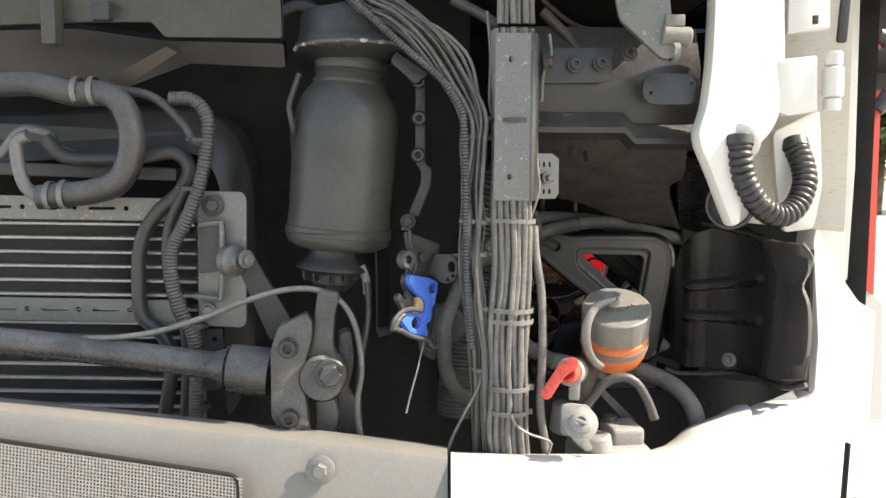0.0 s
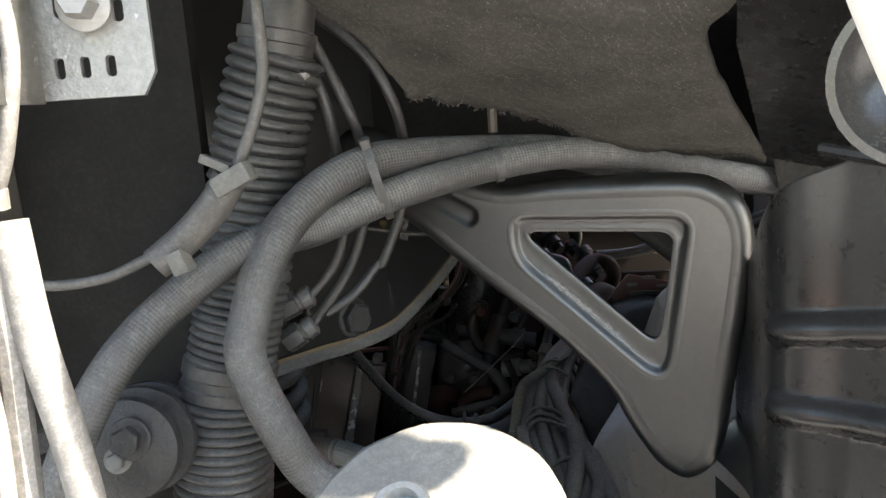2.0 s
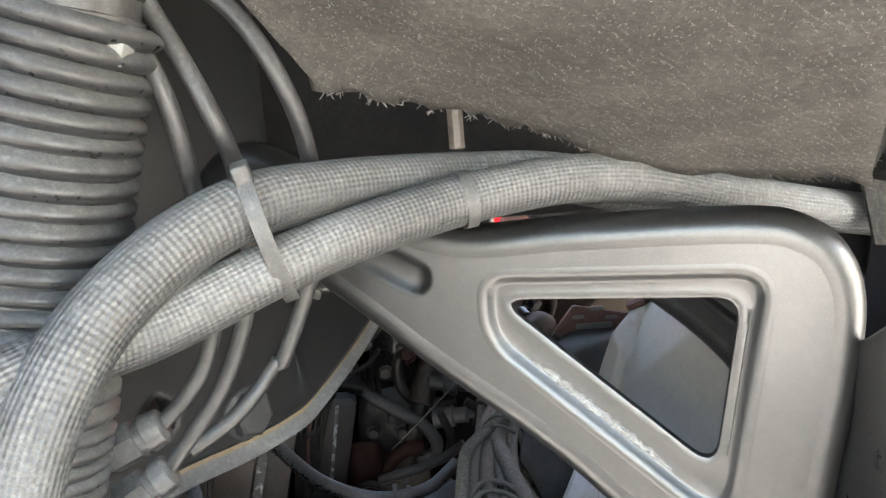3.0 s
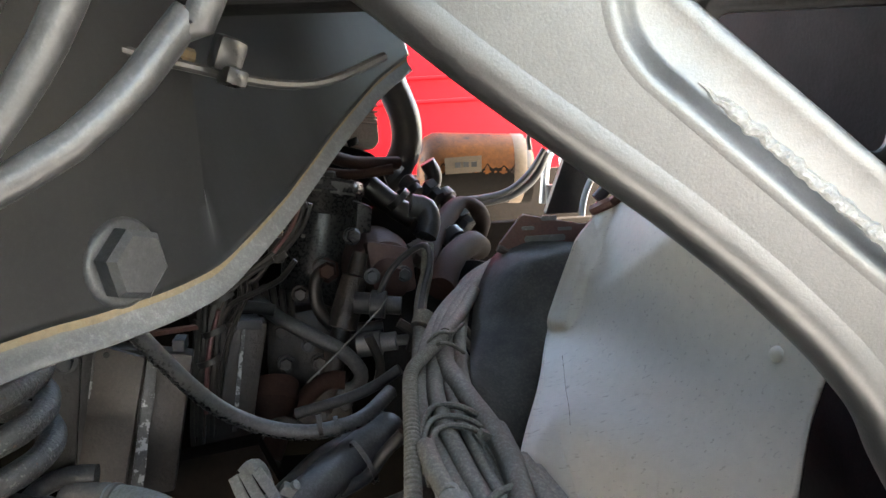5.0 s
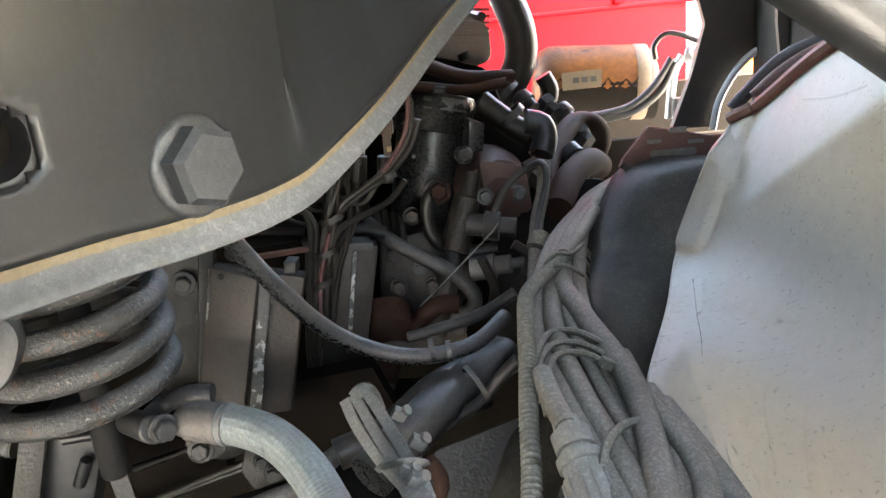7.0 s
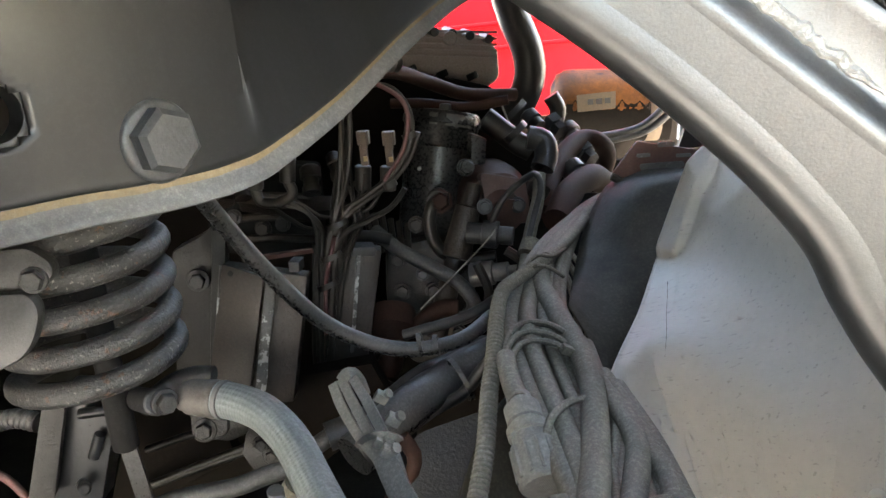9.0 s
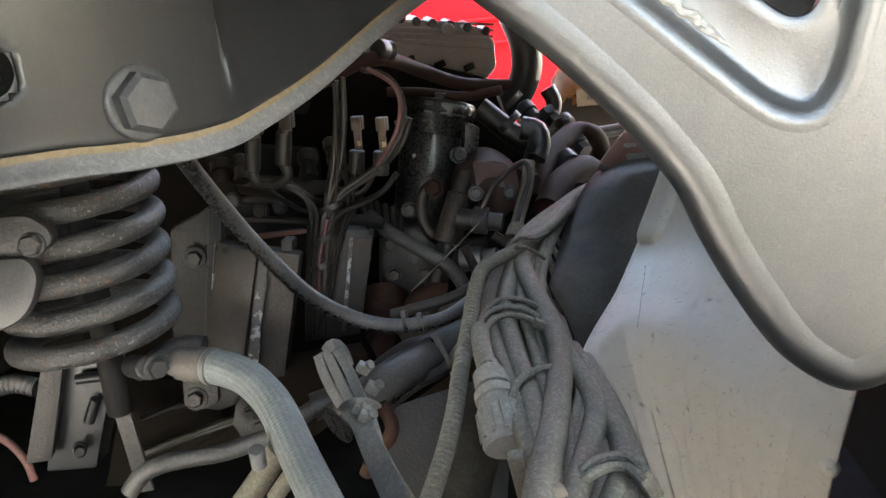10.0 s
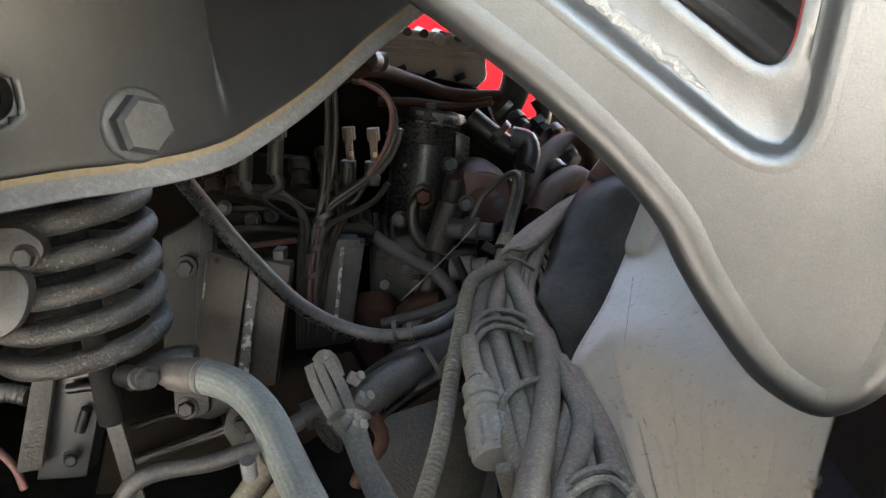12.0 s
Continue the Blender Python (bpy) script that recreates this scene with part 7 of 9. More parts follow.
def coil_spring():
    s = thing("coil_spring", "rusty dark steel coil spring of the cab suspension", "coil spring")
    bm = bmesh.new()
    c0, c1 = Vector((-0.1725, 1.585, 0.845)), Vector((-0.1745, 1.60, 1.067))
    pts = []
    for i in range(0, 421):
        t = i / 420
        a = t * math.tau * 7.4 + 2.2
        r = 0.0665 - 0.004 * t
        q = c0.lerp(c1, t)
        pts.append(q + Vector((math.cos(a) * r, math.sin(a) * r, 0)))
    add_tube(bm, pts, 0.0108, 14, lambda i, d: 0.0104 + 0.0006 * noise.noise(Vector((d * 60, 0, 0))) + 0.0003 * noise.noise(Vector((d * 190, 3, 0))))
    part("coil", bm, "rusty", s)
    part("upper_seat", lathe(c1 + Vector((0, 0, 0.03)), c1 - Vector((0, 0, 0.01)), [(0, 0.07), (0.025, 0.068), (0.04, 0.05)], 28), "rusty", s)
    part("guide_rod", rod(c0 + Vector((0.0, 0.01, -0.08)), c1, 0.012, 16), "dark_void", s)
    return s


coil_spring()


def suspension():
    s = thing("suspension_bracket", "dusty steel suspension mount beside the spring", "bracket")
    part("strut", plate3([(-0.2250, 1.60, 0.8254), (-0.1728, 1.60, 0.8191), (-0.1855, 1.60, 0.7831), (-0.2153, 1.60, 0.7010), (-0.2669, 1.60, 0.7003)], (0.1, -1, 0), 0.03, 0.004, 0.002), "blue_black", s, "blue black painted strut plate")
    part("strut_edge", plate3([(-0.2339, 1.585, 0.8270), (-0.2133, 1.585, 0.8269), (-0.2474, 1.585, 0.7222), (-0.2721, 1.585, 0.7218)], (0.3, -1, 0), 0.012, 0.003, 0.001), "grimy_iron", s)
    for p, q in (((-0.2093, 1.594, 0.8021), (-0.1772, 1.594, 0.8056)), ((-0.2080, 1.596, 0.7560), (-0.1960, 1.596, 0.7800))):
        part("strut_boss", add_tube(bmesh.new(), [Vector(p), Vector(q)], 0.0052, 12), "blue_black", s)
    part("peg", lathe((-0.2275, 1.600, 0.7250), (-0.2100, 1.575, 0.7330), [(0, 0.007), (0.004, 0.007), (0.005, 0.0045), (0.014, 0.0045), (0.0145, 0.0062), (0.022, 0.0060), (0.024, 0.004)], 14), "blue_black", s)
    part("ear", plate3([(-0.2092, 1.48, 0.9564), (-0.1544, 1.48, 0.9541), (-0.1484, 1.48, 0.9449), (-0.1478, 1.48, 0.9348), (-0.1545, 1.48, 0.9174), (-0.1659, 1.48, 0.9034), (-0.1846, 1.48, 0.8965), (-0.2261, 1.48, 0.8897)], (0.3, -1, 0.1), 0.02, 0.012, 0.006), "bolt_grey", s)
    part("lug", plate3([(-0.2099, 1.49, 0.9848), (-0.152, 1.49, 0.9852), (-0.1381, 1.49, 0.9727), (-0.137, 1.49, 0.9623), (-0.1454, 1.49, 0.9548), (-0.1696, 1.49, 0.9499), (-0.2192, 1.49, 0.9483)], (0.3, -1, 0.1), 0.02, 0.008, 0.003), "cast", s)
    bolt((-0.1353, 1.475, 0.9674), (0.3, -1, 0.1), 0.008, s, "cast", 1.2)
    part("foot", rod((-0.1019, 1.54, 0.8375), (-0.1536, 1.6, 0.8119), 0.011, 18), "cast", s)
    bolt((-0.0943, 1.538, 0.8394), (0.7, -0.7, 0), 0.0085, s, "cast", 1.3)
    part("link", hose_mesh([(-0.1337, 1.57, 0.8174), (-0.1223, 1.6, 0.8246), (-0.0979, 1.6, 0.8332), (-0.0781, 1.6, 0.833)], 0.008, 10), "cast", s)
    # casting coloured near-black to carry the shade low in the bay
    part("lower_casting", plate3([(-0.2413, 1.72, 0.7406), (-0.1751, 1.72, 0.7405), (-0.1324, 1.72, 0.7048), (-0.1262, 1.72, 0.6758), (-0.2131, 1.72, 0.6377), (-0.2675, 1.72, 0.6369)], (0.1, -1, 0.3), 0.03, 0.01, 0.004), "deep_black", s)
    part("block_clamp", plate3([(-0.1306, 1.64, 0.802), (-0.1025, 1.64, 0.7987), (-0.0917, 1.64, 0.7768), (-0.0936, 1.64, 0.7514), (-0.1106, 1.64, 0.7449), (-0.1292, 1.64, 0.7526), (-0.1285, 1.64, 0.7769)], (0.2, -1, 0.2), 0.03, 0.006, 0.004), "grimy_iron", s)
    bolt((-0.1148, 1.635, 0.7589), (0.2, -1, 0.2), 0.008, s, "grimy_iron", 1.5)
    part("lug_plate", plate3([(-0.1223, 1.645, 0.7768), (-0.0653, 1.645, 0.7704), (-0.0779, 1.645, 0.7450), (-0.0972, 1.645, 0.7385), (-0.1210, 1.645, 0.7449)], (0.2, -1, 0.1), 0.02, 0.006, 0.003), "grimy_iron", s)
    part("block_clamp", plate3([(-0.0823, 1.66, 0.7481), (-0.0503, 1.66, 0.7547), (-0.0502, 1.66, 0.7053), (-0.0827, 1.66, 0.6982), (-0.0927, 1.66, 0.7183)], (0.2, -1, 0.1), 0.02, 0.004, 0.003), "grimy_iron", s)
    for p in ((-0.0700, 1.655, 0.7300), (-0.0620, 1.655, 0.7160)):
        bolt(p, (0.3, -1, 0.2), 0.006, s, "grimy_iron", 1.4)
    for a_, b_, c_ in (((-0.2228, 1.68, 0.6644), (-0.1509, 1.68, 0.6901), (-0.0618, 1.68, 0.7196)), ((-0.2078, 1.68, 0.6718), (-0.1363, 1.68, 0.6986), (-0.0611, 1.68, 0.7250)), ((-0.2118, 1.69, 0.7072), (-0.1589, 1.69, 0.7234), (-0.0984, 1.69, 0.7351))):
        part("cross_rod", hose_mesh([a_, b_, c_], 0.0042, 10), "grimy_iron", s)
    return s


suspension()
steering = tagged(part("steering_hose", braided_mesh([(-0.0733, 1.553, 0.8339), (-0.05, 1.548, 0.8338), (-0.0286, 1.54, 0.8329), (-0.0099, 1.53, 0.8299), (0.0078, 1.517, 0.8224), (0.0234, 1.50, 0.8144), (0.0381, 1.48, 0.8033), (0.0553, 1.455, 0.7932), (0.0756, 1.425, 0.7836), (0.0929, 1.40, 0.7733), (0.115, 1.37, 0.760)], 0.0150, 20, 0.0066, 32), "pale_braid"), "thick pale grey braided hose with a crimped end", "hose")
part("ferrule", lathe((-0.0889, 1.556, 0.8352), (-0.0510, 1.5482, 0.8338), [(0, 0.0105), (0.002, 0.0122), (0.008, 0.0122), (0.009, 0.0148), (0.024, 0.0156), (0.028, 0.0150), (0.030, 0.0160), (0.034, 0.0162), (0.036, 0.0152)], 28), "ferrule", steering, "dusty crimped steel end")
part("hose_band", lathe((-0.0510, 1.5482, 0.8338), (-0.0455, 1.5467, 0.8337), [(0, 0.0153), (0.0008, 0.0164), (0.0044, 0.0164), (0.0052, 0.0153)], 28), "steel", steering, "steel band behind the crimp")
hose("conduit_end", [(-0.3682, 1.62, 0.7704), (-0.3268, 1.62, 0.78), (-0.2965, 1.62, 0.7864), (-0.2723, 1.62, 0.7812)], 0.010, "corrugated", "corrugated black conduit beside the strut", "conduit", ribbed=0.006, depth=0.16)
hose("red_cable", [(-0.3331, 1.6, 0.7466), (-0.3054, 1.6, 0.7336), (-0.2893, 1.6, 0.711), (-0.2855, 1.6, 0.6882)], 0.004, "red_wire", "dark red cable end", "cable")


def control_unit(name, face, depth, n, label):
    c = thing(name, label, "control unit")
    part("case", plate3(face, n, depth, 0.003, 0.002), "engine_cast", c)
    return c


b1 = control_unit("control_unit", [(-0.1265, 1.765, 0.8855), (-0.0379, 1.79, 0.8629), (-0.0718, 1.79, 0.7196), (-0.1648, 1.765, 0.7199)], 0.03, (0.15, -1, 0.1), "upright dusty metal box with a worn pale edge")
part("front_plate", plate3([(-0.1226, 1.757, 0.8895), (-0.0765, 1.757, 0.8731), (-0.1132, 1.757, 0.7234), (-0.1622, 1.757, 0.7235)], (-0.05, -1, 0.1), 0.006, 0.002, 0.001), "brown_steel", b1, "brown dusty cover plate")
part("worn_edge", plate3([(-0.0751, 1.757, 0.873), (-0.0654, 1.757, 0.8708), (-0.0709, 1.757, 0.8427), (-0.0755, 1.757, 0.8224), (-0.0838, 1.757, 0.7948), (-0.091, 1.757, 0.7595), (-0.1006, 1.757, 0.7234), (-0.1125, 1.757, 0.7234)], (0.3, -1, 0.1), 0.008, 0.002, 0.001), "chipped", b1, "worn pale metal edge")
part("end_tab", box((-0.0475, 1.78, 0.8775), (0.012, 0.02, 0.012), (0, 5, 0), 0.001), "cast", b1)
part("top_plate", plate3([(-0.0904, 1.8, 0.8858), (-0.0369, 1.8, 0.8993), (-0.0341, 1.8, 0.8938), (-0.0857, 1.8, 0.8787)], (0, -0.5, 1), 0.006), "maroon", b1)
part("rim", add_tube(bmesh.new(), [Vector((-0.1222, 1.7535, 0.8888)), Vector((-0.1420, 1.7535, 0.8060)), Vector((-0.1618, 1.7535, 0.7240))], 0.0014, 6), "chipped", b1, "worn rim of the cover plate")
# black peg in place of the dark of a drilled hole
part("hole", rod((-0.1147, 1.757, 0.8787), (-0.1115, 1.75, 0.8805), 0.003, 10), "ink", b1)
b2 = control_unit("control_unit", [(-0.027, 1.885, 0.8613), (0.0222, 1.91, 0.8536), (-0.0157, 1.905, 0.6911), (-0.0627, 1.885, 0.7081)], 0.04, (0.2, -1, 0.1), "narrow upright dusty metal channel box")
part("worn_edge", plate3([(-0.0026, 1.88, 0.8544), (0.0019, 1.88, 0.8543), (-0.0231, 1.88, 0.7324), (-0.0277, 1.88, 0.7325)], (0.3, -1, 0.1), 0.004), "chipped", b2, "worn pale stripe of bare metal")
part("end_tab", box((0.0004, 1.9, 0.8567), (0.03, 0.03, 0.012), (0, 8, 20), 0.002), "cast", b2)

rail = thing("frame_rail", "dusty dark upright frame casting behind the spring", "frame")
part("web", plate3([(-0.1967, 1.8, 0.8958), (-0.1646, 1.8, 0.9087), (-0.145, 1.8, 0.9217), (-0.1404, 1.8, 0.8802), (-0.1696, 1.8, 0.7039), (-0.2086, 1.8, 0.6962), (-0.2188, 1.8, 0.7504)], (0.1, -1, 0), 0.03, 0.004, 0.002), "grimy_iron", rail)
part("flange", plate3([(-0.1363, 1.78, 0.9223), (-0.1211, 1.78, 0.9185), (-0.1621, 1.78, 0.7131), (-0.1768, 1.78, 0.7131)], (0.4, -1, 0), 0.02, 0.002, 0.001), "grimy_iron", rail)
bolt((-0.1696, 1.795, 0.8613), (0.2, -1, 0), 0.009, rail, "cast")
# rail coloured near-black in place of the shade round it
part("lower_rail", plate3([(-0.2754, 1.78, 0.7133), (0.0179, 1.78, 0.742), (0.0406, 1.78, 0.6829), (-0.0509, 1.78, 0.6208), (-0.3352, 1.78, 0.5592)], (0.1, -1, 0), 0.03), "deep_black", rail)


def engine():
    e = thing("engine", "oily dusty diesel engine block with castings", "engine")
    # block coloured near-black for the shade behind the castings
    part("block", plate3([(-0.4713, 2.2, 1.118), (-0.1223, 2.2, 1.097), (0.0235, 2.2, 1.061), (0.1713, 2.2, 1.019), (0.1873, 2.2, 0.9608), (0.2358, 2.2, 0.9133), (0.2803, 2.2, 0.8654), (0.2661, 2.2, 0.5205), (-0.5985, 2.2, 0.4511)], (0, -1, 0.15), 0.3, 0.02, 0.01), "deep_black", e)
    part("upper_block", plate3([(-0.237, 2.02, 0.9665), (-0.0858, 2.02, 0.9479), (-0.0898, 2.02, 0.8308), (-0.1778, 2.02, 0.8245), (-0.2475, 2.02, 0.8352)], (0.1, -1, 0.1), 0.08, 0.01, 0.005), "dark_void", e)
    part("boss_casting", plate3([(0.0125, 1.98, 0.8338), (0.0857, 1.98, 0.844), (0.1315, 1.98, 0.8101), (0.1334, 1.98, 0.7687), (0.0937, 1.98, 0.7098), (0.0178, 1.98, 0.6932), (0.0067, 1.98, 0.7627)], (0.1, -1, 0.1), 0.08, 0.014, 0.008), "engine_cast", e)
    part("pump_housing", lathe((0.1515, 2.08, 0.8872), (0.1766, 1.99, 0.867), [(0, 0.045), (0.03, 0.05), (0.06, 0.046), (0.07, 0.03), (0.1, 0.025)], 28), "red_cast", e)
    part("flange", plate3([(0.1471, 2, 0.9255), (0.2126, 2, 0.9112), (0.2148, 2, 0.8516), (0.1515, 2, 0.8495)], (0.3, -1, 0.2), 0.06, 0.01, 0.004), "red_cast", e)
    for x, y, d in ((735, 356, 1.99), (705, 470, 1.95), (700, 415, 1.96), (470, 352, 1.99), (440, 400, 1.97), (760, 470, 1.95)):
        q = E0(x, y, d)
        bolt(q, (0.1, -1, 0.1), 0.009, e, "engine_cast", 1.3)
    part("ledge", plate3([(-0.1795, 1.99, 0.9238), (-0.0481, 1.99, 0.9108), (-0.0189, 1.99, 0.8734), (-0.0861, 1.99, 0.8632), (-0.1839, 1.99, 0.8912)], (0.1, -0.6, 0.8), 0.02, 0.005, 0.003), "engine_cast", e)
    part("arm", hose_mesh([(0.0024, 1.98, 0.8586), (0.0349, 1.95, 0.8408), (0.0831, 1.93, 0.8172), (0.1125, 1.93, 0.7967), (0.1309, 1.93, 0.7684), (0.1202, 1.94, 0.7449), (0.0911, 1.95, 0.7377)], 0.0095, 14), "rubber", e)
    part("arm", hose_mesh([(-0.0761, 1.95, 0.8479), (-0.0348, 1.95, 0.8587), (-0.003, 1.95, 0.8602), (0.028, 1.95, 0.8529)], 0.008, 12), "engine_cable", e)
    part("oil_line", hose_mesh([(0.1065, 1.965, 0.8981), (0.0894, 1.965, 0.8963), (0.0798, 1.965, 0.8795), (0.0816, 1.965, 0.8477), (0.0982, 1.965, 0.8232), (0.1331, 1.965, 0.8158), (0.1628, 1.965, 0.8175)], 0.0085, 14), "engine_cable", e)
    part("nipple", lathe((0.0899, 2, 0.8919), (0.0918, 1.96, 0.8988), [(0, 0.016), (0.015, 0.016), (0.016, 0.013), (0.035, 0.013)], 16), "engine_cast", e)
    part("valve_body", lathe((0.1395, 1.99, 0.9118), (0.1058, 1.96, 0.8082), [(0, 0.01), (0.03, 0.012), (0.032, 0.017), (0.10, 0.02), (0.102, 0.014), (0.16, 0.015), (0.21, 0.014)], 18), "engine_cast", e)
    part("side_fitting", lathe((0.1283, 1.955, 0.8551), (0.1705, 1.95, 0.8503), [(0, 0.014), (0.02, 0.014), (0.021, 0.018), (0.04, 0.018), (0.041, 0.012), (0.06, 0.012)], 16), "cast", e)
    part("side_fitting", lathe((0.1298, 1.95, 0.7984), (0.1882, 1.94, 0.8055), [(0, 0.016), (0.03, 0.016), (0.031, 0.012), (0.05, 0.012), (0.051, 0.007), (0.1, 0.007)], 16), "steel", e)
    part("dipstick", hose_mesh([(0.0656, 1.9, 0.7732), (0.1095, 1.9, 0.8135), (0.1557, 1.9, 0.8576), (0.1694, 1.9, 0.8742)], 0.0011, 6), "galvanised", e)
    for a_, b_, r in (((405, 262), (405, 300), 0.016), ((438, 255), (440, 292), 0.012), ((560, 250), (560, 292), 0.014), ((600, 232), (604, 262), 0.010)):
        part("injector_body", lathe(E0(*a_, 1.99), E0(*b_, 1.97), [(0, r * 0.7), (0.004, r), (0.018, r), (0.019, r * 0.75), (0.03, r * 0.75), (0.031, r * 0.9), (0.04, r * 0.9)], 14), "engine_cast", e)
    for k in range(6):
        part("casting_rib", hose_mesh([E0(650 + 14 * k, 330 + 5 * k, 2.0), E0(655 + 13 * k, 362 + 4 * k, 1.985), E0(662 + 12 * k, 398 + 3 * k, 1.985)], 0.0045, 8), "engine_cast", e)
    for y in (300, 336, 372):
        part("rail", hose_mesh([E0(395, y, 2.0), E0(470, y - 4, 1.99), E0(560, y + 2, 1.99)], 0.006, 8), "engine_cast", e)
    for x, y, d, r in ((420, 330, 1.985, 0.008), (505, 345, 1.98, 0.008), (548, 322, 1.98, 0.007), (650, 440, 1.95, 0.008), (668, 520, 1.95, 0.008), (742, 440, 1.95, 0.007), (800, 545, 1.94, 0.008), (850, 330, 1.97, 0.008), (905, 330, 1.99, 0.008), (760, 560, 1.93, 0.007)):
        bolt(E0(x, y, d), (0.1, -1, 0.1), r, e, "bolt_grey", 1.35)
    part("banjo", lathe(E0(778, 318, 1.985), E0(775, 318, 1.945), [(0, 0.017), (0.012, 0.017), (0.014, 0.012), (0.03, 0.012), (0.034, 0.009)], 6), "brown_hose", e)
    part("bracket_arm", plate3([(0.0296, 1.93, 0.725), (0.0784, 1.93, 0.745), (0.1094, 1.93, 0.7404), (0.1195, 1.93, 0.7115), (0.0905, 1.93, 0.6867), (0.0428, 1.93, 0.687)], (0.1, -1, 0.2), 0.03, 0.01, 0.004), "engine_cast", e)
    for pts, r in ((((560, 620), (600, 640), (640, 625), (680, 640)), 0.004), (((640, 600), (660, 570), (690, 560), (720, 575)), 0.005), (((520, 640), (560, 655), (600, 690), (620, 730)), 0.005), (((455, 640), (500, 665), (540, 660)), 0.004), (((830, 420), (850, 470), (845, 510)), 0.006), (((880, 400), (905, 420), (900, 450)), 0.006)):
        part("small_pipe", hose_mesh([E0(x, y, 1.86) for x, y in pts], r, 8), "engine_cable", e)
    part("bulb", lathe((0.0202, 1.95, 0.7555), (0.0183, 1.9, 0.7078), [(0, 0.03), (0.03, 0.034), (0.05, 0.02), (0.08, 0.018), (0.1, 0.012)], 20), "brown_hose", e, "rusty brown sensor body")
    part("lower_pipe", hose_mesh([(0.0287, 1.93, 0.7125), (0.0628, 1.93, 0.7452), (0.0873, 1.93, 0.7611), (0.1105, 1.93, 0.7607)], 0.012, 12), "brown_hose", e)
    return e


engine()


def filter_housing():
    f = thing("filter_housing", "black painted cylindrical housing with chipped paint", "filter housing")
    a, b = Vector((0.0961, 2.1, 1)), Vector((0.0622, 2.06, 0.8077))
    h = (b - a).length
    k = 0.0008818
    part("cylinder", lathe(a, b, [(0, 40 * k), (0.004, 60 * k), (0.012, 64 * k), (0.02, 64 * k), (0.023, 61 * k), (h * 0.25, 60 * k), (h * 0.27, 56 * k), (h * 0.9, 54 * k), (h, 45 * k)], 40), "oily_black", f)
    part("top_nut", lathe((0.1033, 2.06, 0.9976), (0.105, 2.06, 1.014), [(0, 0.012), (0.014, 0.012), (0.016, 0.01)], 6), "cast", f)
    rnd = random.Random(12)
    u, v, n = axes(b - a, (0.13, 0.97, 0.2))
    for start, count, deep in ((0, 12, 0.028), (14, 4, 0.012)):
        bm = bmesh.new()
        rows_ = []
        for i in range(count):
            ang = radians(start * 4 + i * 4 - 150)
            w = u * math.cos(ang) + v * math.sin(ang)
            drop = 0.010 + deep * rnd.random() ** 2 * math.sin(math.pi * i / (count - 1))
            rows_.append([a + n * d + w * (rr * k) for d, rr in ((0.0035, 58.5), (0.0118, 64.7), (min(drop, 0.02), 64.7), (max(drop, 0.0245), 61.7))])
        add_grid(bm, rows_)
        part("paint_chip", bm, "galvanised", f, "bare metal where the paint has chipped")
    part("lug", plate3([(0.1399, 2.02, 0.9738), (0.1607, 2.02, 0.9651), (0.156, 2.02, 0.9299), (0.1355, 2.02, 0.9323)], (0.3, -1, 0), 0.03, 0.004, 0.002), "oily_black", f)
    part("spot", lathe((0.0639, 2.025, 0.9313), (0.0647, 2.02, 0.932), [(0, 0.003), (0.004, 0.0028)], 9), "galvanised", f, "pale paint chip")
    bolt((0.1295, 2, 0.9324), (0.3, -1, 0.2), 0.010, f, "oily_black", 1.2)
    return f


filter_housing()


def valve_cover():
    v = thing("valve_cover", "ribbed cast aluminium valve cover with screw bosses", "valve cover")
    top = [(-0.1148, 2.2, 1.166), (-0.0271, 2.2, 1.118), (0.064, 2.2, 1.119), (0.1524, 2.2, 1.103), (0.1781, 2.2, 1.08), (0.1791, 2.2, 1.036), (0.167, 2.2, 1.024), (0.0951, 2.2, 1.034), (0.0058, 2.2, 1.071), (-0.1223, 2.2, 1.097)]
    part("cover", plate3(top, (0.1, -1, 0.1), 0.16, 0.012, 0.008), "cover_alu", v)
    for i in range(5):
        y = 48 + i * 9
        part("rib", hose_mesh([E0(600, y - 24, 2.195), E0(700, y - 2, 2.195), E0(790, y + 8, 2.195), E0(880, y + 16, 2.197)], 0.0022, 6), "cover_alu", v)
    part("filler_mark", lathe(E0(806, 68, 2.2), E0(806, 68, 2.185), [(0, 0.011), (0.012, 0.011), (0.015, 0.009)], 16), "cover_alu", v)
    for x, y in ((720, 44), (745, 49), (772, 53), (800, 57), (828, 62), (858, 69)):
        part("boss", rod(E0(x, y, 2.24), E0(x + 10, y + 4, 2.19), 0.007, 14), "cast", v)
    for x, y in ((740, 106), (790, 116), (838, 122)):
        part("boss", rod(E0(x, y, 2.19), E0(x + 4, y + 10, 2.19), 0.009, 14), "dark_void", v)
    return v


valve_cover()
hose("coolant_pipe", [(-0.0555, 1.9, 1.038), (-0.0106, 1.9, 1.052), (0.0192, 1.9, 1.065), (0.0459, 1.91, 1.07), (0.0632, 1.95, 1.064), (0.088, 2, 1.048), (0.1357, 2.05, 1.024), (0.1987, 2.1, 1.014)], 0.0092, "brown_hose", "brown dusty coolant pipe with a clamp", "pipe")
tagged(part("pipe_clamp", lathe(E0(688, 90, 1.905), E0(712, 94, 1.93), [(0, 0.010), (0.002, 0.0125), (0.014, 0.0125), (0.016, 0.011), (0.024, 0.0125), (0.028, 0.010)], 20), "engine_cable"), "black rubber clamp on the coolant pipe", "hose clamp")
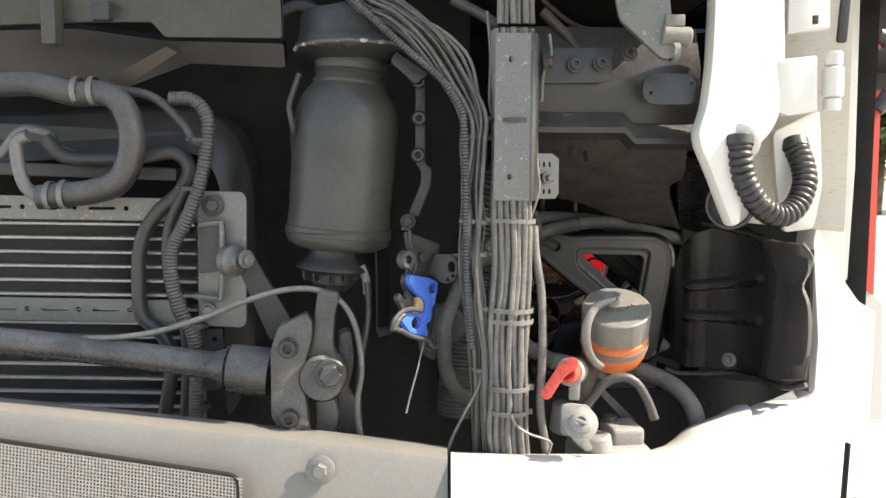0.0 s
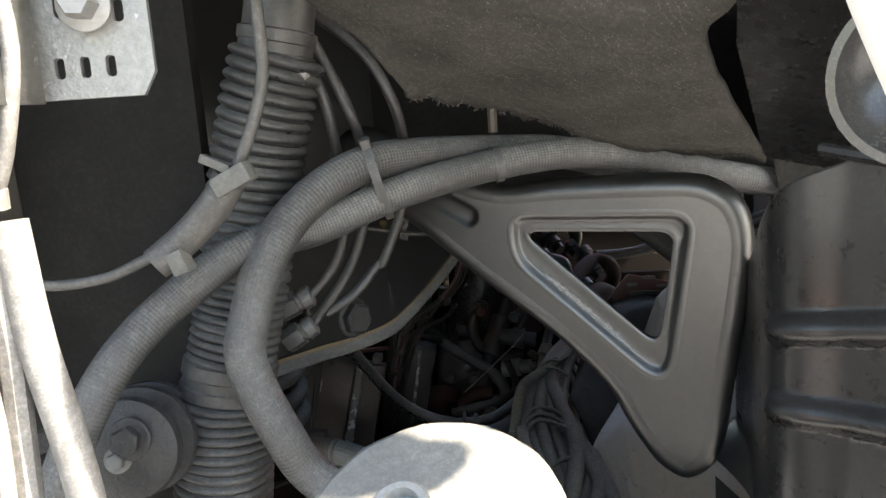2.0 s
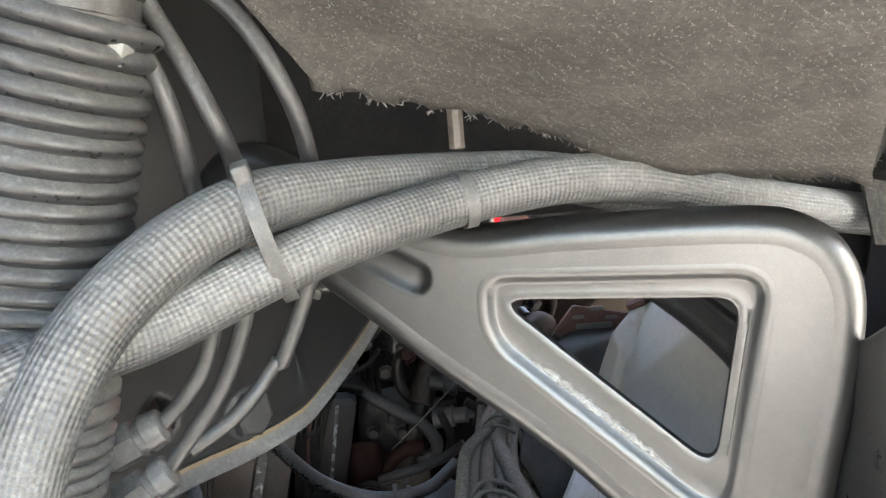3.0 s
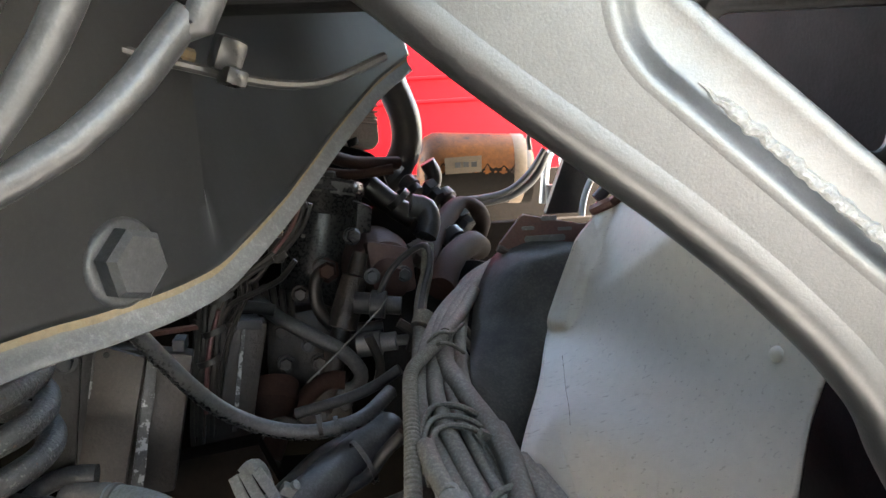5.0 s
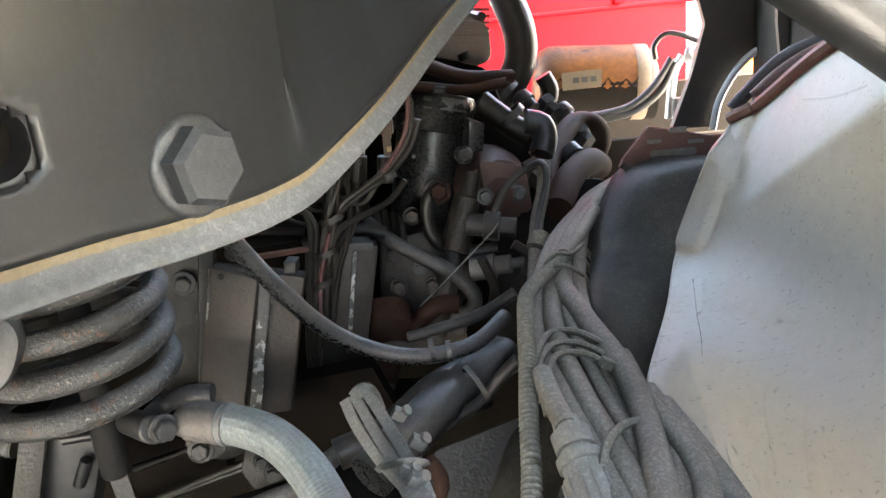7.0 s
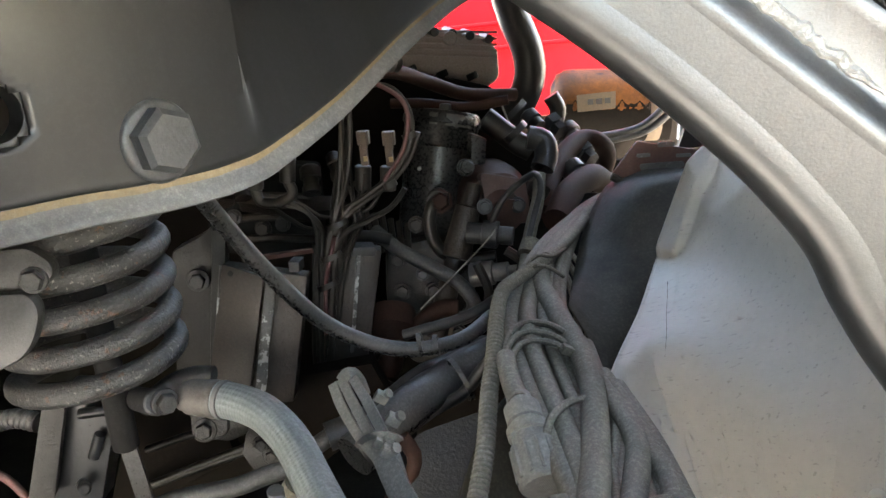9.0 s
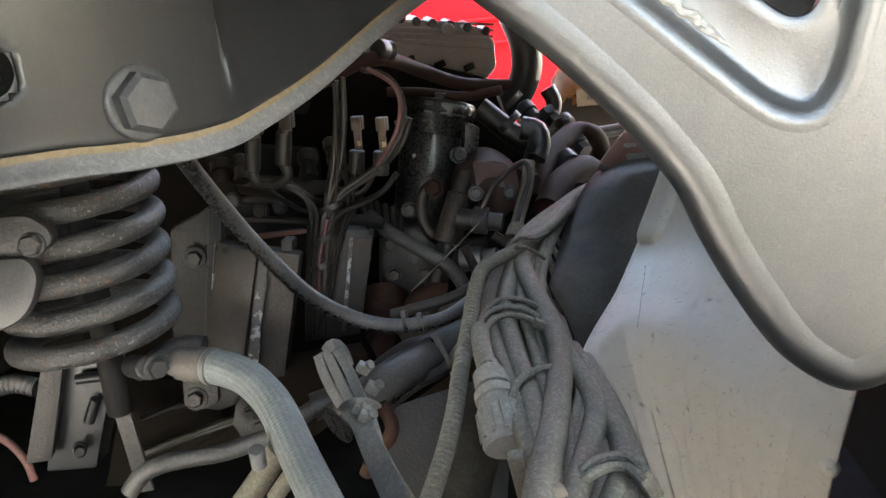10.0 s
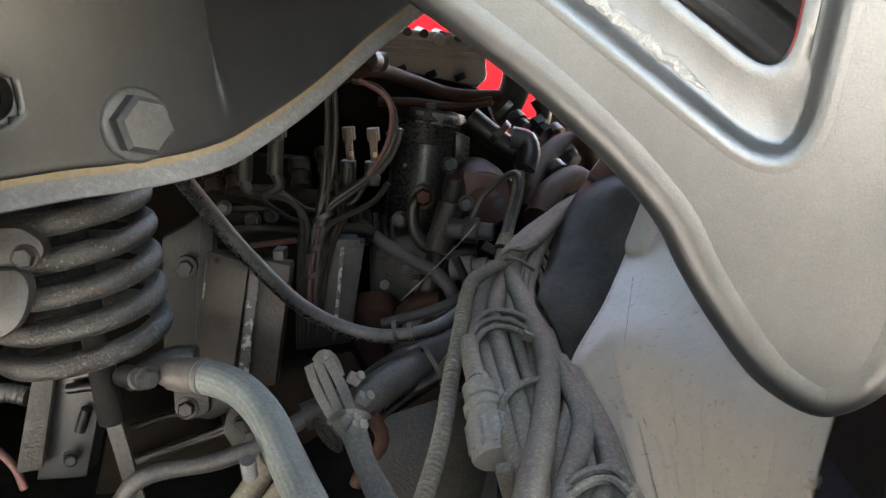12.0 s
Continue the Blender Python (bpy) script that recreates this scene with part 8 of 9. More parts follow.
hose("coolant_pipe", [(0.0281, 2.06, 1.019), (0.0773, 2.06, 1.015), (0.1338, 2.06, 1.006), (0.1904, 2.06, 1.011)], 0.007, "brown_hose", "dark reddish pipe under the valve cover", "pipe")
hose("intake_hose", [(0.1865, 2.3, 1.186), (0.2031, 2.3, 1.123), (0.2223, 2.3, 1.067), (0.223, 2.3, 1.02), (0.2035, 2.3, 0.9787), (0.1783, 2.3, 0.9557)], 0.026, "engine_cable", "thick black intake hose", "hose", sides=24)
hose("fuel_hose", [(0.2568, 2.3, 0.9903), (0.2678, 2.3, 0.9659), (0.2577, 2.3, 0.9375), (0.2361, 2.3, 0.9238)], 0.014, "engine_cable", "short black bent hose", "hose")
hose("elbow_hose", [(0.1529, 2.12, 0.9833), (0.1776, 2.12, 0.961), (0.1983, 2.12, 0.9431), (0.2191, 2.12, 0.9294)], 0.017, "engine_cable", "black rubber elbow hose on the engine", "hose", sides=18)
tagged(part("hose_elbow", hose_mesh([E0(925, 225, 2.1), E0(950, 232, 2.1), E0(955, 255, 2.09), E0(948, 275, 2.08)], 0.017, 16), "black_paint"), "black plastic elbow fitting", "fitting")
for x, y, d, r in ((905, 215, 2.11, 0.019), (950, 262, 2.09, 0.019), (905, 188, 2.28, 0.028)):
    tagged(part("hose_clamp", tie_mesh(E0(x, y, d), (0.6, 0, -0.7), r, r, 0.01, head=False), "cast"), "dark steel clamp on an engine hose", "hose clamp", "engine hose clamps")
hose("heater_hose", [(0.2303, 2.05, 0.8524), (0.2349, 2.08, 0.8757), (0.2573, 2.15, 0.9044), (0.2954, 2.22, 0.9236), (0.3265, 2.24, 0.916), (0.3409, 2.26, 0.891), (0.3358, 2.28, 0.859)], 0.016, "brown_hose", "brown dusty hose arched over the engine", "hose", sides=16)
hose("heater_hose", [(0.2461, 2.02, 0.8461), (0.2679, 2.08, 0.8702), (0.3047, 2.15, 0.8778), (0.3272, 2.2, 0.859)], 0.020, "brown_hose", "reddish brown hose below the arch", "hose", sides=16)
clutter = thing("engine_fittings", "dark couplings and unions beside the engine hoses", "fittings")
for i, (x, y, d, r) in enumerate(((935, 200, 2.25, 0.016), (970, 210, 2.26, 0.018), (995, 225, 2.28, 0.02), (1018, 255, 2.22, 0.018), (1000, 282, 2.15, 0.018), (930, 300, 2.05, 0.02))):
    part("union", lathe(E0(x - 8, y - 8, d), E0(x + 12, y + 12, d - 0.02), [(0, r * 0.7), (0.004, r), (0.02, r), (0.021, r * 0.75), (0.035, r * 0.75)], 6 if i % 2 else 16), ("cast", "black_paint", "brown_steel")[i % 3], clutter)


def sensor_plugs():
    w = thing("injector_wiring", "engine wiring with four plugs and a red lead", "wiring loom")
    for x, y in ((650, 205), (692, 208)):
        part("plug", box(E0(x, y, 1.885), (0.014, 0.012, 0.016), (0, 0, 0), 0.001), "plug", w, "tan plug housing")
        part("plug", box(E0(x, y + 28, 1.885), (0.008, 0.010, 0.024), (0, 0, 0), 0.001), "plug", w, "tan plug housing")
        part("latch", box(E0(x, y + 4, 1.877), (0.008, 0.004, 0.020), (0, 0, 0), 0.001), "plug", w)
        part("terminal", box(E0(x + 2, y + 34, 1.879), (0.005, 0.003, 0.006), (0, 0, 0), 0.0005), "brass", w)
        part("boot", rod(E0(x - 3, y + 45, 1.89), E0(x - 5, y + 85, 1.89), 0.010, 12), "engine_cable", w)
    for x, y in ((472, 205), (528, 195)):
        part("plug", box(E0(x, y, 1.86), (0.017, 0.012, 0.019), (0, 4, 0), 0.0015), "dark_plug", w)
        part("latch", box(E0(x, y + 2, 1.853), (0.009, 0.004, 0.022), (0, 4, 0), 0.001), "dark_plug", w)
        part("plug_collar", rod(E0(x - 3, y + 14, 1.86), E0(x - 5, y + 24, 1.86), 0.0085, 10), "dark_plug", w)
        part("boot", rod(E0(x - 6, y + 20, 1.86), E0(x - 12, y + 75, 1.86), 0.0095, 12), "engine_cable", w)
        part("bootfoot", hose_mesh([E0(x - 12, y + 70, 1.86), E0(x - 5, y + 95, 1.86), E0(495, 305, 1.86)], 0.0065, 10), "engine_cable", w)
    for i, pts in enumerate(([(628, 130), (628, 200), (618, 270), (600, 320), (580, 370), (570, 440), (562, 560)], [(618, 135), (610, 230), (602, 290), (590, 340), (575, 400), (560, 480), (550, 600)],
                             [(740, 200), (725, 240), (690, 280), (650, 305), (610, 335), (585, 380), (565, 450)], [(715, 290), (690, 320), (650, 340), (610, 360), (590, 400), (568, 520)],
                             [(500, 300), (530, 310), (555, 335), (560, 380), (552, 460), (545, 580)], [(510, 310), (540, 320), (568, 350), (566, 400), (556, 500), (552, 600)],
                             [(660, 120), (700, 130), (726, 165), (728, 210), (700, 260), (655, 295), (612, 325), (580, 380)], [(555, 380), (548, 460), (540, 560), (540, 620)], [(600, 350), (585, 420), (575, 520), (570, 610)])):
        part("wire", hose_mesh([E0(x, y, 1.87) for x, y in pts], 0.0034, 8), "engine_cable", w)
    rnd = random.Random(21)
    for i in range(14):
        # thin leads that fan out of the plugs and gather into the trunk
        x0, y0 = rnd.choice(((470, 300), (525, 300), (648, 262), (690, 262), (730, 240), (715, 300), (612, 140), (630, 150)))
        mid = (rnd.uniform(585, 640), rnd.uniform(320, 365))
        low = (rnd.uniform(545, 590), rnd.uniform(480, 600))
        d = rnd.uniform(1.86, 1.90)
        pts = [(x0, y0), ((x0 + mid[0]) / 2 + rnd.uniform(-12, 12), (y0 + mid[1]) / 2 + rnd.uniform(0, 25)), mid, ((mid[0] + low[0]) / 2 + rnd.uniform(-6, 6), 420), low]
        part("lead", hose_mesh([E0(x, y, d) for x, y in pts], rnd.choice((0.0018, 0.0024, 0.003)), 6), rnd.choice(("engine_cable", "engine_cable", "brown_steel")), w)
    for x, y in ((596, 345), (582, 400), (572, 450), (690, 282), (725, 205)):
        part("tape_wrap", tie_mesh(E0(x, y, 1.868), (0.35, 0, -1), 0.013 if x < 600 else 0.007, 0.009 if x < 600 else 0.006, 0.007, head=False), "engine_cable", w)
    part("red_lead", hose_mesh([E0(x, y, 1.862) for x, y in ((670, 118), (712, 145), (724, 180), (712, 230), (680, 275))], 0.0028, 8), "red_wire", w, "dark red lead")
    part("red_lead", hose_mesh([E0(x, y, 1.862) for x, y in ((590, 365), (572, 430), (566, 480), (562, 540))], 0.0028, 8), "red_wire", w, "dark red lead")


sensor_plugs()

def ribbon(pts, wide, thick=0.003):
    """A flat strap along a path, its broad side outwards."""
    bm = bmesh.new()
    for_rows = []
    for q, d, a, b in frames_along(spline(pts, 0.006)):
        side = d.cross(Vector((0.1, -1, 0.35))).normalized() * (wide / 2)
        out = side.cross(d).normalized() * (thick / 2)
        for_rows.append([q - side - out, q + side - out, q + side + out, q - side + out])
    made = add_grid(bm, for_rows, True)
    bm.faces.new(made[0]), bm.faces.new(list(reversed(made[-1])))
    return bm


slim = hose("bay_hose", [(-0.0384, 1.52, 1.039), (-0.0486, 1.56, 1.012), (-0.0445, 1.6, 0.9684), (-0.0251, 1.63, 0.9154), (0.0042, 1.66, 0.8598), (0.0368, 1.68, 0.8268), (0.0752, 1.69, 0.8101), (0.1093, 1.7, 0.8071), (0.137, 1.72, 0.807), (0.1646, 1.76, 0.8139)], 0.0078, "gloss_hose", "slim black rubber hose sweeping across the bay", "hose", sides=14)
hose("bay_hose", [(0.0626, 1.78, 0.7879), (0.0898, 1.78, 0.7945), (0.1234, 1.78, 0.803), (0.1501, 1.78, 0.8142), (0.1766, 1.78, 0.8305)], 0.006, "dark_cable", "second slim dark hose behind", "hose")
for x, y in ((720, 548), (748, 552)):
    part("cable_tie", tie_mesh(E0(x, y, 1.69), (1, 0.1, 0.1), 0.0090, 0.0090, turn=270), "gloss_hose", slim)
hose("bay_pipe", [(0.0104, 1.62, 0.7553), (0.0524, 1.64, 0.7641), (0.0927, 1.68, 0.7805), (0.1166, 1.72, 0.7746), (0.1545, 1.78, 0.7693)], 0.014, "dark_cable", "dusty dark pipe low in the bay", "pipe", sides=16)
hose("bay_pipe", [(0.0442, 1.58, 0.7581), (0.084, 1.63, 0.7749), (0.1101, 1.68, 0.774), (0.1351, 1.72, 0.7731), (0.1626, 1.76, 0.7701)], 0.020, "gloss_hose", "thick dusty dark hose low in the bay", "hose", sides=18)
hose("bay_pipe", [(0.0686, 1.66, 0.729), (0.1062, 1.66, 0.7578), (0.1363, 1.66, 0.7746), (0.1547, 1.66, 0.7977), (0.1725, 1.66, 0.8156)], 0.006, "dark_cable", "slim dark hose tied to the thick one", "hose")
tagged(part("cable_tie", tie_mesh(E0(788, 615, 1.67), (0.9, 0.4, 0.35), 0.0215, 0.0215, turn=270), "gloss_hose"), "dusty cable tie on the thick hose", "cable tie", "bay hose ties")
hose("brake_pipe", [(-0.1511, 1.55, 0.7075), (-0.1385, 1.555, 0.7228), (-0.1239, 1.56, 0.7296), (-0.106, 1.57, 0.7295), (-0.0704, 1.58, 0.7302), (-0.0452, 1.59, 0.734), (-0.0226, 1.60, 0.7379), (-0.0021, 1.62, 0.746), (0.0161, 1.64, 0.7516)], 0.0085, "rubber", "bent black pipe with dust on top, along the chassis", "pipe", sides=14)
tagged(part("leaning_strap", ribbon([(-0.1860, 1.62, 0.7861), (-0.1868, 1.62, 0.7547), (-0.1840, 1.62, 0.7225), (-0.1811, 1.62, 0.6897), (-0.1782, 1.62, 0.6629)], 0.016, 0.004), "gloss_hose"), "black strap leaning beside the strut", "strap")
hose("brake_pipe", [(-0.0323, 1.52, 0.7116), (-0.0074, 1.52, 0.7431), (0.012, 1.52, 0.7702)], 0.011, "bay_cable", "dusty grey pipe behind the braided hose", "pipe", sides=16)
hose("brake_pipe", [(0.009, 1.5, 0.7366), (0.0264, 1.5, 0.7584), (0.0403, 1.5, 0.7744)], 0.007, "bay_cable", "thin dusty pipe on the chassis", "pipe")
bolt_s = thing("stud", "upright threaded stud on the chassis", "stud")
part("thread", ribbed_mesh([E0(425, 830, 1.465), E0(422, 795, 1.46)], 0.0062, 0.0016, 0.1), "steel", bolt_s)


def strap_bundle():
    b = thing("strapped_cables", "folded dusty flat cables held by plastic clips", "cable bundle")
    for k, pts in enumerate((((556, 612, 1.60), (566, 650, 1.575), (590, 700, 1.54), (622, 745, 1.51), (640, 770, 1.495)),
                ((572, 602, 1.60), (588, 645, 1.57), (610, 695, 1.535), (635, 740, 1.505), (652, 785, 1.485)),
                ((590, 596, 1.595), (612, 640, 1.565), (632, 690, 1.53), (650, 735, 1.50), (662, 790, 1.48)))):
        part("flat_cable", ribbon([E0(*p) for p in pts], 0.0085), "strap_grey", b)
    part("fold", ribbon([E0(*p) for p in ((572, 604, 1.598), (580, 592, 1.590), (592, 590, 1.592), (604, 606, 1.60), (612, 632, 1.60))], 0.010), "strap_grey", b)
    part("flat_cable", ribbon([E0(*p) for p in ((634, 735, 1.502), (655, 790, 1.475), (680, 845, 1.45), (712, 905, 1.42))], 0.014), "strap_grey", b)
    part("flat_cable", ribbon([E0(*p) for p in ((622, 745, 1.508), (640, 800, 1.48), (662, 860, 1.455), (690, 930, 1.42))], 0.009), "strap_grey", b)
    part("tie_band", ribbon([E0(*p) for p in ((588, 722, 1.54), (602, 704, 1.518), (628, 695, 1.508), (652, 700, 1.51), (668, 712, 1.53))], 0.005), "strap_grey", b)
    for x, y, d in ((640, 636, 1.585), (655, 672, 1.535), (628, 712, 1.508), (640, 728, 1.50)):
        clip = part("clip", box(E0(x, y, d), (0.012, 0.008, 0.009), (10, 35, 10), 0.0014), "strap_grey", b)
        part("clip_head", lathe(E0(x + 6, y - 3, d), E0(x + 24, y - 14, d - 0.004), [(0, 0.003), (0.003, 0.003), (0.0032, 0.0046), (0.0062, 0.0044)], 8), "strap_grey", clip)
    part("rusty_hook", hose_mesh([E0(x, y, 1.53) for x, y in ((668, 705), (688, 738), (684, 772), (655, 805), (635, 850))], 0.0062, 10), "brown_hose", b, "brown rusty bent pipe")


strap_bundle()


def bay_bundle():
    b = thing("bay_cable_bundle", "thick bundle of dusty grey cables with lashings and ties", "cable bundle")
    runs = (
        ([(0.3574, 2.008, 0.8989), (0.3144, 1.958, 0.892), (0.271, 1.892, 0.88), (0.2347, 1.799, 0.8735), (0.2161, 1.716, 0.8682), (0.2267, 1.634, 0.8643), (0.2382, 1.572, 0.8618), (0.2457, 1.519, 0.8577), (0.2447, 1.467, 0.8548), (0.2385, 1.401, 0.854), (0.231, 1.343, 0.8563), (0.2271, 1.298, 0.8565), (0.224, 1.252, 0.8558)], 0.0105),
        ([(0.3592, 2.024, 0.896), (0.3156, 1.974, 0.8889), (0.2631, 1.908, 0.8767), (0.2217, 1.815, 0.8698), (0.1955, 1.704, 0.8631), (0.187, 1.619, 0.8589), (0.1924, 1.562, 0.8536), (0.2049, 1.497, 0.8485), (0.2164, 1.431, 0.8461), (0.2264, 1.379, 0.846), (0.2309, 1.326, 0.8454), (0.2312, 1.272, 0.8435)], 0.0088),
        ([(0.3586, 2.018, 0.8971), (0.3152, 1.968, 0.8901), (0.2687, 1.907, 0.8783), (0.2283, 1.815, 0.8717), (0.2073, 1.698, 0.8646), (0.2022, 1.606, 0.8608), (0.2108, 1.529, 0.8539), (0.2229, 1.46, 0.8496), (0.2312, 1.395, 0.8487), (0.2356, 1.336, 0.8495), (0.2366, 1.266, 0.8484)], 0.0092),
        ([(0.3591, 2.023, 0.8962), (0.3155, 1.973, 0.8891), (0.2729, 1.907, 0.8766), (0.2314, 1.809, 0.8692), (0.2165, 1.688, 0.8617), (0.2173, 1.603, 0.8588), (0.226, 1.534, 0.8517), (0.234, 1.474, 0.8475), (0.2369, 1.415, 0.8461), (0.2388, 1.347, 0.8466), (0.2419, 1.271, 0.8447)], 0.0056),
        ([(0.3595, 2.026, 0.8956), (0.3158, 1.976, 0.8885), (0.2774, 1.915, 0.8763), (0.2379, 1.817, 0.8688), (0.2233, 1.683, 0.86), (0.2264, 1.595, 0.8561), (0.2332, 1.532, 0.8502), (0.2373, 1.468, 0.8458), (0.2394, 1.403, 0.8444), (0.2412, 1.306, 0.8452)], 0.0046),
        ([(0.359, 2.022, 0.8964), (0.3155, 1.972, 0.8893), (0.2781, 1.897, 0.8758), (0.2442, 1.804, 0.8687), (0.2289, 1.679, 0.8612), (0.2319, 1.591, 0.8574), (0.2394, 1.517, 0.8514), (0.2461, 1.464, 0.8477), (0.2483, 1.399, 0.8466), (0.2484, 1.302, 0.8482)], 0.0042),
        ([(0.2462, 1.573, 0.8561), (0.2516, 1.515, 0.8522), (0.2626, 1.475, 0.849), (0.2674, 1.435, 0.8487), (0.2607, 1.394, 0.8479), (0.2507, 1.349, 0.849), (0.2428, 1.31, 0.8487), (0.2366, 1.268, 0.8468)], 0.0090),
        ([(0.2483, 1.563, 0.8522), (0.2534, 1.503, 0.8478), (0.259, 1.468, 0.8458), (0.252, 1.426, 0.8449), (0.2462, 1.389, 0.8448), (0.2462, 1.328, 0.8444), (0.246, 1.274, 0.8425)], 0.0048),
        ([(0.2458, 1.555, 0.8506), (0.2559, 1.514, 0.8478), (0.2638, 1.474, 0.845), (0.2591, 1.435, 0.8442), (0.2526, 1.402, 0.8435), (0.2526, 1.335, 0.8433), (0.2528, 1.276, 0.8412)], 0.0048),
        ([(0.2565, 1.53, 0.8508), (0.2671, 1.483, 0.8474), (0.2754, 1.431, 0.8463), (0.2805, 1.398, 0.8459), (0.2752, 1.361, 0.8476), (0.2649, 1.326, 0.8462), (0.2566, 1.272, 0.8445)], 0.0078),
        ([(0.2518, 1.523, 0.8488), (0.2619, 1.461, 0.8446), (0.2661, 1.413, 0.8435), (0.2661, 1.375, 0.8447), (0.2607, 1.341, 0.8435), (0.2515, 1.296, 0.8425)], 0.0056),
        ([(0.2602, 1.514, 0.8478), (0.2731, 1.452, 0.8446), (0.2791, 1.398, 0.8438), (0.2812, 1.363, 0.845), (0.2732, 1.324, 0.8438), (0.2661, 1.276, 0.8417)], 0.0070),
        ([(0.2647, 1.518, 0.846), (0.2785, 1.447, 0.8428), (0.2846, 1.383, 0.8424), (0.2875, 1.345, 0.8415), (0.2931, 1.308, 0.8419), (0.2958, 1.28, 0.8398)], 0.0085),
        ([(0.2657, 1.495, 0.8419), (0.2752, 1.429, 0.8395), (0.2762, 1.376, 0.8407), (0.279, 1.338, 0.8386), (0.2786, 1.292, 0.8364)], 0.0070),
        ([(0.3613, 2.042, 0.8928), (0.317, 1.992, 0.8854), (0.2713, 1.942, 0.8742), (0.2378, 1.833, 0.8648), (0.214, 1.714, 0.8565), (0.2062, 1.611, 0.8506), (0.2157, 1.537, 0.8431), (0.2298, 1.457, 0.8376), (0.239, 1.382, 0.8366), (0.2421, 1.29, 0.83)], 0.0090),
        ([(0.3615, 2.044, 0.8924), (0.3171, 1.994, 0.885), (0.2786, 1.944, 0.8736), (0.251, 1.835, 0.8639), (0.2331, 1.716, 0.8555), (0.2316, 1.613, 0.8495), (0.2362, 1.539, 0.8422), (0.2458, 1.459, 0.8366), (0.2529, 1.384, 0.8357), (0.2563, 1.292, 0.8289)], 0.0090),
        ([(0.2512, 1.509, 0.8356), (0.2616, 1.458, 0.833), (0.2653, 1.39, 0.8323), (0.2623, 1.298, 0.8245)], 0.0100),
    )
    for pts, r in runs:
        part("cable", hose_mesh(pts, r * 0.9, 12), "bay_cable", b)
    for pts, r in (([(0.2375, 1.8, 0.8567), (0.2492, 1.76, 0.8354), (0.251, 1.72, 0.8168), (0.2468, 1.66, 0.803), (0.2532, 1.6, 0.7943)], 0.0042), ([(0.2441, 1.82, 0.8579), (0.2589, 1.78, 0.8355), (0.2604, 1.74, 0.8096), (0.2603, 1.66, 0.791)], 0.0036), ([(0.2281, 1.78, 0.8559), (0.2396, 1.72, 0.8295), (0.2549, 1.65, 0.8128)], 0.0036), ([(0.2511, 1.85, 0.8567), (0.2671, 1.8, 0.8359), (0.2673, 1.75, 0.8059), (0.2622, 1.68, 0.7948)], 0.0032), ([(0.2616, 1.86, 0.8679), (0.2394, 1.8, 0.8533), (0.2253, 1.76, 0.8616), (0.2139, 1.72, 0.8548), (0.2043, 1.66, 0.8504)], 0.0032)):
        part("thin_cable", hose_mesh(pts, r, 8), "bay_cable", b)
    # lashings thrown round the bundle
    for pts, r in (
        ([(0.246, 1.565, 0.8515), (0.2401, 1.567, 0.8612), (0.2321, 1.576, 0.8672), (0.2173, 1.597, 0.8674), (0.1987, 1.599, 0.8677), (0.1873, 1.576, 0.8678), (0.1825, 1.546, 0.8599), (0.1838, 1.523, 0.8493)], 0.0034),
        ([(0.2457, 1.55, 0.8502), (0.239, 1.553, 0.8599), (0.2274, 1.567, 0.8662), (0.2129, 1.578, 0.8677), (0.1978, 1.578, 0.8679), (0.1873, 1.561, 0.8661), (0.1835, 1.532, 0.858), (0.1856, 1.51, 0.8477)], 0.0030),
        ([(0.2432, 1.539, 0.8496), (0.2371, 1.542, 0.8591), (0.2252, 1.557, 0.8651), (0.2099, 1.565, 0.8662), (0.1968, 1.561, 0.8659), (0.1896, 1.54, 0.864), (0.1857, 1.524, 0.8539)], 0.0030),
        ([(0.2512, 1.501, 0.8477), (0.2446, 1.481, 0.8585), (0.2323, 1.473, 0.8611), (0.2223, 1.464, 0.8606), (0.214, 1.447, 0.8601), (0.2102, 1.436, 0.8504)], 0.0036),
        ([(0.2472, 1.364, 0.8391), (0.2509, 1.353, 0.8519), (0.2568, 1.355, 0.8573), (0.2677, 1.364, 0.8566), (0.2798, 1.363, 0.8569), (0.2873, 1.345, 0.8586), (0.2935, 1.344, 0.8456)], 0.0036),
        ([(0.2475, 1.354, 0.8384), (0.2506, 1.344, 0.8514), (0.2578, 1.344, 0.8581), (0.2681, 1.352, 0.8577), (0.278, 1.351, 0.858), (0.2849, 1.337, 0.8582), (0.2909, 1.336, 0.8454)], 0.0036),
        ([(0.203, 1.72, 0.8795), (0.2149, 1.72, 0.89), (0.2292, 1.73, 0.8852), (0.244, 1.76, 0.8832)], 0.0024),
        ([(0.2003, 1.71, 0.8751), (0.2136, 1.7, 0.8858), (0.2263, 1.71, 0.8792), (0.2392, 1.72, 0.8664)], 0.0024)):
        part("lashing", hose_mesh(pts, r * 0.85, 8), "bay_cable", b)
    part("tie_head", box((0.2322, 1.545, 0.8655), (0.011, 0.008, 0.007), (0, 30, 10), 0.001), "bay_cable", b)
    a, c = Vector((0.1941, 1.475, 0.8641)), Vector((0.2086, 1.415, 0.8328))
    h = (c - a).length
    part("connector_body", lathe(a, c, [(0, 0.0085), (h * 0.12, 0.0095), (h * 0.13, 0.0125), (h * 0.30, 0.0125), (h * 0.31, 0.0105), (h * 0.36, 0.0105), (h * 0.37, 0.0145), (h * 0.46, 0.0145), (h * 0.47, 0.0125), (h * 0.56, 0.0125), (h * 0.57, 0.0150), (h * 0.97, 0.0158), (h, 0.0140)], 24), "hose_grey", b, "round grey screw connector")
    u, v, n = axes(c - a)
    for i in range(12):
        q = radians(30 * i)
        w = u * math.cos(q) + v * math.sin(q)
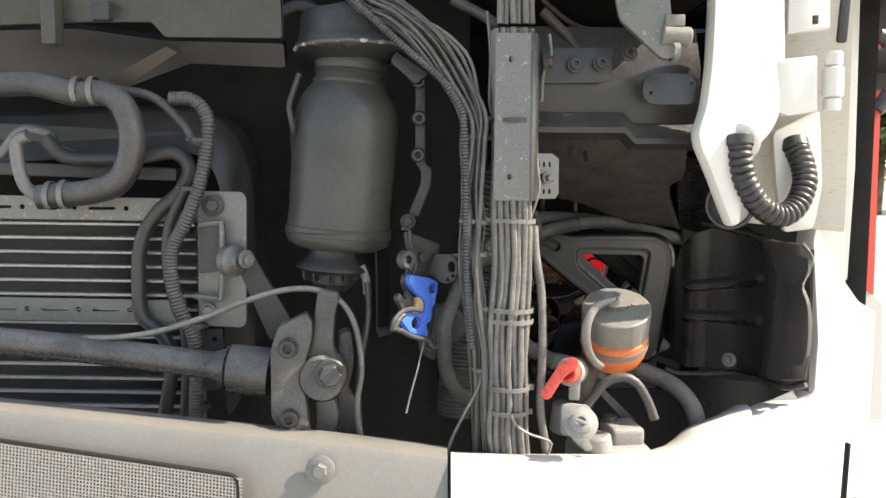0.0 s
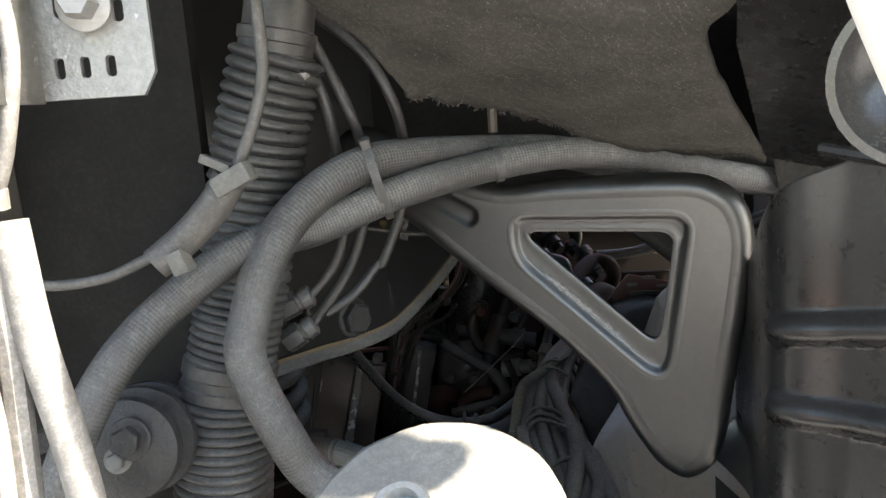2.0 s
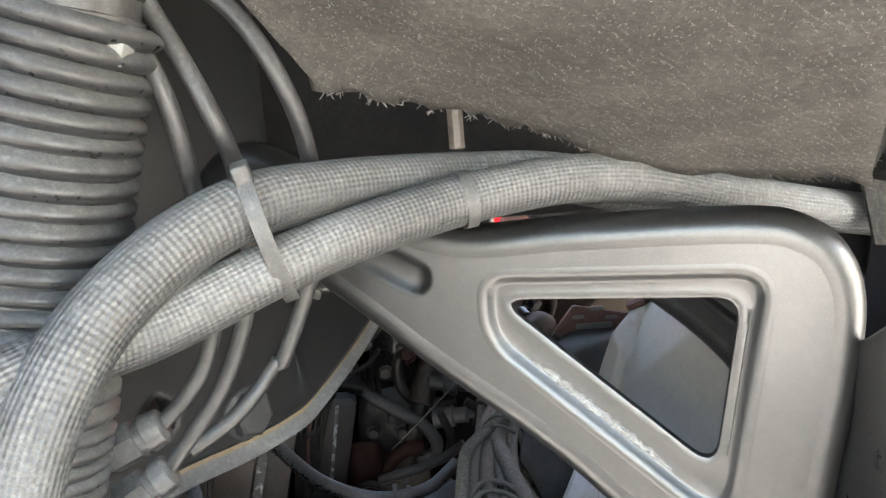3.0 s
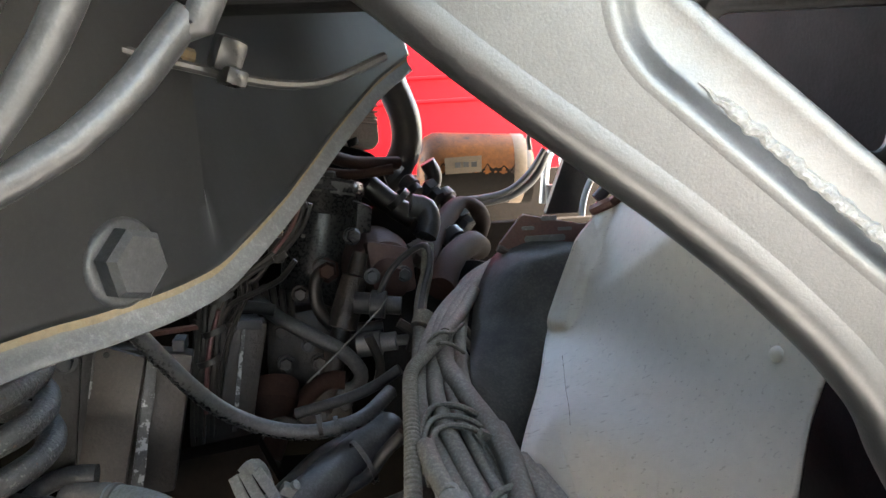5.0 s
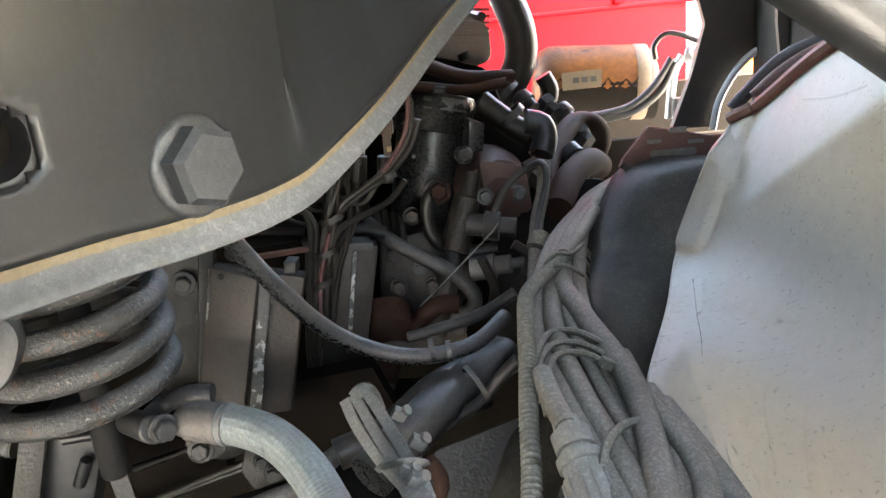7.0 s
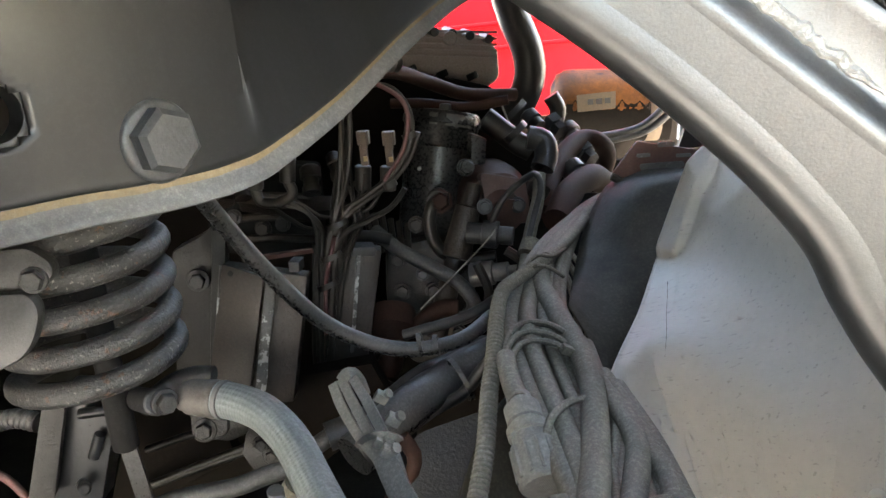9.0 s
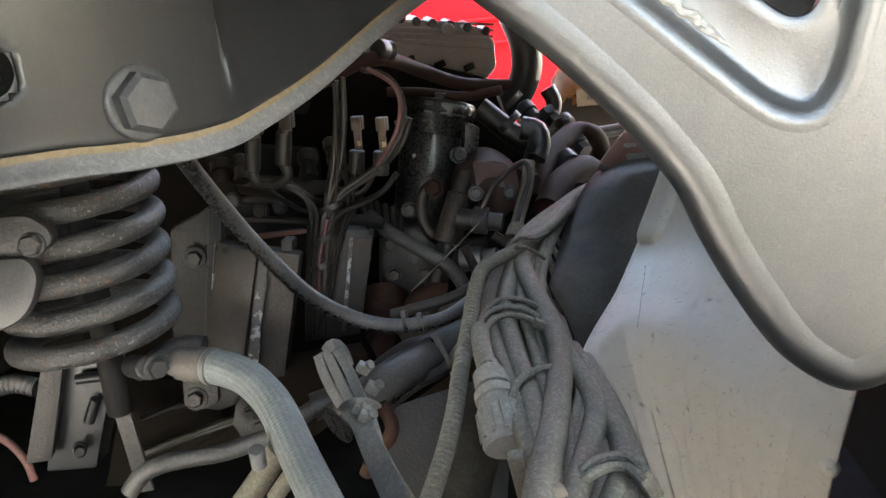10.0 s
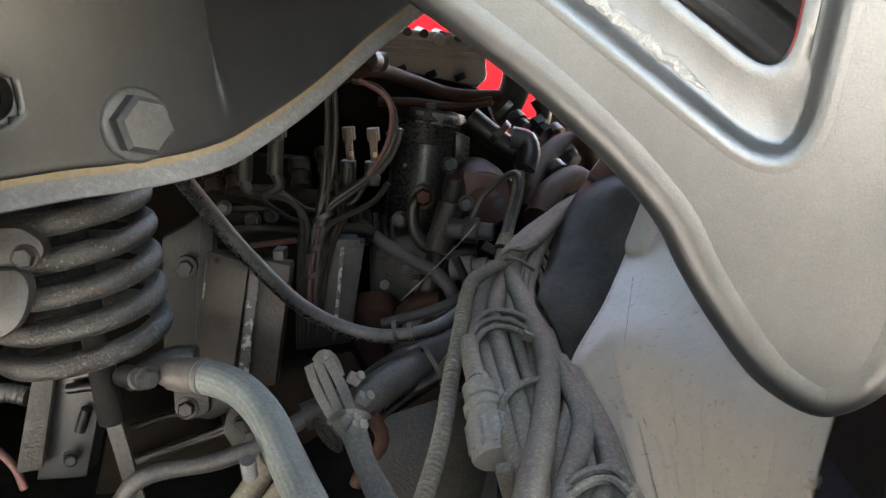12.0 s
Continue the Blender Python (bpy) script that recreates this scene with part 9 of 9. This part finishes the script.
        part("grip_rib", add_tube(bmesh.new(), [a + n * (h * 0.60) + w * 0.0151, a + n * (h * 0.93) + w * 0.0157], 0.0014, 6), "hose_grey", b)
    part("connector_tail", hose_mesh([(0.1847, 1.533, 0.8672), (0.1884, 1.501, 0.8655), (0.1946, 1.467, 0.8639)], 0.0075, 12), "bay_cable", b)
    part("plug_strip", box((0.2185, 1.37, 0.8396), (0.010, 0.008, 0.040), (15, -8, 0), 0.0015), "bay_cable", b)
    part("knob", lathe((0.2419, 1.33, 0.8577), (0.2336, 1.325, 0.8558), [(0, 0.0045), (0.004, 0.0045), (0.005, 0.007), (0.011, 0.0068)], 12), "tan", b, "small tan plug")
    return b


bay_bundle()
conduit = hose("ribbed_conduit", [(0.2348, 1.775, 0.8778), (0.2146, 1.72, 0.8792), (0.1962, 1.68, 0.8813), (0.1818, 1.635, 0.8842), (0.1777, 1.585, 0.8788), (0.1759, 1.545, 0.8676), (0.1727, 1.5, 0.8543), (0.1706, 1.455, 0.8384), (0.1664, 1.42, 0.8261), (0.1611, 1.385, 0.8173), (0.1571, 1.35, 0.8122), (0.1551, 1.32, 0.8071)], 0.0068, "bay_cable", "slim dusty corrugated conduit over the bundle", "conduit", ribbed=0.0044, depth=0.42)
part("smooth_end", hose_mesh([(0.2726, 1.88, 0.8826), (0.251, 1.82, 0.8779), (0.2348, 1.775, 0.8778), (0.223, 1.743, 0.8783)], 0.0074, 12), "bay_cable", conduit)
hose("sensor_lead", [(0.1597, 1.95, 0.8646), (0.176, 1.95, 0.8947), (0.1991, 1.95, 0.9164), (0.2203, 1.93, 0.93), (0.225, 1.92, 0.9134), (0.2138, 1.9, 0.8815), (0.2036, 1.86, 0.8554)], 0.004, "dark_cable", "thin dark lead bent over the engine", "cable")
hose("sensor_lead", [(0.2251, 1.95, 0.9266), (0.2209, 1.93, 0.897), (0.2098, 1.9, 0.8671), (0.2038, 1.85, 0.851), (0.1958, 1.78, 0.8302), (0.1876, 1.74, 0.8107)], 0.008, "bay_cable", "dusty cable with a joint", "cable")
tagged(part("cable_joint", lathe(E0(925, 385, 1.86), E0(912, 420, 1.84), [(0, 0.008), (0.003, 0.013), (0.02, 0.013), (0.022, 0.009)], 12), "bay_cable"), "dusty cable joint sleeve", "joint")


# ---- wheel arch, fender, frame behind ----
def wheel_arch():
    w = thing("wheel_arch", "dark moulded plastic wheel arch with dents", "wheel arch")
    bm = bmesh.new()
    cols = [
        [(0.2427, 1.7, 0.8445), (0.2562, 1.8, 0.8568), (0.2755, 1.88, 0.8804), (0.3037, 1.93, 0.9084), (0.3315, 1.97, 0.916)],
        [(0.26, 1.66, 0.8184), (0.2805, 1.75, 0.8439), (0.3004, 1.82, 0.8776), (0.3297, 1.86, 0.9199), (0.3563, 1.92, 0.9288)],
        [(0.2751, 1.62, 0.7756), (0.3083, 1.72, 0.8314), (0.3446, 1.8, 0.8688), (0.3689, 1.84, 0.9219), (0.3951, 1.9, 0.9302)],
        [(0.2894, 1.6, 0.7125), (0.3786, 1.74, 0.7943), (0.4334, 1.84, 0.8496), (0.445, 1.88, 0.9071), (0.4623, 1.93, 0.9193)],
    ]
    rows_ = [spline(c, 0.02) for c in cols]
    k = min(len(r) for r in rows_)
    rows_ = [[r[int(i * (len(r) - 1) / (k - 1))] for i in range(k)] for r in rows_]
    cross = [spline([r[i] for r in rows_], 0.012) for i in range(k)]
    c = min(len(r) for r in cross)
    cross = [[r[int(i * (len(r) - 1) / (c - 1))] + Vector((0, 0.006 * noise.noise(r[0] * 9 + Vector((i * 0.3, 0, 0))), 0)) for i in range(c)] for r in cross]
    add_grid(bm, cross)
    ob = part("shell", bm, "arch_plastic", w)
    m = ob.modifiers.new("thickness", "SOLIDIFY")
    m.thickness = 0.003
    # wall coloured near-black for the shade inside the arch
    part("side_wall", plate3([(0.2678, 1.85, 0.8563), (0.2557, 1.72, 0.7395), (0.1828, 1.72, 0.7397), (0.057, 1.72, 0.6558), (0.0355, 1.72, 0.4721), (0.3483, 1.72, 0.4848), (0.3603, 1.8, 0.8004)], (0, -1, 0.1), 0.004), "deep_black", w)
    part("lower_panel", plate3([(0.0946, 1.6, 0.7656), (0.1814, 1.6, 0.7944), (0.1997, 1.6, 0.7251), (0.1831, 1.6, 0.5737), (0.0558, 1.6, 0.5686)], (0.1, -1, 0.5), 0.006, 0.01), "grimy_iron", w)
    part("wheel_housing_pipe", hose_mesh([(0.2155, 1.66, 0.767), (0.1894, 1.62, 0.7618), (0.1701, 1.58, 0.7418), (0.1601, 1.54, 0.7198), (0.1556, 1.5, 0.6913)], 0.026, 20), "arch_plastic", w, "thick black pipe in the wheel housing")
    rim = part("top_flange", plate3([(0.3116, 1.93, 0.9232), (0.3428, 1.93, 0.9618), (0.4164, 1.93, 0.9453), (0.4965, 1.93, 0.9502), (0.4799, 1.93, 0.8993), (0.3999, 1.93, 0.9012), (0.3321, 1.93, 0.9095)], (0, -1, 0), 0.006, 0.004, 0.0015), "maroon", w, "reddish brown steel flange with slots")
    for q, l, h in (((0.3497, 1.927, 0.9443), 0.016, 0.0045), ((0.3713, 1.927, 0.9301), 0.052, 0.008), ((0.3966, 1.927, 0.941), 0.018, 0.004), ((0.3763, 1.927, 0.9557), 0.02, 0.006), ((0.3969, 1.927, 0.9207), 0.02, 0.004)):
        part("slot", sheet(q, (0, -1, 0), slot2(0, 0, l, h), (), 0.002), "galvanised", rim)
    part("flange_lip", hose_mesh([(0.3107, 1.925, 0.9223), (0.3343, 1.925, 0.9097), (0.3696, 1.925, 0.9082), (0.4017, 1.925, 0.9022), (0.4398, 1.925, 0.9064)], 0.005, 8), "brown_steel", w)
    return w


def E6(x, y, depth):
    a, b, c = Vector((0.1267, 2, 0.8181)), Vector((0.1991, 2, 0.813)), Vector((0.1319, 2, 0.8924))
    eye = Vector((0.1464, 1.072, 1.119))
    q = a + (b - a) * ((x - 784) / 100) + (c - a) * ((441 - y) / 100)
    return eye + (q - eye) * ((depth - eye.y) / (q.y - eye.y))


wheel_arch()
# blocker sheet, near-black where only shade lies between cables and arch
web = thing("cable_backing", "dark sheet added behind the cables to close a bright gap", "frame")
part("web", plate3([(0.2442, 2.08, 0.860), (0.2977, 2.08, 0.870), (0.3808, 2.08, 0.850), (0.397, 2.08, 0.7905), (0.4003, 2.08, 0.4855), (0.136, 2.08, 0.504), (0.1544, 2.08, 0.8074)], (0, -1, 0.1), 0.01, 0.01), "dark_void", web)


def fender():
    f = thing("inner_fender", "white painted inner fender panel with a folded edge, dirty", "fender")
    net = [
        [(0.390, 1.80, 0.982), (0.405, 1.77, 0.999), (0.438, 1.66, 1.066), (0.474, 1.585, 1.052)],
        [(0.349, 1.80, 0.87), (0.362, 1.78, 0.88), (0.42, 1.64, 0.92), (0.4788, 1.5056, 0.9452)],
        [(0.311, 1.695, 0.840), (0.335, 1.69, 0.845), (0.41, 1.58, 0.86), (0.4590, 1.489, 0.874)],
        [(0.268, 1.581, 0.82), (0.318, 1.609, 0.83), (0.395, 1.509, 0.812), (0.4310, 1.4566, 0.8038)],
        [(0.280, 1.565, 0.79), (0.320, 1.57, 0.78), (0.385, 1.487, 0.756), (0.4168, 1.446, 0.7452)],
        [(0.31, 1.50, 0.70), (0.34, 1.50, 0.70), (0.378, 1.452, 0.689), (0.4000, 1.43, 0.68)],
    ]

    def even(line, k):
        q = spline(line, 0.004)
        return [q[round(i * (len(q) - 1) / (k - 1))] for i in range(k)]

    rows_ = [even(r, 70) for r in net]
    cols = [even([r[i] for r in rows_], 110) for i in range(70)]
    base = bmesh.new()
    add_grid(base, cols)
    tree_ = BVHTree.FromBMesh(base)
    base.free()
    aim = Vector((0.45, 0.86, -0.22)).normalized()

    def drape(points, lift=0.001):
        out = []
        for p in points:
            hit = tree_.ray_cast(Vector(p) - aim * 0.5, aim)
            if hit[0]:
                out.append(hit[0] - aim * lift)
        return out

    def bead(q, a, b, wide, flat_):
        """How far q stands out on a raised bead from a to b, 0 to 1."""
        t = min(max((q - a).dot(b - a) / (b - a).length_squared, 0.0), 1.0)
        d = (q - a.lerp(b, t))
        d = (d - aim * d.dot(aim)).length
        e = min(max((wide - d) / (wide - flat_), 0.0), 1.0)
        return e * e * (3 - 2 * e)

    r0, r1 = (0.3810, 1.785, 0.9931), (0.3465, 1.775, 0.8851)
    c0, c1 = (0.3577, 1.72, 0.9087), (0.4713, 1.6, 1.0505)
    r0, r1, c0, c1 = Vector(r0), Vector(r1), Vector(c0), Vector(c1)
    fold = aim.cross(c1 - c0).normalized()
    if fold.z < 0:
        fold = -fold
    formed = []
    for line in cols:
        row = []
        for q in line:
            lift = 0.015 * bead(q, r0, r1, 0.026, 0.013)
            up = (q - c0).dot(fold)
            along = (q - c0).dot((c1 - c0).normalized())
            step = -0.62 * max(up, 0.0) * min(max((along + 0.004) / 0.02, 0.0), 1.0)
            soft = 0.0016 * noise.noise(q * 9.0) + 0.0005 * noise.noise(q * 40.0)
            row.append(q - aim * (lift + step + soft))
        formed.append(row)
    cols = formed
    skin = bmesh.new()
    add_grid(skin, cols)
    tree_ = BVHTree.FromBMesh(skin)
    panel = part("panel", skin, "fender", f)
    m = panel.modifiers.new("thickness", "SOLIDIFY")
    m.thickness, m.offset = 0.003, 0
    part("edge_roll", add_tube(bmesh.new(), cols[0], 0.0026, 8), "fender", f)
    for pts, r in (([(0.396, 1.66, 1), (0.4343, 1.66, 0.9917), (0.4666, 1.66, 1.012)], 0.0013), ([(0.4078, 1.68, 1.022), (0.4378, 1.68, 1.018), (0.4637, 1.68, 1.021)], 0.0020)):
        line = drape(spline(pts, 0.004), 0.0)
        if len(line) > 2:
            part("crease", add_tube(bmesh.new(), line, r, 6), "fender", f)
    seam = spline([(0.3398, 1.7258, 0.8535), (0.3340, 1.6963, 0.8476), (0.3279, 1.6677, 0.8425), (0.3220, 1.6346, 0.8400), (0.3180, 1.6168, 0.8355), (0.3154, 1.6056, 0.8290)], 0.003)
    part("seam", add_tube(bmesh.new(), seam, 0.0009, 6, lambda i, d: 0.0002 + 0.0008 * max(0.0, noise.noise(Vector((d * 140, 1, 0))))), "brown_steel", f, "thin dirty seam")
    for p in drape([(0.4519, 1.52, 0.921), (0.4190, 1.446, 0.7930)], 0.0):
        part("rivet", lathe(p + aim * 0.003, p - aim * 0.005, [(0, 0.007), (0.004, 0.007), (0.007, 0.0045), (0.008, 0.001)], 16), "fender", f)
    top = [c[0] for c in cols]
    part("seal_strip", add_tube(bmesh.new(), [q + Vector((0, 0.004, 0.006)) for q in top], 0.007, 8), "maroon", f, "reddish brown seal strip")
    return f


fender()


def rear_frame():
    r = thing("rear_arch_frame", "dark brown pressed frame with an arched opening", "frame")
    part("arch", plate3([(0.4951, 2.35, 1.149), (0.771, 2.35, 1.13), (0.7269, 2.35, 1.012), (0.645, 2.35, 1.004), (0.5906, 2.35, 0.9901), (0.5596, 2.35, 0.951), (0.5432, 2.35, 0.8769), (0.4719, 2.35, 0.877), (0.5034, 2.35, 0.9642), (0.5245, 2.35, 1.044)], (0, -1, 0), 0.02, 0.006, 0.003), "brown_steel", r)
    part("arch_trim", hose_mesh([(0.5343, 2.33, 0.8762), (0.5423, 2.33, 0.9177), (0.5622, 2.33, 0.9576), (0.5927, 2.33, 0.9915), (0.637, 2.33, 1.011)], 0.006, 8), "white_paint", r, "pale edge trim of the arch")
    part("ribbed_sheet", plate3([(0.579, 2.2, 1.152), (0.8685, 2.2, 1.132), (0.8027, 2.2, 1.03), (0.6606, 2.2, 1.001), (0.5931, 2.2, 0.9733), (0.5833, 2.2, 1.046)], (0, -1, 0), 0.01), "brown_steel", r)
    for y in (10, 40, 70):
        part("rib", hose_mesh([E6(1335, y + 30, 2.19), E6(1450, y + 10, 2.19), E6(1600, y - 20, 2.19)], 0.008, 8), "brown_steel", r)
    part("pod", rod(E6(1125, -12, 2.3), E6(1125, -12, 2.26), 0.02, 24), "dark_cable", r)
    return r


rear_frame()
hose("seal_tube", [(0.4847, 2, 0.9743), (0.5171, 2, 1.002), (0.556, 2, 1.023), (0.6079, 2, 1.039), (0.6863, 2, 1.046)], 0.008, "maroon", "brown seal tube over the fender", "seal")
hose("seal_tube", [(0.4747, 2.05, 0.954), (0.5293, 2.05, 1.007), (0.5773, 2.05, 1.028), (0.6318, 2.05, 1.045), (0.7138, 2.05, 1.056)], 0.009, "brown_steel", "brown tube beside the fender", "pipe")


def valve_block():
    v = thing("valve_block", "pale brake valve with pipes behind the engine", "valve")
    part("body", rod(E6(1135, 128, 2.6), E6(1180, 132, 2.58), 0.016, 16), "alu", v)
    part("body_cap", rod(E6(1150, 118, 2.58), E6(1170, 150, 2.58), 0.014, 16), "alu", v)
    for pts in ([(1130, 130), (1118, 160), (1116, 230)], [(1150, 150), (1160, 190), (1168, 235)], [(1165, 150), (1172, 190), (1180, 235)]):
        part("pipe", hose_mesh([E6(x, y, 2.6) for x, y in pts], 0.009, 10), "alu", v)
    part("plug", box(E6(1135, 215, 2.58), (0.03, 0.02, 0.045), bevel=0.003), "black_paint", v)


valve_block()
for i, pts in enumerate(([(0.5084, 2.5, 0.9811), (0.4777, 2.5, 0.9351), (0.4358, 2.5, 0.9015), (0.3829, 2.5, 0.8894), (0.3192, 2.5, 0.8864)], [(0.5137, 2.5, 0.9737), (0.4882, 2.5, 0.924), (0.441, 2.5, 0.8906), (0.3827, 2.5, 0.8788), (0.3188, 2.5, 0.8726)])):
    hose("air_line", pts, 0.007, "dark_cable", "dark air line behind the engine", "air line", group="rear air lines")
hose("air_line", [(0.4678, 2.45, 0.986), (0.4657, 2.45, 1.01), (0.4853, 2.45, 1.028), (0.515, 2.45, 1.023), (0.5549, 2.45, 1.007), (0.6243, 2.45, 1.004), (0.6827, 2.45, 1.02)], 0.005, "dark_cable", "thin dark line looped to the rear frame", "air line")


TANK = (Vector((0.2720, 2.75, 0.9280)), Vector((0.5330, 2.75, 0.9100)))


def amber_tank():
    a = thing("air_tank", "stained amber painted air tank lying behind the engine, black below", "tank")
    p, q = TANK
    h, r = (q - p).length, 0.079
    end = [(0.0, r * 0.55), (0.012, r * 0.86), (0.03, r * 0.98), (0.045, r)]
    part("shell", lathe(p, q, end + [(h - d, w) for d, w in reversed(end)], 56), "amber", a)
    part("end_band", lathe(p.lerp(q, 0.80), q, [(0, r * 1.003), (0.002, r * 1.014), (0.026, r * 1.014), (0.028, r * 1.003)], 56), "label", a, "pale worn end band")
    bm = bmesh.new()
    u, v, n = axes(q - p)
    add_grid(bm, [[p.lerp(q, 0.03 + 0.94 * i / 40) + (Vector((0, 0, 1)) * math.sin(g) + Vector((0, -1, 0)) * math.cos(g)) * (r * 1.006) for g in [radians(w) for w in range(-120, -3, 6)] + [radians(8 + 14 * noise.noise(Vector((i * 0.5, 0, 0))))]] for i in range(41)])
    part("sooty_side", bm, "deep_black", a, "black lower side")
    part("label", sheet(p.lerp(q, 0.36) + Vector((0, -r * 1.03, r * 0.18)), (0, -1, 0.18), [(-0.040, -0.018), (0.040, -0.016), (0.042, 0.020), (-0.040, 0.018)], (), 0.002), "paper", a, "worn paper label")
    for i in range(3):
        part("print_bar", box(p.lerp(q, 0.36) + Vector((-0.012 + 0.018 * i, -r * 1.03 - 0.0015, r * 0.20)), (0.012, 0.001, 0.012), (10, 0, 0), 0.0), "ink", a)


amber_tank()


# ---- behind: red body in sunlight, amber post, outside ----
def red_body():
    r = thing("red_truck", "bright red painted vehicle body panel with rivets in sunlight", "vehicle body")
    y = 3.2
    part("panel", plate3([(-0.2226, 3.2, 1.553), (0.7137, 3.2, 1.488), (0.7268, 3.2, 0.0), (-0.3166, 3.2, 0.0)], (0, -1, 0), 0.03, 0.0, 0.003), "red_paint", r)
    for a, b in ((48, 5), (78, 52)):
        part("seam", box((E6(500, a + 12, y - 0.008) + E6(1165, b, y - 0.008)) / 2, (1.7, 0.012, 0.012), (0, -1, 0), 0.003), "red_paint", r)
    for x, yy in ((1018, 44), (848, 62)):
        bolt(E6(x, yy, y - 0.002), (0, -1, 0), 0.012, r, "red_paint", 1.5)
    part("side", plate3([(0.7175, 3.2, 1.359), (0.788, 3.2, 1.354), (0.7984, 3.2, 1.007), (0.7246, 3.2, 0.9823)], (0, -1, 0), 0.2), "white_paint", r, "pale body corner")
    return r


red_body()
y1 = thing("orange_post", "orange painted post seen through the arch", "post")
part("post", plate3([(0.900, 3.5, 0.9667), (1.117, 3.5, 0.9583), (1.132, 3.5, 0.7058), (0.905, 3.5, 0.7145)], (0, -1, 0), 0.2, 0.01), "yellow", y1)
part("lower_post", plate3([(1.006, 3.5, 0.7127), (1.132, 3.5, 0.704), (0.98, 3.5, 0.0), (0.83, 3.5, 0.0)], (0, -1, 0), 0.2, 0.01), "dark_void", y1, "dark lower part of the post")
w1 = thing("distant_wall", "sunlit pale wall seen through the arch", "wall", kind="structure")
part("wall", plate3([(1.249, 6, 1.69), (2.249, 6, 1.621), (2.353, 6, 0.1739), (1.255, 6, 0.2501)], (0, -1, 0), 0.2), "white_paint", w1)
# black sheet added to hide the bright vehicle behind the arch
housing = part("rear_wheel_housing", box((0.52, 2.50, 0.47), (0.44, 0.02, 0.74), bevel=0.004), "deep_black")
tagged(housing, "black sheet added behind the wheel arch to block the view", "wall", kind="structure")
# thin black sheet added where the space under the tank lies in shade
rear = thing("rear_backing", "thin black sheet added for the dark behind the engine", "frame", kind="structure")
part("box", box((0.66, 2.90, 0.45), (0.94, 0.02, 0.88), bevel=0.002), "deep_black", rear)


# ---- outside, beyond the door ----
def tree(x, y, h, seed):
    t = thing("tree", "leafy green tree at the far side of the yard", "tree", "trees beyond the yard")
    rnd = random.Random(seed)
    base = Vector((x, y, 0))
    part("trunk", add_tube(bmesh.new(), spline([base, base + Vector((0.1, 0, h * 0.3)), base + Vector((0.2, 0.1, h * 0.7))], 0.4), 0.2, 8, lambda i, d: max(0.05, 0.28 - 0.03 * d)), "bark", t)
    bm = bmesh.new()
    for i in range(2600):
        a, b, c = rnd.gauss(0, 1), rnd.gauss(0, 1), rnd.gauss(0, 1)
        q = base + Vector((a * h * 0.2, b * h * 0.2, h * 0.62 + c * h * 0.15))
        s = rnd.uniform(0.12, 0.3)
        u = Vector((rnd.uniform(-1, 1), rnd.uniform(-1, 1), rnd.uniform(-1, 1))).normalized()
        v = u.orthogonal().normalized()
        bm.faces.new([bm.verts.new(q + u * s), bm.verts.new(q + v * s * 0.5), bm.verts.new(q - u * s), bm.verts.new(q - v * s * 0.5)])
    tagged(part("crown", bm, "leaf", t, smooth=0), kind="stuff")


for i in range(5):
    tree(17 + i * 4.5, 30 + (i % 2) * 4, 6.0 + (i * 7 % 3), i)
